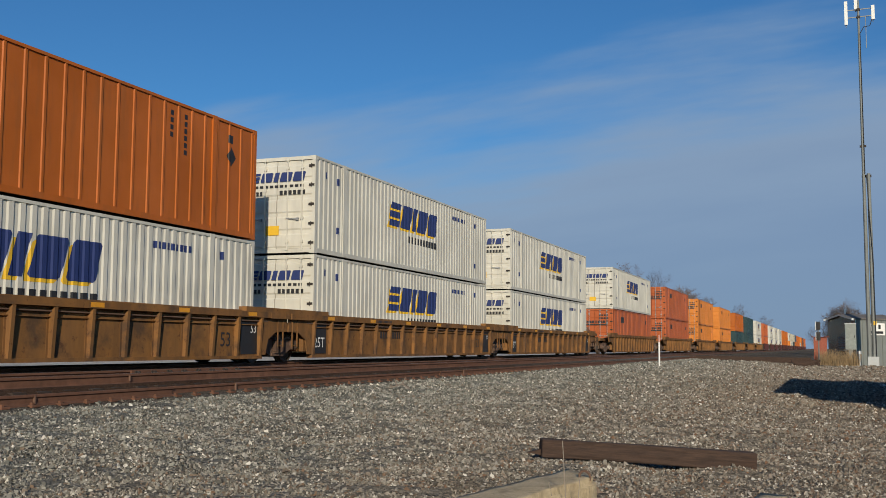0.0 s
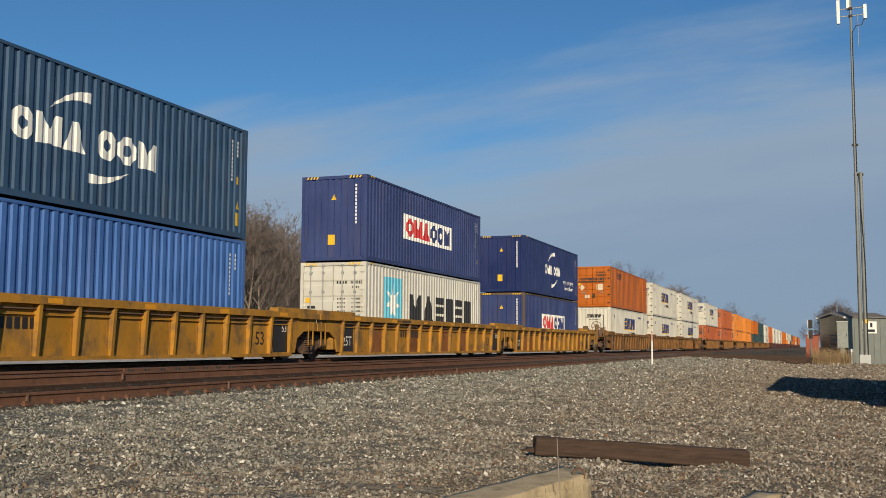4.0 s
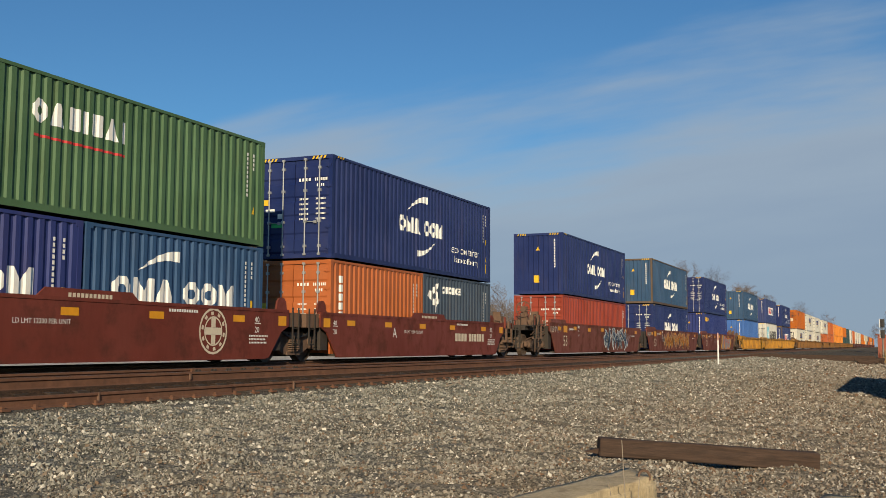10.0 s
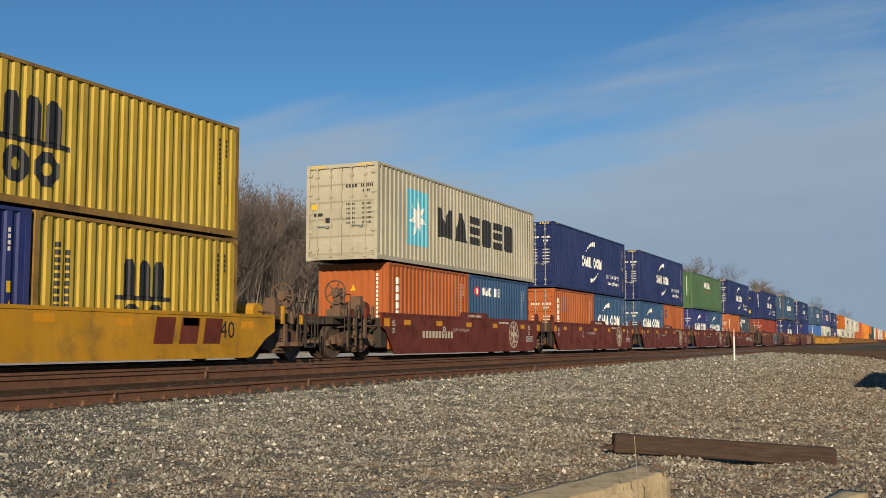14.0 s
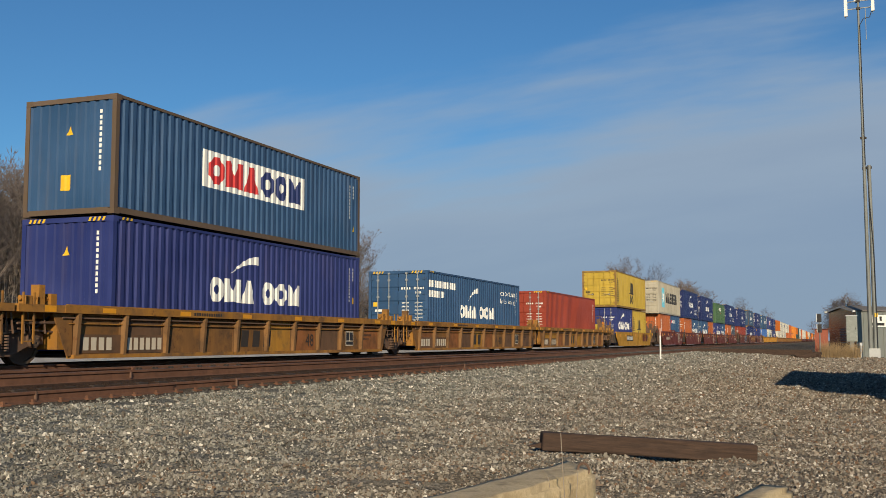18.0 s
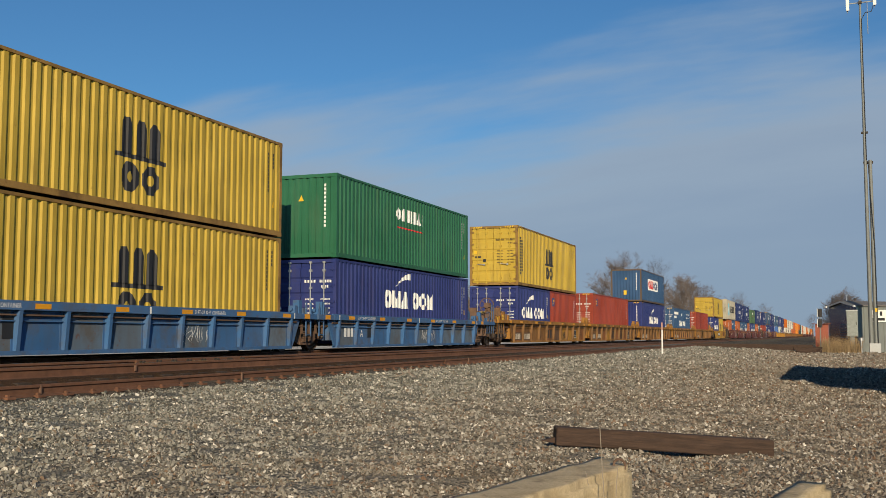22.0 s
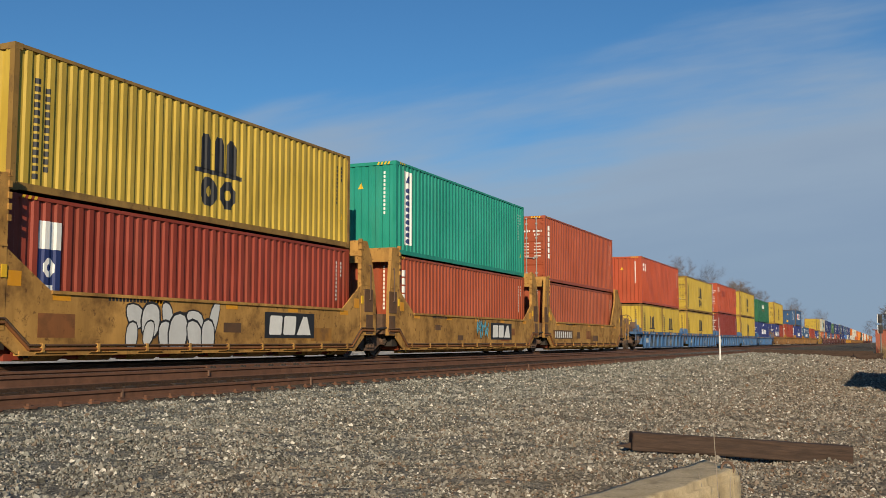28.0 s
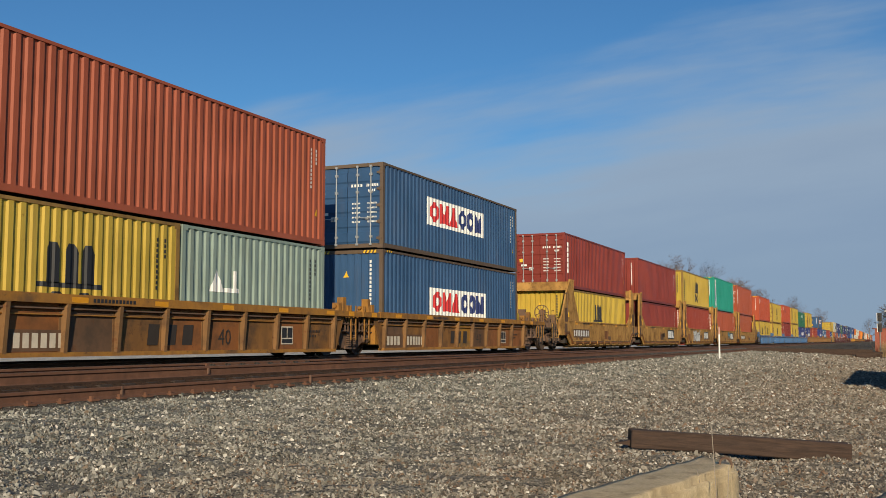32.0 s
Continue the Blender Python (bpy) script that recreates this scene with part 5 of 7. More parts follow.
        if reach > 1.9:
            # a coupler end: brake gear, ladders and hand holds
            c = Shape().box(-0.12, 0.12, *sorted((k * (h + reach - 0.2), k * (h + reach + 0.55))), 0.72, 0.98).box(-0.2, 0.2, *sorted((k * (h + reach + 0.3), k * (h + reach + 0.55))), 0.68, 1.02)
            part("coupler", c, M_TRUCK, ob)
            wlk = Shape().box(-1.35, 1.35, *sorted((k * (h + reach - 0.45), k * (h + reach - 0.05))), zp - 0.05, zp)
            part("crossover_platform", wlk, M_DARK if kind != "ribbed" else mat, ob)
            for dy in (0.1, 0.75):
                part("grab_iron", grab_iron(k * (h + reach - dy) - 0.19, 0.55, 1.75 if dy < 0.5 else 1.45, 1.36, 0.30), mat if kind != "smooth" else M_DARK, ob)
            lad = Shape()
            y0 = k * (h + reach - 0.35)
            for q in (-0.22, 0.22):
                lad.box(1.40, 1.44, y0 + q - 0.02, y0 + q + 0.02, 0.32, 1.15)
            for z in (0.35, 0.62, 0.9):
                lad.rod((1.42, y0 - 0.22, z), (1.42, y0 + 0.22, z), 0.014, 5)
            part("ladder", lad, M_DARK, ob)
            end_gear(ob, k, h, reach, zp, C_MSC if style in ("ttx48", "ttx40") else mat, seed + 31 * (k + 2))
            if style == "ttx48" and k > 0:
                part("brake_housing", Shape().prism([(h + 1.48, zp + 0.20), (h + 1.80, zp + 0.22), (h + 1.86, zp + 0.55), (h + 1.75, zp + 0.62), (h + 1.52, zp + 0.58)], "x", 0.8, 1.15).box(0.9, 1.05, h + 1.6, h + 1.72, zp, zp + 0.25), C_LORANGE, ob, "orange brake wheel housing")
            bx = Shape().box(0.3, 1.1, *sorted((k * (h + 1.5), k * (h + 1.75))), zp, zp + 0.22).rod((0.35, k * (h + 1.5), zp + 0.22), (0.8, k * (h + 1.5), zp + 0.22), 0.13, 12)
            part("brake_gear", bx, M_TRUCK, ob)
            if k < 0 or style in ("chrome48", "ttx48"):
                bw = Shape()
                cc = Vector((0.72, k * (h + 1.95), zp + 0.68))
                rim = [cc + Vector((0.33 * math.cos(a * math.pi / 8), 0.0, 0.33 * math.sin(a * math.pi / 8))) for a in range(17)]
                bw.path(rim, 0.022, 6)
                for a in range(0, 16, 3):
                    bw.rod(cc, rim[a], 0.02, 5)
                bw.rod(cc - Vector((0, 0.05, 0)), cc + Vector((0, 0.05, 0)), 0.13, 12)
                part("brake_stand", Shape().box(0.60, 0.84, *sorted((cc.y + 0.06, cc.y + 0.22)), zp - 0.05, cc.z + 0.12).rod((0.72, cc.y, cc.z - 0.1), (0.95, cc.y + 0.1, zp), 0.02, 5), M_TRUCK, ob)
                part("brake_wheel", bw, M_TRUCK, ob)
        else:
            g = Shape()
            y0 = k * (h + reach - 0.35)
            for q in (-0.14, 0.14):
                g.box(1.385, 1.415, y0 + q - 0.018, y0 + q + 0.018, 0.42, 1.38)
            g.rod((1.40, y0 - 0.14, 0.46), (1.40, y0 + 0.14, 0.46), 0.015, 5)
            g.rod((1.40, y0 - 0.14, 0.85), (1.40, y0 + 0.14, 0.85), 0.015, 5)
            if kind != "high":
                part("ladder", g, mat if kind != "smooth" else M_DARK, ob)
            if style == "red40":
                yl = k * (h + 0.34)
                part("lug", Shape().prism([(yl - 0.24, zt), (yl - 0.20, zt + 0.20), (yl - 0.10, zt + 0.30), (yl + 0.10, zt + 0.30), (yl + 0.20, zt + 0.20), (yl + 0.24, zt)], "x", 1.30, 1.35), mat, ob)
                part("end_box", Shape().box(1.05, 1.38, *sorted((k * (h + 0.55), k * (h + reach - 0.1))), zt - 0.42, zt - 0.06), M_TRUCK, ob)
            part("hose", Shape().path([(1.1, k * (h + 0.3), 0.95), (1.15, k * (h + 0.8), 0.7), (1.12, k * (h + reach), 0.6)], 0.03, 6), M_BLACK, ob)
    if detail:
        car_marks(ob, style, kind, h, zt, zb, letter, seed)
    TRAIN.append((ob, TRACK_X, mid, 0.0))
    return ob


def end_gear(ob, k, h, reach, zp, mat, seed):
    """Brake gear, reservoirs, pipes and stanchions that crowd a coupler end."""
    rg = random.Random(seed)
    y = k * (h + 0.55)
    part("air_reservoir", Shape().rod((-0.1, y, zp + 0.24), (0.95, y, zp + 0.24), 0.21, 14), mat, ob)
    part("valve_box", Shape().box(0.75, 1.15, *sorted((k * (h + 1.0), k * (h + 1.3))), zp, zp + 0.45).box(0.8, 1.1, *sorted((k * (h + 1.05), k * (h + 1.2))), zp + 0.45, zp + 0.6), M_TRUCK, ob)
    for q in range(4):
        yy = k * (h + 0.75 + q * 0.42)
        hh = rg.uniform(0.12, 0.42)
        part("stanchion", Shape().box(1.22, 1.30, yy - 0.035, yy + 0.035, zp - 0.05, zp + hh), mat if q % 2 else M_TRUCK, ob)
    for q in range(5):
        z = zp + rg.uniform(-0.5, 0.25)
        x = rg.uniform(0.9, 1.35)
        y0, y1 = h + rg.uniform(0.1, 0.8), h + rg.uniform(1.2, reach)
        part("pipe", Shape().path([(x, k * y0, z), (x, k * (y0 + y1) / 2, z + rg.uniform(-0.1, 0.1)), (x - 0.1, k * y1, z - rg.uniform(0, 0.25))], 0.024, 6), M_TRUCK, ob)
    for q in range(2):
        yy = k * (h + 1.25 + q * 0.6)
        part("hanger", Shape().box(1.26, 1.32, yy - 0.05, yy + 0.05, zp - 0.55, zp - 0.05).box(1.1, 1.34, yy - 0.12, yy + 0.12, zp - 0.6, zp - 0.5), M_TRUCK, ob)
    part("step", Shape().path([(1.40, k * (h + reach - 0.55), 0.75), (1.40, k * (h + reach - 0.55), 0.33), (1.40, k * (h + reach - 0.1), 0.33), (1.40, k * (h + reach - 0.1), 0.75)], 0.02, 5), M_TRUCK, ob)


def car_marks(ob, style, kind, h, zt, zb, letter, seed):
    flat = [(-99, 0), (99, 0)]
    rg = random.Random(seed)
    if kind == "ribbed":
        x = 1.50
        p = [rect(-h * 0.9 + i * h * 0.36, zt - 0.125, 0.42, 0.10) for i in range(6)]
        part("reflector", decal(p, flat, x), M_OMARK, ob, "orange-yellow reflective patches")
        if style != "blue40":
            part("stencil", decal(bars(-h * 0.54 + 0.55, zt - 0.11, 1.2, 0.07, 12), flat, x), M_BLACK, ob)
        xs = 1.345
        if style in ("ttx53", "ttx53y"):
            part("data_panel", decal([rect(h - 0.95, zb + 0.12, 0.85, zt - zb - 0.34), rect(-h + 0.15, zb + 0.12, 0.85, zt - zb - 0.34)], flat, xs + 0.008), M_BLACK, ob, "black data panel")
            part("lettering", decal(moved(letters("53", 0.30), h - 0.5, zt - 0.55) + moved(letters("25T", 0.42), -h + 0.22, zb + 0.30), flat, xs + 0.014), M_WHITE, ob)
            part("lettering", decal(moved(letters("53", 0.5), h - 1.9, zb + 0.32) + bars(-3.4, zb + 0.6, 1.8, 0.22, 9), flat, xs + 0.008), M_BLACK, ob)
        elif style in ("ttx48", "ttx40"):
            part("number_panel", decal([rect(-h + 0.15, zb + 0.10, 3.0, 0.38)], flat, xs + 0.004), W_GRIME, ob, "dark grimy number panel")
            part("stencil", decal(bars(-h + 0.35, zb + 0.16, 0.95, 0.26, 4, 0.3) + bars(-h + 1.75, zb + 0.16, 1.25, 0.26, 6, 0.3), flat, xs + 0.008), M_CREAMY, ob, "pale stencilled bars")
            part("lettering", decal(moved(letters("48" if style == "ttx48" else "40", 0.5), h - 5.2, zb + 0.20) + [rect(-1.2 + i * 0.56, zb + 0.2, 0.34, 0.42, 0.05) for i in range(3)], flat, xs + 0.008), M_DARK, ob, "stencilled black figures and blocks")
            part("data_panel", decal([rect(h - 2.60, zb + 0.20, 0.54, 0.44)], flat, xs + 0.006), M_CREAMY, ob, "pale-framed data panel")
            part("data_panel", decal([rect(h - 2.57, zb + 0.36, 0.22, 0.25), rect(h - 2.32, zb + 0.36, 0.23, 0.25), rect(h - 2.57, zb + 0.23, 0.48, 0.10)], flat, xs + 0.010), M_BLACK, ob, "black panel")
            part("stencil", decal(bars(h - 1.4, zb + 0.5, 0.7, 0.06, 9) + bars(h - 1.4, zb + 0.38, 0.5, 0.06, 6), flat, xs + 0.008), M_DARK, ob)
        elif style == "blue40":
            part("lettering", decal(words_in("20 FT OR 40 FT CONTAINER", -h + 1.3, -h + 2.6, zt - 0.115, 0.085) + words_in("20 FT OR 40 FT CONTAINER", h - 4.75, h - 3.45, zt - 0.115, 0.085), flat, 1.50), M_WHITE, ob)
            part("edge_stripe", decal([rect(-h - 0.02, zt - 0.15, 0.05, 0.15), rect(h - 0.03, zt - 0.15, 0.05, 0.15), rect(-0.03, zt - 0.15, 0.06, 0.15)], flat, 1.50), M_WHITE, ob, "white sill stripe")
            graffiti(ob, 0.6 + (seed % 3) * 0.8, zb + 0.12, 1.3, 0.55, [(M_WHITE, 0.22)], seed * 11, xs, 6)
            part("lettering", decal(bars(-h + 0.6, zb + 0.32, 0.95, 0.28, 4) + ([] if not letter else moved(letters(letter, 0.32), -h + 1.75, zb + 0.32)), flat, xs + 0.008), M_WHITE, ob)
            part("lettering", decal([rect(-h + 2.3, zb + 0.3, 0.4, 0.4)], flat, xs + 0.008), M_BLACK, ob)
    elif kind == "smooth":
        x = 1.44
        n = 7
        p = [rect(-h * 0.92 + i * h * 0.30, zt - (0.30 if i % 2 else 0.34), 0.5, 0.17) for i in range(n)]
        if style == "red40":
            p = [rect(y, zt - 0.34, 0.46, 0.15) for y in (-h * 0.86, -h * 0.5, -h * 0.12, h * 0.26, h - 1.85)]
        part("reflector", decal(p, flat, x), M_OMARK, ob, "orange-yellow reflective patches")
        if style == "red40":
            part("stencil", decal(bars(2.3, zt - 0.18, 1.0, 0.06, 12) + bars(h - 1.2, zt - 0.68, 0.8, 0.04, 12) + bars(h - 1.2, zt - 0.76, 0.7, 0.04, 11) + bars(h - 1.2, zt - 0.84, 0.75, 0.04, 12) + moved(letters("LD LMT 12200 PER UNIT", 0.13), -1.9, zt - 0.5) + moved(letters(letter, 0.42), -h * 0.42, zb + 0.55), flat, x), M_WHITE, ob, "white stencilled lettering")
            part("lettering", decal(moved(letters("40", 0.20), h - 0.98, zt - 0.34) + moved(letters("20", 0.20), h - 0.98, zt - 0.58) + moved(letters("40", 0.20), -h + 0.12, zt - 0.34) + moved(letters("20", 0.20), -h + 0.12, zt - 0.58) + [rect(h - 0.98, zt - 0.37, 0.26, 0.02), rect(-h + 0.12, zt - 0.37, 0.26, 0.02)], flat, x), M_WHITE, ob)
            part("reflector", decal([rect(h + 0.05, zt - 0.40, 0.36, 0.24), rect(-h - 0.40, zt - 0.40, 0.36, 0.24)], flat, x), M_OMARK, ob, "orange reflective patch")
            disc, c, r = [], (h - 2.6, zb + 0.62), 0.52
            for i in range(20):
                a, b = i * math.pi / 10, (i + 1) * math.pi / 10
                disc.append([(c[0] + q * r * math.cos(u), c[1] + q * r * math.sin(u)) for q, u in ((1, a), (1, b), (0.9, b), (0.9, a))])
                if i % 2:
                    disc.append([(c[0] + q * r * math.cos(u), c[1] + q * r * math.sin(u)) for q, u in ((0.84, a), (0.84, b - 0.08), (0.70, b - 0.08), (0.70, a))])
                disc.append([(c[0] + q * r * math.cos(u), c[1] + q * r * math.sin(u)) for q, u in ((0.64, a), (0.64, b), (0.57, b), (0.57, a))])
            disc += [rect(c[0] - 0.29, c[1] - 0.08, 0.58, 0.16), rect(c[0] - 0.08, c[1] - 0.29, 0.16, 0.208), rect(c[0] - 0.08, c[1] + 0.082, 0.16, 0.208)]
            if letter != "A":
                part("emblem", decal(disc, flat, x), M_CREAMY, ob, "round cream emblem with a cross")
            if letter == "A" or letter == "B":
                part("lettering", decal(bars(h - 4.3, zb + 0.46, 1.1, 0.27, 4, 0.25) + bars(h - 3.05, zb + 0.46, 1.5, 0.27, 6, 0.25) if letter == "A" else bars(-h + 2.2, zb + 0.46, 2.4, 0.22, 10), flat, x), M_CREAMY, ob)
            part("number_plate", Shape().prism([(-1.35, zt), (1.35, zt), (1.15, zt + 0.16), (-1.15, zt + 0.16)], "x", 1.405, 1.44), W_RED, ob)
            part("stencil", decal(bars(-0.6, zt - 0.01, 1.2, 0.09, 11), flat, x, 0.006), M_CREAMY, ob)
        elif style == "brown53":
            part("lettering", decal(moved(letters("53", 0.68), -h + 1.5, zb + 0.30), flat, x), M_CREAMY, ob, "large stencilled figures")
            part("lettering", decal(words_in("125 T", -h - 0.42, -h + 0.42, zt - 0.44, 0.26), flat, x, 0.012), M_CREAMY, ob)
            part("stencil", decal(bars(-h + 2.6, zt - 0.3, 0.9, 0.08, 8) + bars(-h + 3.9, zt - 0.2, 0.3, 0.2, 2) + bars(1.5, zb + 0.75, 1.6, 0.16, 9) + bars(h - 2.0, zt - 0.5, 1.0, 0.06, 10), flat, x), M_WHITE, ob)
            part("lettering", decal(moved(letters("48", 0.17), -h + 2.35, zt - 0.34) + moved(letters("45", 0.17), -h + 2.95, zt - 0.34) + moved(letters("40", 0.17), -h + 3.95, zt - 0.38) + moved(letters("20", 0.17), -h + 3.95, zt - 0.58), flat, x, 0.008), M_WHITE, ob)
            part("reflector", decal([rect(-h + 1.55, zt - 0.42, 0.6, 0.30)], flat, x, 0.006), M_OMARK, ob, "orange reflective patch")
            graffiti(ob, -h - 0.35, zt - 0.48, 1.5, 0.4, [(M_GALV, 0.22)], seed * 3 + 1, x, 7, 0.6)
            for i in range(5):
                graffiti(ob, -h + 3 + rg.random() * 11, zb + 0.45, 1.1, 0.6, [(M_GALV, 0.25)], seed * 7 + i, x, 6)
            if letter == "A":
                bubbles(ob, 1.5, zb + 0.03, 4.9, 1.25, M_YMARK, M_YMARK, 5, x, 5, 1.25)
                bubbles(ob, 1.7, zb + 0.06, 4.5, 1.2, M_PEWTER, M_REDMARK, 5, x, 5, 1.0, 0.012)
            elif letter == "B":
                graffiti(ob, -3.6, zb + 0.05, 9.0, 1.25, [(M_DUSK, 2.2), (M_CREAM, 1.5), (M_RUSSET, 1.0), (M_OMARK, 0.35)], 6, x, 11, 0.7)
            else:
                graffiti(ob, 0.6, zb + 0.04, 4.8, 1.3, [(C_CRONOS, 1.9), (M_WHITE, 1.2), (C_CRONOS, 0.75), (C_BLUE, 0.35)], 8, x, 7)
        else:
            part("lettering", decal(bars(-h + 3.4, zb + 0.42, 2.2, 0.25, 10), flat, x, 0.008), M_WHITE, ob)
            part("data_panel", decal([rect(-h + 3.25, zb + 0.34, 2.5, 0.4)], flat, x, 0.004), M_BLACK, ob)
            part("lettering", decal([rect(3.0, zb + 0.30, 0.6, 0.55, 0.1), rect(3.8, zb + 0.30, 0.6, 0.55, 0.1), rect(4.6, zb + 0.30, 0.6, 0.55, 0.1)], flat, x), W_RED, ob, "faded red blocks")
            part("lettering", decal(moved(letters("40", 0.55), h - 1.6, zb + 0.42), flat, x), M_BLACK, ob)
    else:
        x = 1.46
        part("reflector", decal([rect(-h * 0.85 + i * h * 0.42, zt - 0.16, 0.45, 0.12) for i in range(5)] + [rect(-h - 0.1, zt + 0.05, 0.3, 0.26), rect(h - 0.25, zt + 0.05, 0.3, 0.26)], flat, x), M_OMARK, ob)
        part("stencil", decal(bars(-h * 0.62, zt - 0.12, 1.6, 0.07, 16), flat, x), M_BLACK, ob)
        if letter in ("A", "E"):
            part("data_panel", decal([rect(-5.6, zb + 0.34, 2.85, 0.40)], flat, x), W_GRIME, ob)
            part("lettering", decal(bars(-5.52, zb + 0.40, 2.7, 0.28, 9, 0.45), flat, x, 0.008), M_WHITE, ob)
        else:
            part("sign", decal([rect(1.5, zb + 0.30, 2.3, 0.62)], flat, x), M_BLACK, ob, "black sign board")
            part("sign", decal(emblem_row("bba", 1.68, 3.62, zb + 0.38, 0.46, 0.12, 0.12), flat, x, 0.008), M_WHITE, ob, "white blocks")
        for q in range(6):
            pw, ph = rg.uniform(0.3, 1.1), rg.uniform(0.14, 0.45)
            py, pz = rg.uniform(-h + 0.3, h - 1.5), rg.uniform(zb + 0.2, zt - 0.3 - ph)
            part("repair_plate", Shape().box(1.45, 1.4625, py, py + pw, pz, pz + ph), (W_GRIME, W_RUST, W_YMID)[q % 3], ob, "discoloured welded plate")
        if letter == "C":
            bubbles(ob, -3.3, zb + 0.03, 2.9, 1.05, M_SILVER, M_BLACK, 12, x)
        if letter == "B":
            graffiti(ob, 0.1, zb + 0.3, 1.1, 0.8, [(M_BLACK, 1.1), (M_SKYMARK, 0.8)], 14, x, 5)


# ---------------------------------------------------------------- the train
def stack(mid, base, low, top):
    """low: one long container or two short ones (rear one first); top: one container or none."""
    hz = base
    if len(low) == 2:
        for c, dy in zip(low, (-3.075, 3.075)):
            container(*c[:5], mid + dy, base, c[5])
        hz += 2.591 + 0.045
    elif low:
        container(*low[0][:5], mid, base, low[0][5])
        hz += (2.896 if low[0][1] else 2.591) + 0.045
    if top:
        container(*top[:5], mid, hz, top[5])


ECO_F = (40, 1, C_NAVY, "f", "eco", "navy blue corrugated container with white crescents and lettering")
ECO_D = (40, 1, C_NAVY, "d", "eco", "navy blue container with locked rear doors and white crescents")
MSC40 = (40, 0, C_MSC, "d", "msc", "weathered yellow container with plain black logo blocks")
MSC40F = (40, 0, C_MSC, "f", "msc", "streaked yellow container with plain black logo blocks")
MSC20 = (20, 0, C_MSC, "f", "msc20", "short yellow container with black logo blocks")
CMA20 = (20, 0, C_NAVY2, "d", "cma20", "short navy container with white crescent logo")
CMA20B = (20, 0, C_BLUE, "d", "cma20", "short faded blue container with white crescent logo")
TRIT20 = (20, 0, C_CORAL, "d", "vert", "short coral-orange container with vertical white marks")
SWIFT53 = (53, 1, C_SWIFT, "d", "swift", "long white ribbed container with leaning navy blocks")
MSC40_T = (40, 1, C_MSC, "d", "msc", "tall weathered yellow container with plain black logo blocks")
MSC40F_T = (40, 1, C_MSC, "f", "msc", "tall streaked yellow container with plain black logo blocks")

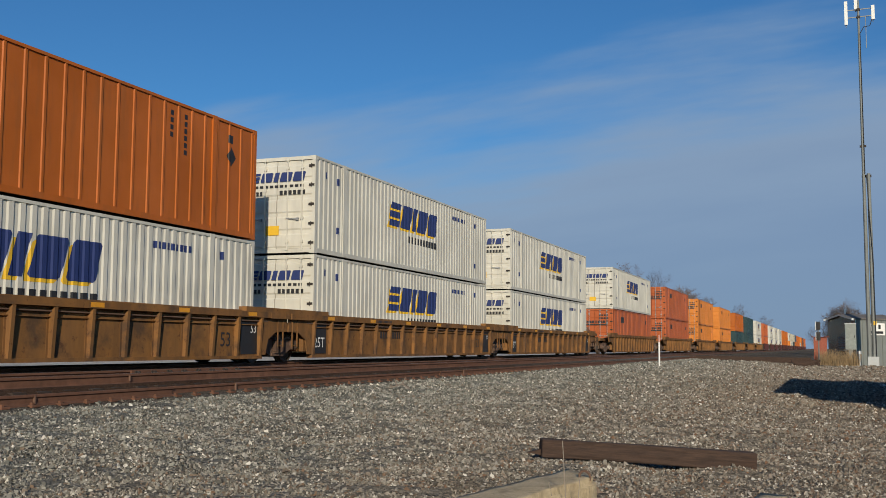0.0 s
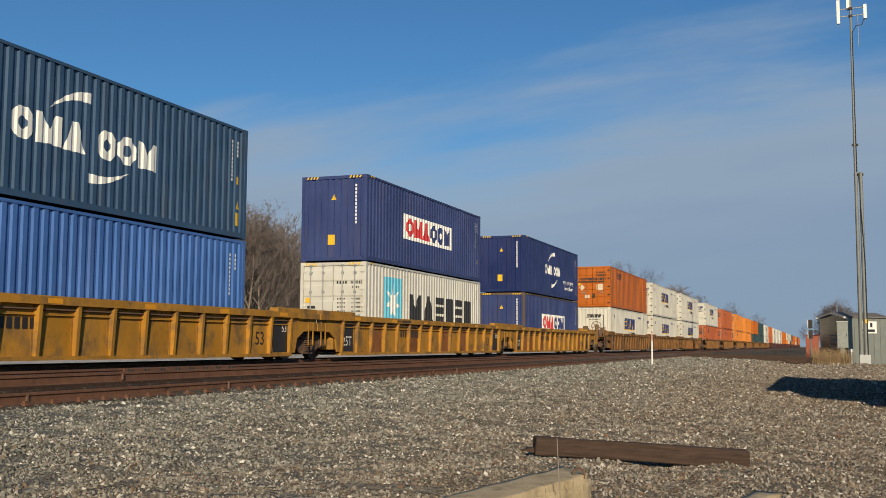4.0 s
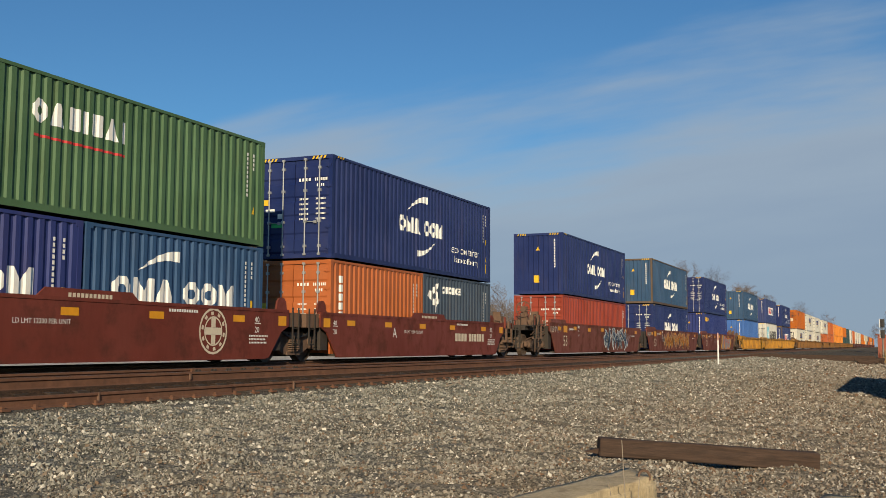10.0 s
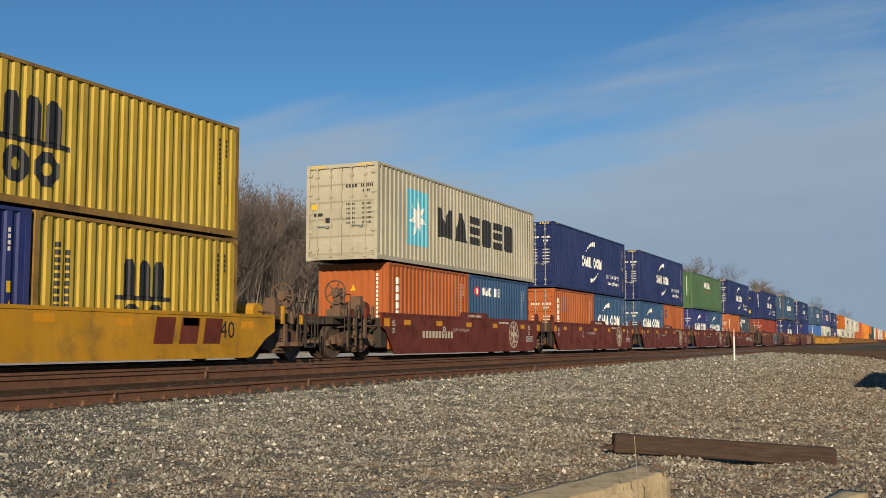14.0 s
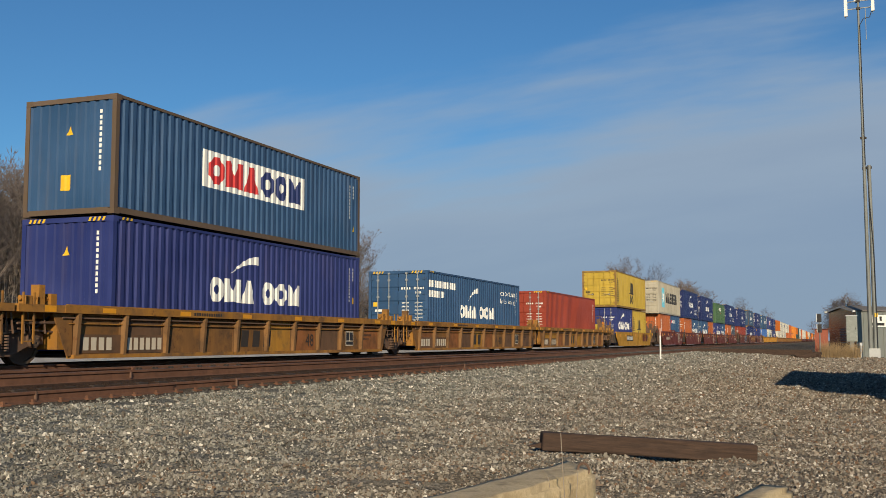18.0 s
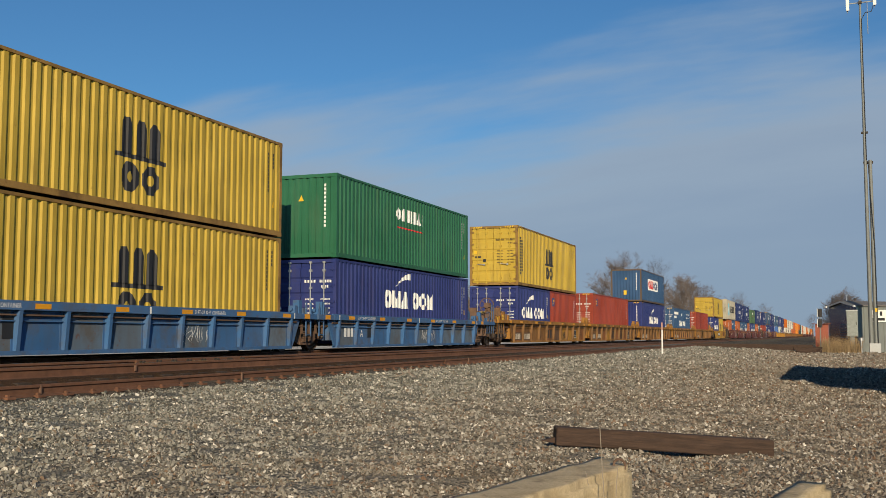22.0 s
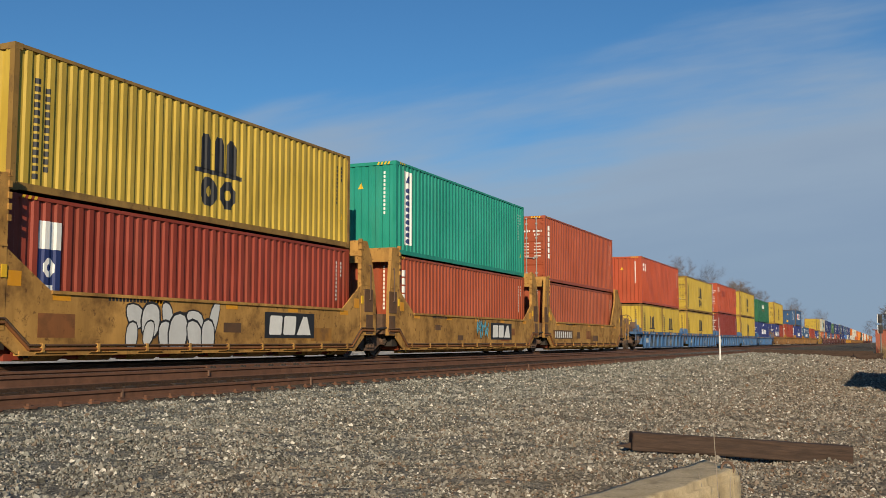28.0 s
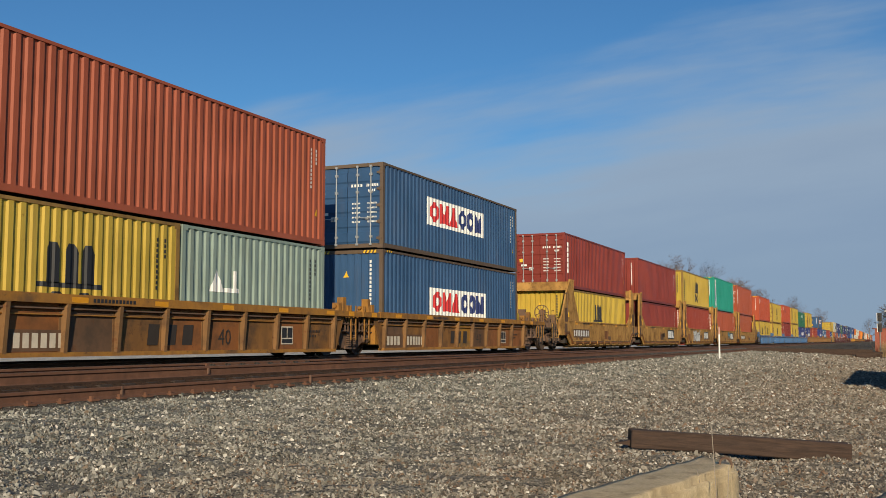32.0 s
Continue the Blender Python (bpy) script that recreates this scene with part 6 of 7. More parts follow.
LOADS = {
    # middle at the start: (floor height, lower, upper)
    54.75: (0.24, [SWIFT53], SWIFT53), 34.9: (0.24, [SWIFT53], SWIFT53),
    15.4: (0.28, [(53, 1, C_SWIFT, "f", "swift", "long white ribbed container with leaning navy blocks")], (53, 1, C_ORANGE, "d", "rivet", "long orange ribbed container with black lettering bars")),
    -8.9: (0.24, [(40, 1, C_DKBLUE, "f", "boxlow", "dull navy container with rusty posts and a logo panel")], ECO_F),
    -28.35: (0.31, [(40, 1, C_GREY2, "d", "maersk_low", "light grey container with a sky blue star panel")], (40, 1, C_DKBLUE, "f", "boxlogo", "navy blue container with a red and navy logo panel")),
    -48.2: (0.24, [(40, 1, C_LBLUE, "f", "plain", "light blue unmarked corrugated container")], (40, 1, C_STEEL, "f", "cma", "weathered steel blue container with white crescents")),
    -71.9: (0.22, [(40, 1, C_SEACO, "f", "seaco", "blue container with a row of yellow blocks")], ECO_D),
    -91.45: (0.22, [(40, 1, C_NAVY, "d", "cma_low", "navy container with doors and white crescents")], (40, 1, C_STEEL, "f", "cma", "rust-edged steel blue container with white crescents")),
    -110.95: (0.22, [(40, 0, C_RED, "d", "plain", "red corrugated container with rear doors")], ECO_F),
    -132.65: (0.20, [TRIT20, (20, 0, C_CRONOS, "f", "cronos", "short slate blue container with a white figure")], ECO_D),
    -148.2: (0.20, [CMA20, CMA20B], (40, 0, C_GREEN, "f", "capital", "green corrugated container with a row of white blocks")),
    -163.7: (0.20, [CMA20B, (20, 0, C_CORAL, "f", "fesco", "short coral container with a small navy logo")], ECO_D),
    -179.3: (0.20, [TRIT20, CMA20B], ECO_D),
    -194.9: (0.24, [(20, 0, C_CORAL, "f", "vert", "short coral-orange container with vertical white marks"), (20, 0, C_BLUE, "f", "cnc", "short blue container with a red diamond")], (45, 1, C_GREY, "d", "maersk", "warm grey container with a sky blue star panel and black blocks")),
    -214.72: (0.22, [CMA20, MSC20], MSC40),
    -234.0: (0.235, [(40, 1, C_RED, "d", "plain", "single red corrugated container standing in the well")], None),
    -251.15: (0.235, [(40, 1, C_BLUE, "d", "env", "single blue container with white lettering standing in the well")], None),
    -269.35: (0.235, [(40, 1, C_NAVY2, "f", "cma_low", "faded navy container with white crescents")], (40, 0, C_BLUE, "f", "boxlogo", "blue container with rusty posts and a red and navy panel")),
    -287.5: (0.235, [(40, 1, C_RED, "d", "fesco", "single red container with a small navy logo")], None),
    -304.3: (0.235, [CMA20, (20, 0, C_RED, "f", "fesco", "short red container with a small navy logo")], MSC40_T),
    -323.83: (0.18, [(40, 0, C_NAVY2, "d", "cma_low", "faded navy container with white crescents")], (40, 0, C_GREEN2, "f", "capital", "deep green container with a row of white blocks")),
    -339.4: (0.18, [MSC40F_T], MSC40F),
    -354.92: (0.13, [(40, 1, C_MAROON, "d", "vert", "maroon container with vertical white marks")], (40, 0, C_CAI, "d", "patched", "bright red-orange container with darker paint patches")),
    -370.22: (0.18, [MSC40F], MSC40),
    -385.78: (0.18, [MSC20, MSC20], (40, 1, C_CAI, "f", "cai", "red-orange container with white blocks")),
    -405.35: (0.18, [(40, 1, C_BROWNRED, "f", "plain", "plain brown-red corrugated steel container")], (40, 1, C_BRICK, "d", "vert", "brick red container with vertical white marks")),
    -420.45: (0.18, [(40, 1, C_BRICK, "f", "vert", "brick red container with vertical white marks")], (40, 1, C_TEAL, "f", "banner", "teal green container with an upright white banner")),
    -435.62: (0.10, [(40, 1, C_RED, "f", "cr", "red container with a small navy panel")], MSC40F),
    -450.62: (0.22, [(40, 0, C_MAROON, "f", "plain", "plain maroon corrugated steel container")], (40, 0, C_MAROON, "f", "plain", "dark red corrugated container with white stencils")),
    -466.2: (0.26, [MSC40F], (40, 0, C_MAROON, "d", "vert", "dark red container with doors and vertical white marks")),
    -485.25: (0.24, [(40, 1, C_BLUE, "f", "boxlow", "blue container with rusty posts and a red and navy logo panel")], (40, 0, C_BLUE, "d", "boxlogo", "blue container with doors, rusty posts and a logo panel")),
    -500.92: (0.30, [MSC20, (20, 0, C_SAGE, "f", "arrow", "short sage grey container with a thin white mark")], (40, 1, C_BROWNRED, "f", "plain", "plain brown-red corrugated steel container")),
}
CARS = [
    # style, well length, middles of the units from front to rear
    ("ttx53", 16.7, [54.75, 34.9, 15.4]), ("ttx53y", 16.7, [-8.9, -28.35, -48.2]), ("brown53", 16.7, [-71.9, -91.45, -110.95]),
    ("red40", 12.9, [-132.65, -148.2, -163.7, -179.3, -194.9]), ("chrome48", 13.6, [-214.72]),
    ("ttx48", 14.9, [-234.0, -251.15, -269.35, -287.5, -304.3]), ("blue40", 12.8, [-323.83, -339.4, -354.92, -370.22, -385.78]),
    ("high40", 12.4, [-405.35, -420.45, -435.62, -450.62, -466.2]), ("ttx40", 12.8, [-485.25, -500.92]),
]


def build_train():
    for style, Lw, mids in CARS:
        for i, m in enumerate(mids):
            first, last = i == 0, i == len(mids) - 1
            gf = 2.55 if first else (mids[i - 1] - m - Lw) / 2 - 0.05
            gr = 2.55 if last else (m - mids[i + 1] - Lw) / 2 - 0.05
            well_car(style, m, Lw, gf, gr, "AEDCB"[i] if style in ("red40", "blue40") else "ABCDE"[i], Lw / 2 + 1.35 if first else 0, Lw / 2 + 1.35 if last else (m - mids[i + 1]) / 2, True, i + 3)
            stack(m, *LOADS[m])
    # the long head of the train, far down the line
    O, R, D, Wt, Lo = C_ORANGE, C_REDORANGE, C_DKGREEN, C_SWIFT, C_LORANGE
    pairs = [(R, Wt), (R, R), (Lo, Lo), (Lo, Lo), (D, O), (D, D), (Wt, Wt), (R, R), (Wt, Wt), (Wt, Wt), (Wt, Wt), (O, O), (O, O), (Lo, Wt), (Wt, C_GREY), (D, C_GREY), (O, C_CRONOS), (R, O), (O, O), (Wt, Lo), (O, O), (D, D), (O, R), (O, O)]
    m = 79.3
    for a, b in pairs:
        well_car("ttx53" if m < 250 else "brown53", m, 16.7, 2.7, 2.7, "", 9.7, 9.7, False)
        st = {Wt: "swift"}
        container(53, 1, a, "d", st.get(a, "domestic"), m, 0.24, "distant long container with rear doors", m < 130)
        container(53, 1, b, "d", st.get(b, "domestic"), m, 3.156, "distant long container stacked on another one", m < 130)
        m += 24.6


build_train()


# ---------------------------------------------------------------- ground
def smooth(a, b, x):
    t = np.clip((x - a) / (b - a), 0, 1)
    return t * t * (3 - 2 * t)


GX = np.array([-400, -60, -36, -18.6, -17.6, -9.97, -9.86, -9.55, -8.6, -6.5, -3.0, 0.0, 6.0, 40.0, 400.0])
GZ = np.array([-0.7, -0.52, -0.42, -0.40, -0.155, -0.15, -0.24, -0.385, -0.47, -0.62, -0.82, -1.00, -1.06, -0.9, -0.9])


def ground_z(x, y):
    z = np.interp(x, GX, GZ)
    z = z + 0.12 * smooth(40, 85, y) * smooth(-9, -6, x) * (1 - smooth(150, 300, y))
    bed = (x > -17.6) & (x < -9.4)
    w = 0.05 * np.sin(x * 1.7 + 0.6 * np.sin(y * 0.9)) * np.cos(y * 1.3 + 1.1 * np.sin(x * 0.8)) + 0.03 * np.sin(x * 4.1 + y * 2.3) * np.cos(y * 3.7 - x)
    z = z - 0.028 * np.exp(-((x + 1.3) ** 2 + (y - 12.2) ** 2) / 0.9)
    return z + np.where(bed, 0.0, w * smooth(-400, -60, x))


def build_ground():
    xs = np.unique(np.concatenate([np.linspace(-2500, -100, 12), np.linspace(-100, -20, 30), np.arange(-20, -9, 0.35), np.arange(-9, 8, 0.16), np.linspace(8, 60, 25), np.linspace(60, 2500, 12)]).round(3))
    ys = np.unique(np.concatenate([np.linspace(-300, 0, 20), np.linspace(0, 4, 8), np.arange(4, 30, 0.16), np.arange(30, 90, 0.6), np.linspace(90, 300, 50), np.linspace(300, 4000, 30)]).round(3))
    X, Y = np.meshgrid(xs, ys)
    Zg = ground_z(X, Y)
    nx, ny = len(xs), len(ys)
    rg = np.random.RandomState(3)
    near = (X > -9.3) & (X < 7) & (Y < 40) & (Y > 3)
    Zg = Zg + np.where(near, rg.uniform(-0.018, 0.018, Zg.shape), 0)
    v = np.stack([X, Y, Zg], -1).reshape(-1, 3)
    i = (np.arange(ny - 1)[:, None] * nx + np.arange(nx - 1)).reshape(-1)
    f = np.stack([i, i + 1, i + nx + 1, i + nx], -1)
    me = bpy.data.meshes.new("ground")
    me.from_pydata(v.tolist(), [], f.tolist())
    me.materials.append(M_GROUND)
    me.polygons.foreach_set("use_smooth", [True] * len(me.polygons))
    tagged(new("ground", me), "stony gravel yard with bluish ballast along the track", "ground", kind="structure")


build_ground()


def build_gravel():
    """Close-packed crushed stones on the yard, coarser with distance."""
    rg = np.random.RandomState(11)
    xs, ys, ps = [], [], []
    d = 4.6
    while d < 86:
        pitch = 0.0185 + 0.00105 * d
        a = np.arange(radians(-6), radians(50), pitch / d)
        a = a + rg.uniform(-0.5, 0.5, len(a)) * pitch / d
        dd = d + rg.uniform(-0.6, 0.6, len(a)) * pitch
        x, y = -dd * np.sin(a), dd * np.cos(a)
        keep = (x > -9.62) & (x < 5.5)
        xs.append(x[keep])
        ys.append(y[keep])
        ps.append(np.full(keep.sum(), pitch))
        d += pitch
    x, y, pitch = np.concatenate(xs), np.concatenate(ys), np.concatenate(ps)
    n = len(x)
    r = pitch * rg.gamma(6, 0.063, n).clip(0.15, 0.9)
    z = ground_z(x, y) + r * rg.uniform(-0.6, 0.9, n)
    base = np.array([(-0.9, -0.8, -0.6), (0.9, -0.8, -0.6), (0.9, 0.8, -0.6), (-0.9, 0.8, -0.6), (-0.55, -0.1, 0.75), (0.55, 0.1, 0.75)], float)
    faces = np.array([(0, 1, 5), (0, 5, 4), (2, 3, 4), (2, 4, 5), (1, 2, 5), (3, 0, 4)])
    P = base[None] * rg.uniform(0.55, 1.3, (n, 6, 3)) * np.array([1.15, 1.0, 1.0]) + rg.uniform(-0.35, 0.35, (n, 6, 3))
    t = rg.uniform(0, 6.283, n)
    c, s = np.cos(t)[:, None], np.sin(t)[:, None]
    tl = rg.uniform(-0.5, 0.5, n)[:, None]
    Px, Py, Pz = P[..., 0] * c - P[..., 1] * s, P[..., 0] * s + P[..., 1] * c, P[..., 2]
    Pz = Pz + Px * tl
    V = np.stack([x[:, None] + Px * r[:, None], y[:, None] + Py * r[:, None], z[:, None] + Pz * r[:, None]], -1).reshape(-1, 3)
    F = (faces[None] + 6 * np.arange(n)[:, None, None]).reshape(-1, 3)
    me = bpy.data.meshes.new("gravel")
    me.vertices.add(len(V))
    me.vertices.foreach_set("co", V.ravel())
    me.loops.add(F.size)
    me.loops.foreach_set("vertex_index", F.ravel())
    me.polygons.add(len(F))
    me.polygons.foreach_set("loop_start", np.arange(0, F.size, 3))
    me.polygons.foreach_set("use_smooth", np.zeros(len(F), bool))
    me.update()
    me.validate()
    me.materials.append(M_STONE)
    tagged(new("gravel", me), "loose crushed stones in grey and tan", "gravel", kind="stuff")


build_gravel()


# ---------------------------------------------------------------- tracks
M_CLIP = plain("light_rust_clip", (0.16, 0.09, 0.06), 0.8)


def rail_shape(y0, y1, h=0.17):
    prof = [(-0.07, 0), (0.07, 0), (0.07, 0.012), (0.012, 0.035), (0.012, h - 0.045), (0.037, h - 0.035), (0.037, h - 0.004), (0.03, h), (-0.03, h), (-0.037, h - 0.004), (-0.037, h - 0.035), (-0.012, h - 0.045), (-0.012, 0.035), (-0.07, 0.012)]
    v = [(x, y, z) for y in (y0, y1) for x, z in prof]
    n = len(prof)
    s = Shape()
    s.add(v, [(i, (i + 1) % n, n + (i + 1) % n, n + i) for i in range(n)] + [tuple(range(n))[::-1], tuple(range(n, 2 * n))])
    return s


def track(cx, name, label, y0=-60, y1=1500, bars_at=()):
    ob = thing(name, label, "railway track", pose(cx, 0, 0), kind="structure")
    for k in (-1, 1):
        part("rail", rail_shape(y0, y1), M_RAIL, ob, at=pose(k * 0.755, 0, -0.17))
        part("rail_head", Shape().box(-0.027, 0.027, y0, y1, 0.0, 0.002), M_RAILTOP, ob, at=pose(k * 0.755, 0, 0.001))
    tie = shared(("tie", name), lambda: Shape().box(-1.3, 1.3, -0.115, 0.115, -0.18, 0), M_TIE)
    plate = shared(("tie_plate", name), lambda: Shape().box(-0.13, 0.13, -0.09, 0.09, 0, 0.012).rod((0.09, 0.05, 0), (0.09, 0.05, 0.05), 0.016, 5).rod((-0.09, -0.05, 0), (-0.09, -0.05, 0.05), 0.016, 5), M_RAIL)
    rg = random.Random(cx)
    for i in range(110):
        y = 2 + i * 0.52
        part("tie", tie, M_TIE, ob, at=pose(rg.uniform(-0.05, 0.05), y, -0.176, 0, 0, rg.uniform(-0.8, 0.8)))
    far = Shape()
    for i in range(300):
        y = 2 + (110 + i) * 0.52
        far.box(-1.3, 1.3, y - 0.115, y + 0.115, -0.36, -0.176)
    tagged(part("far_ties", far, M_TIE, ob), kind="stuff")
    for i in range(100):
        for k in (-1, 1):
            if k > 0 and cx < -12:
                part("tie_plate", plate, M_DARK, ob, at=pose(k * 0.755, 2 + i * 0.52, -0.176))
    for y in bars_at:
        b = Shape().box(0.03, 0.07, y - 1.85, y + 1.85, -0.095, -0.012)
        part("joint_bar", b, M_RAIL, ob, "bolted rail joint bar", pose(-0.755, 0, 0))
        for q in range(8):
            part("bolt", shared(("bolt", name), lambda: Shape().box(0.07, 0.095, -0.07, 0.07, -0.085, -0.02).rod((0.07, 0, -0.05), (0.14, 0, -0.05), 0.032, 6), M_RAIL), M_DARK, ob, at=pose(-0.755, y - 1.7 + q * 0.49, 0))
        part("rail_clip", Shape().box(0.035, 0.06, -0.015, 0.015, -0.12, -0.03), M_CLIP, ob, at=pose(0.755, y - 3.85, 0))
    return ob


track(TRACK_X, "main_track", "rusty steel rails with a polished head on timber ties")
track(-11.32, "near_track", "rusty empty rails on old ties in ballast", bars_at=(17.65,))
spare = thing("spare_rail", "rusty length of rail lying beside the track", "rail", pose(-9.72, 0, -0.335))
for i in range(9):
    part("rail", rail_shape(-10 + i * 11.9, 1.88 + i * 11.9, 0.15), M_RAIL, spare, at=pose(0.02 * math.sin(i * 2.1), 0, 0))


spike = shared(("spike", "spare"), lambda: Shape().box(0.05, 0.15, -0.07, 0.07, -0.01, 0.02).box(0.06, 0.10, -0.02, 0.02, 0.02, 0.05), M_RAIL)
for i in range(60):
    part("spike", spike, M_RAIL, spare, at=pose(0, 6 + i * 0.52, 0))
for y in (10.76, 15.6, 27.5):
    part("rail_clip", Shape().box(0.03, 0.06, y - 0.014, y + 0.014, 0.02, 0.15), M_CLIP, spare)


def crossing():
    """A second line that meets the track at a right angle."""
    ob = thing("crossing_track", "dark rusty rails of a line crossing the track", "railway track", pose(0, 82, -0.14), kind="structure")
    for y in (-0.75, 0.75):
        part("rail", Shape().prism([(-10.6, -0.3), (-1.4, -0.3), (-1.4, -0.07), (-10.6, 0.03)], "y", y - 0.05, y + 0.05), M_DARK, ob)
    for i in range(16):
        part("tie", Shape().box(-10.0 + i * 0.54, -9.76 + i * 0.54, -1.35, 1.35, -0.35, -0.1), M_TIE, ob)
    part("edge_timber", Shape().prism([(-10.6, -0.45), (-1.4, -0.45), (-1.4, -0.08), (-10.6, 0.02)], "y", -1.6, -1.35), M_BEAM, ob)
    heap = thing("timber_heap", "low heap of dark old timbers", "timber heap", pose(-1.75, 76.5, float(ground_z(-1.75, 76.5))))
    rg = random.Random(2)
    for i in range(7):
        part("beam", Shape().box(-0.75, 0.75, -0.1, 0.1, -0.09, 0.09), M_BEAM, heap, at=pose(rg.uniform(-0.3, 0.3), rg.uniform(-0.4, 0.4), 0.08 + 0.09 * (i % 4), rg.uniform(-6, 6), rg.uniform(-6, 6), rg.uniform(-25, 25)))


crossing()


# ---------------------------------------------------------------- yard things
def timber():
    a, b = Vector((-3.11, 11.56, -0.585)), Vector((-0.825, 12.581, -0.750))
    d = b - a
    yaw = math.degrees(math.atan2(d.y, d.x))
    ob = thing("railroad_tie", "old dark creosoted timber tie lying on the gravel", "railroad tie", Matrix.Translation(a) @ pose(0, 0, 0, 0, math.degrees(math.asin(-d.z / d.length)), yaw))
    bm = bmesh.new()
    bmesh.ops.create_cube(bm, size=1)
    for v in bm.verts:
        v.co = Vector(((v.co.x + 0.5) * d.length, (v.co.y + 0.5) * 0.22, (v.co.z - 0.5) * 0.205))
    bmesh.ops.subdivide_edges(bm, edges=bm.edges, cuts=3, use_grid_fill=True)
    rg = random.Random(4)
    for v in bm.verts:
        v.co += Vector((0, rg.uniform(-0.006, 0.006), rg.uniform(-0.005, 0.005)))
    bmesh.ops.bevel(bm, geom=[e for e in bm.edges if e.calc_face_angle(0) > 0.8], offset=0.012, segments=1, affect="EDGES")
    me = bpy.data.meshes.new("timber")
    bm.to_mesh(me)
    bm.free()
    me.materials.append(M_BEAM)
    part("timber", me, M_BEAM, ob)
    # a small dark wedge in the timber's colour juts from the left end
    part("metal_stub", Shape().prism([(-0.16, -0.17), (0.01, -0.19), (0.01, -0.12)], "y", 0.08, 0.15), M_BEAM, ob)


timber()


def concrete_block(p, q, width, height, name_label, skew=0.0):
    """A worn concrete beam whose top edge runs from p to q."""
    a, b = Vector(p), Vector(q)
    d = b - a
    ob = thing("concrete_block", name_label, "concrete block", Matrix.Translation(a) @ pose(0, 0, 0, 0, 0, math.degrees(math.atan2(d.y, d.x))))
    bm = bmesh.new()
    bmesh.ops.create_cube(bm, size=1)
    for v in bm.verts:
        v.co = Vector(((v.co.x + 0.5) * d.length, (v.co.y + 0.5) * width, (v.co.z - 0.5) * height))
    bmesh.ops.bevel(bm, geom=list(bm.edges), offset=0.03, segments=2, affect="EDGES")
    for v in bm.verts:
        v.co.x += max(0, v.co.x) / d.length * skew * v.co.y / width
    bmesh.ops.subdivide_edges(bm, edges=[e for e in bm.edges if e.calc_length() > 0.2], cuts=7, use_grid_fill=True)
    bmesh.ops.subdivide_edges(bm, edges=[e for e in bm.edges if e.calc_length() > 0.08], cuts=2, use_grid_fill=True)
    for v in bm.verts:
        w = v.co * 5
        v.co += Vector((noise.noise(w), noise.noise(w + Vector((9, 0, 0))), noise.noise(w + Vector((0, 9, 0))))) * 0.008 + Vector((noise.noise(v.co * 23), noise.noise(v.co * 21 + Vector((3, 0, 0))), noise.noise(v.co * 25 + Vector((0, 5, 0))))) * 0.003
    me = bpy.data.meshes.new("block")
    for f in bm.faces:
        f.smooth = True
    bm.to_mesh(me)
    bm.free()
    me.materials.append(M_CONC)
    part("block", me, M_CONC, ob)
    return ob


blk = concrete_block((-1.47, 3.2, -0.2), (-1.125, 5.27, -0.2), 0.32, 0.8, "weathered tan concrete block beside the gravel yard", 0.36)
hoop = Shape()
hoop.add([(2.06 + 0.007 * math.sin(b * 1.2566), 0.06 + (0.03 + 0.007 * math.cos(b * 1.2566)) * math.cos(a * 0.5236), 0.005 + (0.03 + 0.007 * math.cos(b * 1.2566)) * math.sin(a * 0.5236)) for a in range(12) for b in range(5)],
         [(a * 5 + b, a * 5 + (b + 1) % 5, (a + 1) % 12 * 5 + (b + 1) % 5, (a + 1) % 12 * 5 + b) for a in range(12) for b in range(5)])
part("lifting_ring", hoop, M_TRUCK, blk, "rusty iron ring")
concrete_block((-0.55, 4.2, -0.35), (-0.21, 6.16, -0.35), 0.20, 0.6, "second weathered concrete block, low in the gravel")

weed = thing("dry_weed", "dry leafless weed stalks beside the concrete block", "weed", pose(-1.14, 4.72, -0.95))
for dx, dy, h in ((-0.035, 0.0, 0.98), (0.03, 0.03, 0.80), (-0.11, 0.02, 0.78), (0.1, -0.02, 0.6)):
    part("stalk", Shape().path([(0, 0, 0), (dx * 0.3, dy, h * 0.5), (dx, dy * 2, h)], 0.0022, 4), M_BRUSH, weed)
twig = thing("dead_branch", "small dead branch lying on the ballast", "branch", pose(-8.66, 20.33, float(ground_z(-8.66, 20.33)) + 0.02))
for a, b in (((-0.25, 0, 0), (0.1, 0.05, 0.12)), ((0.1, 0.05, 0.12), (0.3, 0.0, 0.02)), ((0.0, 0.03, 0.08), (-0.1, 0.1, 0.22)), ((0.1, 0.05, 0.12), (0.16, 0.1, 0.26))):
    part("stick", Shape().rod(a, b, 0.018, 5, 0.008), M_BARK, twig)

post = thing("marker_post", "thin white marker post standing in gravel", "marker post", pose(-8.0, 52.0, float(ground_z(-8.0, 52.0))))
part("post", Shape().rod((0, 0, -0.3), (0, 0, 1.25), 0.042, 8), M_WHITE, post)
part("cap", Shape().rod((0, 0, 1.25), (0, 0, 1.62), 0.035, 8), M_FADED, post, "faded red top")


# ---------------------------------------------------------------- mast and sheds
M_MAST = plain("weathered_mast_steel", (0.20, 0.21, 0.20), 0.6, 0.3, 0.15)


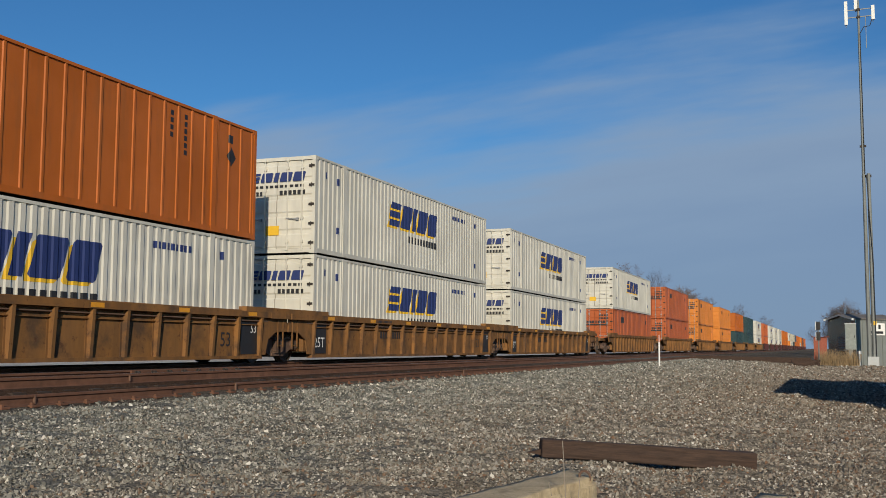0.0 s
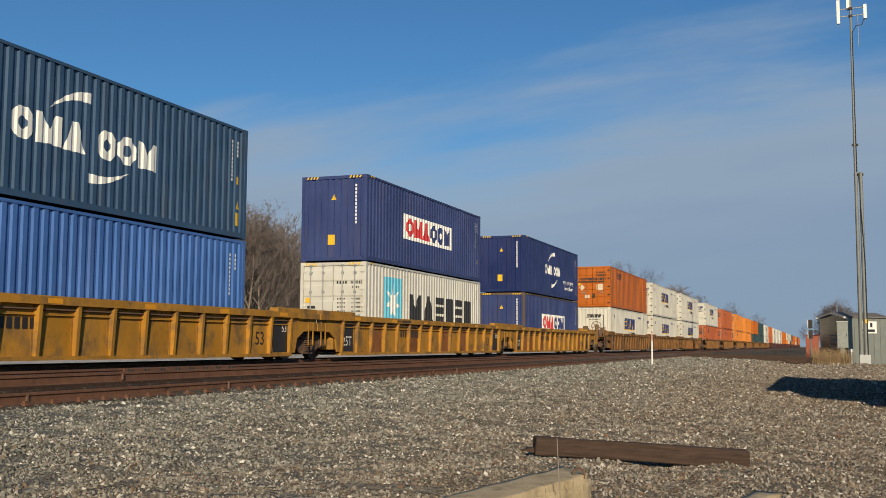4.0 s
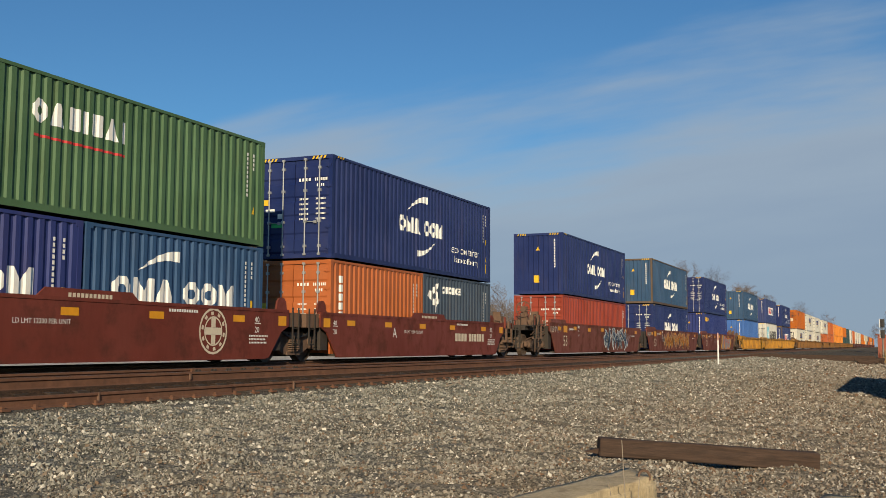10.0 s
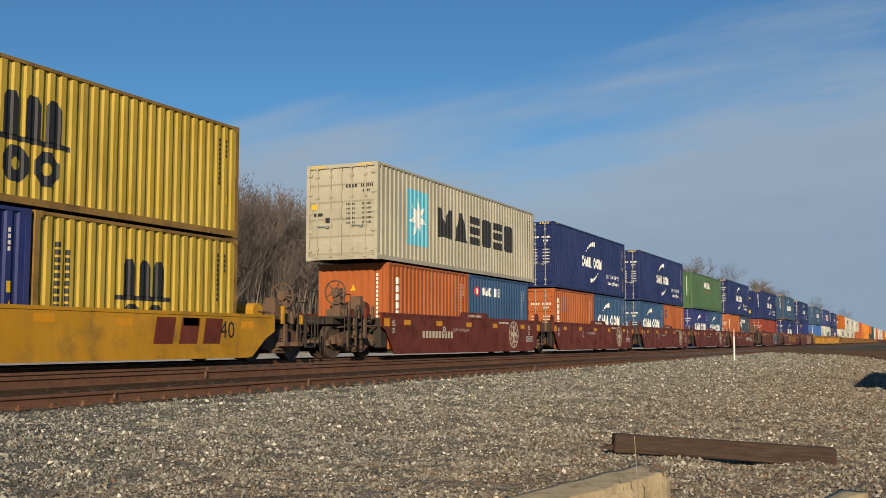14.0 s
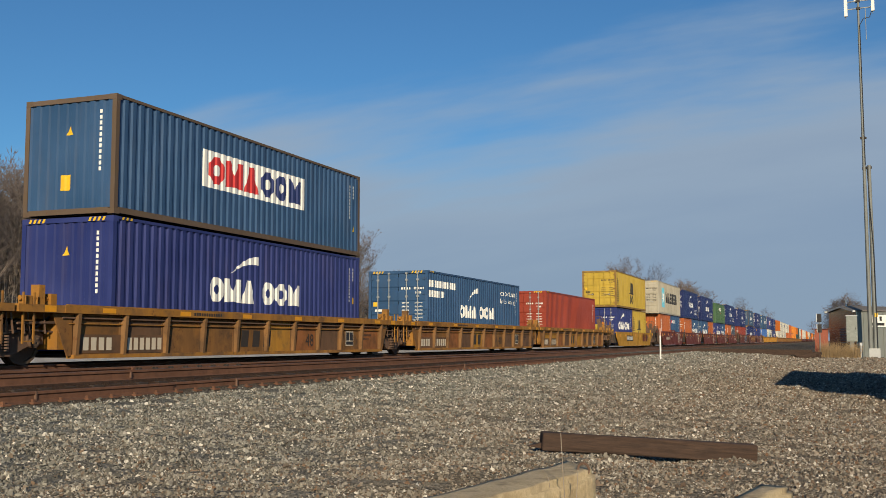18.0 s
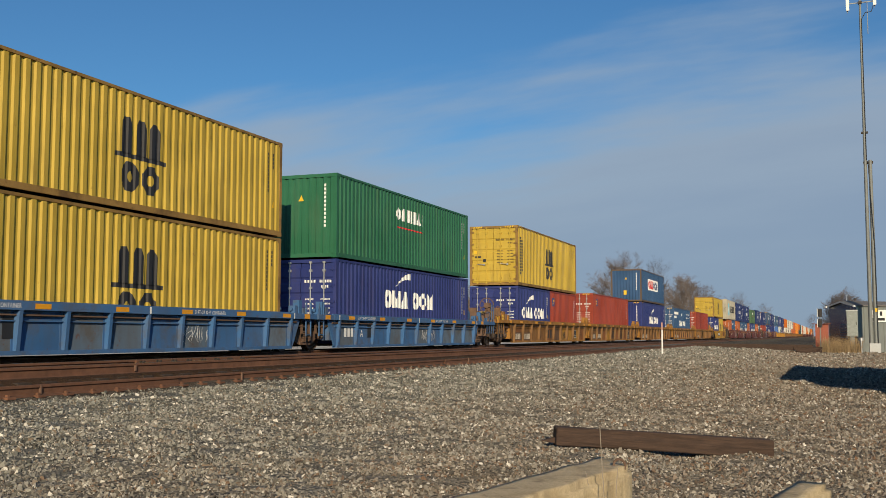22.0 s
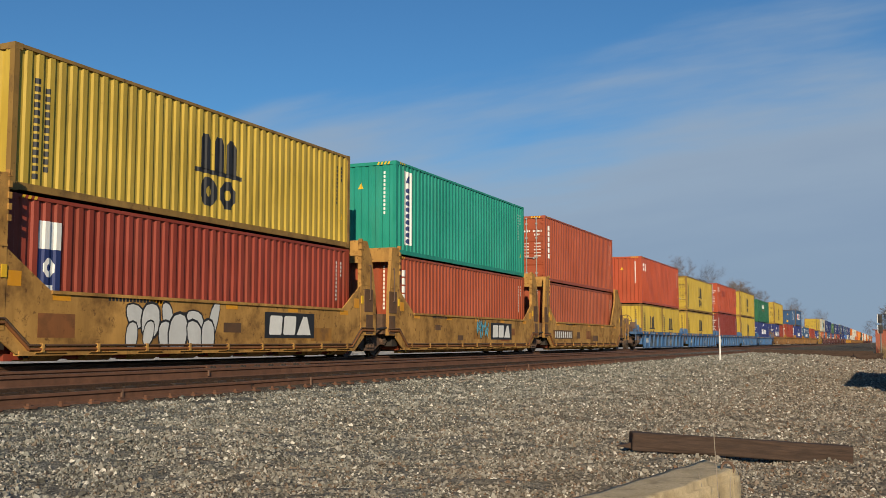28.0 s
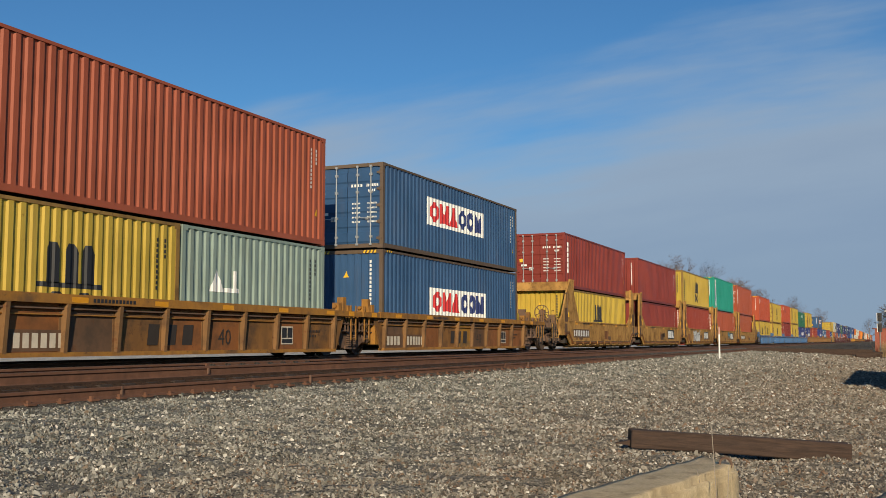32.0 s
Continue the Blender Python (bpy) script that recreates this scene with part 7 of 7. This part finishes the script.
def mast():
    z0 = float(ground_z(3.1, 86.0))
    ob = thing("antenna_mast", "tall grey steel antenna mast", "antenna mast", pose(3.13, 86.0, z0))
    part("lower_pole", Shape().rod((0, 0, -0.2), (0, 0, 15.0), 0.19, 12, 0.13), M_MAST, ob)
    part("upper_pole", Shape().rod((-0.36, 0, -0.2), (-0.36, 0, 28.9), 0.17, 12, 0.08), M_MAST, ob)
    part("bracket", Shape().box(-0.5, 0.2, -0.06, 0.06, 14.7, 14.9), M_DARK, ob)
    part("bracket", Shape().box(-0.58, -0.10, -0.10, 0.10, 17.1, 17.25), M_DARK, ob)
    part("base", Shape().box(-0.5, 0.3, -0.3, 0.3, -0.1, 0.8), M_GALV, ob)
    for z in (28.15, 27.55):
        part("cross_arm", Shape().rod((-1.30, 0, z), (0.72, 0, z + 0.04), 0.045, 6), M_GALV, ob)
        part("clamp", Shape().box(-0.50, -0.22, -0.13, 0.13, z - 0.09, z + 0.09), M_DARK, ob)
    for x, z, h in ((-1.28, 27.0, 1.9), (-0.55, 28.2, 1.3), (0.70, 27.25, 1.15)):
        part("antenna_panel", Shape().box(x - 0.11, x + 0.13, -0.1, 0.1, z, z + h), M_WHITE, ob, "white antenna panel")
        part("mount_pipe", Shape().rod((x, 0.14, z - 0.15), (x, 0.14, z + h - 0.1), 0.035, 6), M_GALV, ob)
    part("whip_antenna", Shape().rod((0.16, 0, 25.0), (0.16, 0, 27.6), 0.03, 6), M_GALV, ob)
    part("cable", Shape().path([(0.62, -0.05, 27.3), (0.45, -0.08, 26.75), (0.0, -0.1, 26.7), (-0.28, -0.1, 26.2), (-0.26, -0.15, 15.0)], 0.03, 5), M_BLACK, ob)
    part("cable", Shape().path([(-0.18, -0.17, 14.9), (0.12, -0.2, 8.0), (0.14, -0.22, 0.6)], 0.03, 5), M_BLACK, ob)
    part("label", Shape().box(-0.02, 0.2, -0.21, -0.19, 3.2, 3.5), M_YMARK, ob)


mast()


def shed(x0, x1, y0, y1, z0, z1, roof, mat, roof_mat, words, name="equipment_shed"):
    ob = thing(name, words, "shed", pose((x0 + x1) / 2, (y0 + y1) / 2, z0))
    w, d, h = (x1 - x0) / 2, (y1 - y0) / 2, z1 - z0
    s = Shape().box(-w, w, -d, d, -0.3, h)
    part("wall_body", s, mat, ob)
    r = Shape().prism([(-w - 0.2, h + 0.002), (w + 0.2, h + 0.002), (w + 0.2, h + 0.06), (0, h + roof), (-w - 0.2, h + 0.06)], "y", -d - 0.15, d + 0.15)
    part("roof", r, roof_mat, ob)
    return ob


M_SHEDGREY = plain("grey_sheet_metal", (0.21, 0.225, 0.21), 0.55, 0.2, 0.12, 2)
M_GABLE = plain("shiny_sheet_metal", (0.48, 0.46, 0.42), 0.22, 0.92, 0.12, 2, 0.03)
M_ROOF = plain("grey_roofing", (0.17, 0.155, 0.14), 0.85)
zs = float(ground_z(1.0, 90.0))


def signal_bungalow():
    """A sheet-metal hut set askew to the line: local x along its long wall, y along its gable end, origin at the corner between them."""
    ob = thing("equipment_shed", "grey sheet-metal equipment hut with a low gable roof", "shed", pose(1.84, 88.0, zs, 0, 0, 40))
    L, W, H, A = 4.05, 3.15, 2.8 - zs, 3.15 - zs
    part("gable_wall", Shape().prism([(0, -0.3), (W, -0.3), (W, H), (W / 2, A), (0, H)], "x", 0.0, 0.08), M_GABLE, ob)
    part("gable_wall", Shape().prism([(0, -0.3), (W, -0.3), (W, H), (W / 2, A), (0, H)], "x", L - 0.08, L), M_SHEDGREY, ob)
    n = 6
    for i in range(n):
        x0, x1 = 0.085 + i * (L - 0.17) / n, 0.085 + (i + 1) * (L - 0.17) / n
        part("wall_panel", Shape().box(x0, x1 - 0.03, -0.0, 0.06, -0.3, H).box(x1 - 0.05, x1, -0.035, 0.02, -0.3, H), M_SHEDGREY, ob)
    part("back_wall", Shape().box(0.09, L - 0.09, W - 0.06, W, -0.3, H), M_SHEDGREY, ob)
    for k in (0, 1):
        y0, y1 = (-0.18, W / 2) if k == 0 else (W + 0.18, W / 2)
        part("roof_slope", Shape().prism([(y0, H - 0.02), (y1, A + 0.02), (y1, A + 0.10), (y0, H + 0.06)], "x", -0.22, L + 0.2), M_ROOF, ob)
    part("fascia", Shape().prism([(-0.19, H - 0.10), (W / 2, A - 0.06), (W + 0.19, H - 0.10), (W + 0.19, H + 0.03), (W / 2, A + 0.07), (-0.19, H + 0.03)], "x", -0.26, -0.222), M_GALV, ob)
    door = part("door", Shape().box(-0.03, -0.001, 0.9, 2.0, -0.1, 2.6), M_GABLE, ob)
    for q in range(9):
        part("louvre", Shape().prism([(-0.06, 0), (-0.031, 0.05), (-0.031, 0.0)], "y", 1.0, 1.9).box(-0.062, -0.05, 1.0, 1.9, -0.01, 0.0), M_MAST, door, at=pose(0, 0, 1.2 + q * 0.13))
    part("vent_stack", Shape().rod((0.7, 1.9, A - 0.1), (0.7, 1.9, A + 0.55), 0.06, 8).rod((0.7, 1.9, A + 0.55), (0.7, 1.9, A + 0.62), 0.11, 8), M_WHITE, ob, "white roof vent stack")
    part("eave_lamp", Shape().box(-0.36, -0.24, -0.12, 0.02, H - 0.08, H + 0.06), M_WHITE, ob, "white eave lamp")
    part("eave_lamp", Shape().box(-0.36, -0.24, W - 0.05, W + 0.12, H - 0.08, H + 0.06), M_WHITE, ob, "white eave lamp")
    return ob


signal_bungalow()
case = thing("relay_cabinet", "grey metal relay cabinet on a pedestal", "cabinet", pose(1.47, 86.9, zs))
part("body", Shape().box(-0.40, 0.40, -0.25, 0.25, 1.3, 3.28), plain("cabinet_grey", (0.25, 0.27, 0.25), 0.6, 0.2), case)
part("door", Shape().box(-0.36, 0.36, -0.275, -0.252, 1.36, 3.2), plain("cabinet_grey", (0.25, 0.27, 0.25)), case)
part("lid", Shape().prism([(-0.46, 3.28), (0.46, 3.28), (0.42, 3.36), (-0.42, 3.36)], "y", -0.31, 0.31), M_GALV, case)
part("pedestal", Shape().box(-0.17, 0.14, -0.14, 0.14, -0.3, 1.3), M_MAST, case)
part("handle", Shape().box(0.26, 0.31, -0.30, -0.275, 2.2, 2.4), M_DARK, case)
sign = thing("place_sign", "white board with large black marks", "sign", pose(3.41, 89.22, 2.02, 0, 0, 40))
part("board", Shape().box(-0.85, 0.85, -0.04, 0, -0.48, 0.48), M_WHITE, sign)
part("lettering", Shape().box(-0.45, -0.2, -0.05, -0.041, 0.02, 0.36).box(0.2, 0.42, -0.05, -0.041, 0.02, 0.36).box(-0.66, 0.66, -0.05, -0.041, -0.36, -0.16), M_BLACK, sign, "plain black bars")
redbox = shed(-1.25, -0.28, 86.0, 87.2, zs, 1.35, 0.02, plain("rusty_red_box", (0.30, 0.085, 0.05), 0.8), plain("rusty_red_box", (0.30, 0.085, 0.05)), "rusty red metal relay box", "relay_box")
vent = thing("vent_pipe", "short grey vent pipe with a cap", "vent pipe", pose(2.0, 84.0, zs))
part("pipe", Shape().rod((0, 0, -0.2), (0, 0, 1.0), 0.07, 8), M_GALV, vent)
part("cap", Shape().rod((0, 0, 0.98), (0, 0, 1.2), 0.15, 10), M_GALV, vent)
sig = thing("railway_signal", "small railway signal with two dark heads on a post", "signal", pose(-0.87, 84.3, zs))
part("mast", Shape().rod((0, 0, -0.2), (0, 0, 3.3), 0.05, 8), M_MAST, sig)
for z in (2.3, 3.1):
    head = part("signal_head", Shape().box(-0.16, 0.16, -0.12, 0.12, -0.32, 0.32), M_BLACK, sig, at=pose(0, 0, z))
    part("rim", Shape().box(-0.20, -0.16, -0.13, 0.10, -0.32, 0.32), M_WHITE, head)
    for q in (-0.15, 0.13):
        part("hood", Shape().rod((0, -0.12, q), (0, -0.22, q), 0.09, 10), M_DARK, head)
# a low building beside the yard, past the right edge of the view, whose shadow falls on the gravel
shed(3.0, 8.0, 23.6, 38.0, -1.0, 2.55, 0.2, M_SHEDGREY, M_ROOF, "long grey sheet-metal shed beside the yard", "yard_shed")


# ---------------------------------------------------------------- trees
def tree_meshes(seed, height, spread, limbs, twigs):
    """A bare tree: trunk with limbs, and a crown of branches that end in fine twigs."""
    rg = random.Random(seed)
    trunk, crown = Shape(), Shape()

    def bent(d, k):
        return (d + Vector((rg.uniform(-1, 1), rg.uniform(-1, 1), rg.uniform(-0.4, 0.8))) * k).normalized()

    def branch(p, d, length, r, depth):
        n = (7, 3, 2, 1, 1)[depth]
        for i in range(n):
            q = p + d * length / n
            ra, rb = max(0.008, r * (1 - 0.75 * i / n)), max(0.006, r * (1 - 0.75 * (i + 1) / n))
            if depth < 2:
                trunk.rod(p, q, ra, 5, rb)
            elif depth == 2:
                crown.rod(p, q, ra, 3, rb)
            else:
                e = d.orthogonal().normalized() * (0.017 if depth == 3 else 0.013)
                crown.add([p - e, p + e, q], [(0, 1, 2)])
            p, d = q, bent(d, 0.10 if depth == 0 else 0.2)
            if depth == 4 or (depth == 0 and i < 1):
                continue
            for j in range((limbs, 2, twigs, 3)[depth]):
                a = rg.uniform(0, 6.283)
                side = Vector((math.cos(a), math.sin(a), rg.uniform(0.0, 0.5)))
                f = (0.30 * (1.15 - 0.75 * i / n), 0.55, 0.5, 0.55)[depth]
                branch(p, (d * rg.uniform(0.6, 1.0) + side * spread * rg.uniform(0.6, 1.2)).normalized(), (height if depth == 0 else length) * f * rg.uniform(0.75, 1.2), rb * 0.55, depth + 1)

    branch(Vector((0, 0, -0.3)), Vector((rg.uniform(-0.06, 0.06), rg.uniform(-0.06, 0.06), 1)).normalized(), height * 0.88, height * 0.012, 0)
    return trunk, crown


TREES = []
for k, (h, sp, nl, tw) in enumerate(((10.5, 0.55, 2, 4), (11.5, 0.45, 2, 4), (9.5, 0.6, 3, 3), (11, 0.95, 3, 4), (10.5, 0.5, 3, 3), (9.5, 1.2, 4, 4), (9.5, 0.85, 5, 6))):
    tr, cr = tree_meshes(20 + k, h, sp, nl, tw)
    TREES.append((tr.mesh("trunk", M_BARK), cr.mesh("crown", M_TWIG)))


def plant(k, x, y, s, rot, words="bare grey-brown winter tree"):
    ob = thing("tree", words, "tree", pose(x, y, float(ground_z(np.array(x), np.array(y))), 0, 0, rot) @ Matrix.Scale(s, 4), "bare trees beyond the track")
    part("trunk", TREES[k][0], M_BARK, ob)
    part("crown", TREES[k][1], M_TWIG, ob)


rg_t = random.Random(8)
for i in range(215):
    y = 31 + i * 0.31 + rg_t.uniform(-1, 1)
    x = -45 - rg_t.uniform(0, 15)
    plant(rg_t.choice((0, 1, 2, 4, 0, 1, 4, 3)), x, y, rg_t.uniform(0.98, 1.13) * (0.88 + 0.12 * smooth(45, 65, y)) * (1 - 0.008 * (x + 45)) * (1 - 0.16 * max(0, y - 90) / 8), rg_t.uniform(0, 360))
for i in range(34):
    plant(rg_t.choice((0, 1, 2, 4)), -45 - rg_t.uniform(0, 12), 100 + i * 1.6 + rg_t.uniform(-1, 1), rg_t.uniform(0.55, 0.75), rg_t.uniform(0, 360), "low bare grey-brown winter tree")
for x, y, s, k in ((-32.2, 163, 1.30, 6), (-30.6, 166, 1.2, 3), (-27.2, 167, 1.18, 4), (-28.2, 171, 1.12, 6), (-29, 196, 1.1, 2), (-36, 210, 1.2, 6), (-30, 232, 1.3, 6), (-33, 246, 1.5, 6), (-31, 258, 1.35, 6), (-31, 285, 1.2, 3), (-36, 330, 1.4, 3), (-33, 420, 1.5, 3), (-40, 520, 1.6, 3), (-38, 640, 1.8, 0), (-40, 760, 1.8, 3)):
    plant(k, x, y, s, rg_t.uniform(0, 360), "broad bare tree standing far along the line")
for x, y, s, k in ((0.7, 200, 0.86, 6), (3.9, 203, 0.86, 6), (2.3, 206, 0.95, 6), (0.3, 204, 0.85, 2), (3.1, 199, 0.9, 6), (4.9, 207, 0.8, 6), (1.9, 202, 0.95, 2), (3.7, 208, 0.95, 0), (-0.3, 207, 0.8, 5), (9.5, 215, 0.8, 6), (11.5, 213, 0.75, 6), (13, 208, 0.5, 5), (17, 212, 0.5, 5), (-6, 420, 0.8, 3), (-2, 430, 0.8, 2)):
    plant(k, x, y, s, rg_t.uniform(0, 360), "broad bare tree behind the trackside huts")


def brush(name, words, mat, boxes, n, hmin, hmax, seed, wid=0.02, lean=0.18):
    """Dry stalks, as thin upright slivers."""
    rg = np.random.RandomState(seed)
    V, F = [], []
    for x0, x1, y0, y1 in boxes:
        x, y = rg.uniform(x0, x1, n), rg.uniform(y0, y1, n)
        z = ground_z(x, y) - 0.05
        h = rg.uniform(hmin, hmax, n)
        lx, ly = rg.normal(0, lean, n) * h, rg.normal(0, lean, n) * h
        a = rg.uniform(0, 6.28, n)
        w = wid * rg.uniform(0.5, 1.5, n)
        P = np.stack([np.stack([x - w * np.cos(a), y - w * np.sin(a), z], -1), np.stack([x + w * np.cos(a), y + w * np.sin(a), z], -1), np.stack([x + lx, y + ly, z + h], -1)], 1)
        base = sum(len(q) for q in V)
        V.append(P.reshape(-1, 3))
        F.append(np.arange(n * 3).reshape(-1, 3) + base)
    me = bpy.data.meshes.new(name)
    me.from_pydata(np.concatenate(V).tolist(), [], np.concatenate(F).tolist())
    me.materials.append(mat)
    tagged(new(name, me), words, "brush", kind="stuff")


def twigs(name, words, mat, boxes, n, z0, z1, lmin, lmax, seed, wid=0.013):
    """Fine slivers reaching up and outward, thinning towards the top."""
    rg = np.random.RandomState(seed)
    V = []
    for x0, x1, y0, y1 in boxes:
        x, y = rg.uniform(x0, x1, n), rg.uniform(y0, y1, n)
        top = z1 * (0.88 + 0.10 * np.sin(y * 0.9 + np.sin(x * 1.3)) + 0.08 * np.sin(y * 2.7 + x))
        z = ground_z(x, y) + z0 + (top - z0) * rg.beta(1.6, 1.9, n)
        k = rg.uniform(lmin, lmax, n)
        a, e = rg.uniform(0, 6.28, n), rg.uniform(0.5, 1.45, n)
        dx, dy, dz = np.cos(a) * np.cos(e) * k, np.sin(a) * np.cos(e) * k, np.sin(e) * k
        w = wid * rg.uniform(0.6, 1.5, n)
        V.append(np.stack([np.stack([x - w, y, z], -1), np.stack([x + w, y, z], -1), np.stack([x + dx, y + dy, z + dz], -1)], 1).reshape(-1, 3))
    V = np.concatenate(V)
    me = bpy.data.meshes.new(name)
    me.from_pydata(V.tolist(), [], np.arange(len(V)).reshape(-1, 3).tolist())
    me.materials.append(mat)
    tagged(new(name, me), words, "trees", kind="stuff")


brush("brush", "tangled dry brush under the bare trees", M_BRUSH, [(-58, -47, 5, 60), (-54, -44, 60, 190)], 22000, 0.8, 4.4, 5, 0.03, 0.11)
brush("thicket", "dense thicket of bare upright saplings", M_SAPLING, [(-60, -45.5, 30, 56), (-60, -45.5, 56, 78), (-60, -45.5, 78, 97)], 7500, 7.0, 11.4, 9, 0.034, 0.06)
brush("pale_thicket", "pale grey-tan young stems among darker saplings", M_PALESTEM, [(-58, -46, 30, 56), (-58, -46, 56, 78), (-58, -46, 78, 97)], 1500, 5.0, 9.8, 19, 0.045, 0.08)
twigs("twig_canopy", "haze of fine bare twigs in the treetops", M_TWIG, [(-60, -46, 30, 62), (-60, -46, 62, 97)], 52000, 3.5, 11.6, 0.5, 1.5, 23)
twigs("far_twigs", "fine bare twigs of the lower trees along the line", M_TWIG, [(-58, -46, 97, 155)], 26000, 1.5, 7.2, 0.5, 1.4, 29)
brush("far_brush", "rusty brown brush far along the line", M_BRUSH, [(-34, -28, 262, 335)], 5000, 5.0, 8.5, 12, 0.08)
brush("dry_grass", "tufts of dry tan grass beside the huts", M_GRASS, [(-0.9, 2.0, 83.5, 86.0)], 1600, 0.5, 1.5, 6, 0.015)


# ---------------------------------------------------------------- what moves
ROLL = [(0, 0.0), (4, 65.6), (8, 130.95), (12, 195.85), (16, 260.78), (20, 325.8), (24, 390.4), (28, 454.77), (32, 518.7)]


def motions():
    turn = [(i * 0.04, math.degrees(np.interp(i * 0.04, [r[0] for r in ROLL], [r[1] for r in ROLL]) / 0.46)) for i in range(801)]
    for ob, y in WHEELS:
        walk(ob, [(t, pose(0, y, 0.46, -a)) for t, a in turn])
    for ob, x, y, z in TRAIN:
        walk(ob, [(t, pose(x, y + s, z)) for t, s in ROLL])


motions()
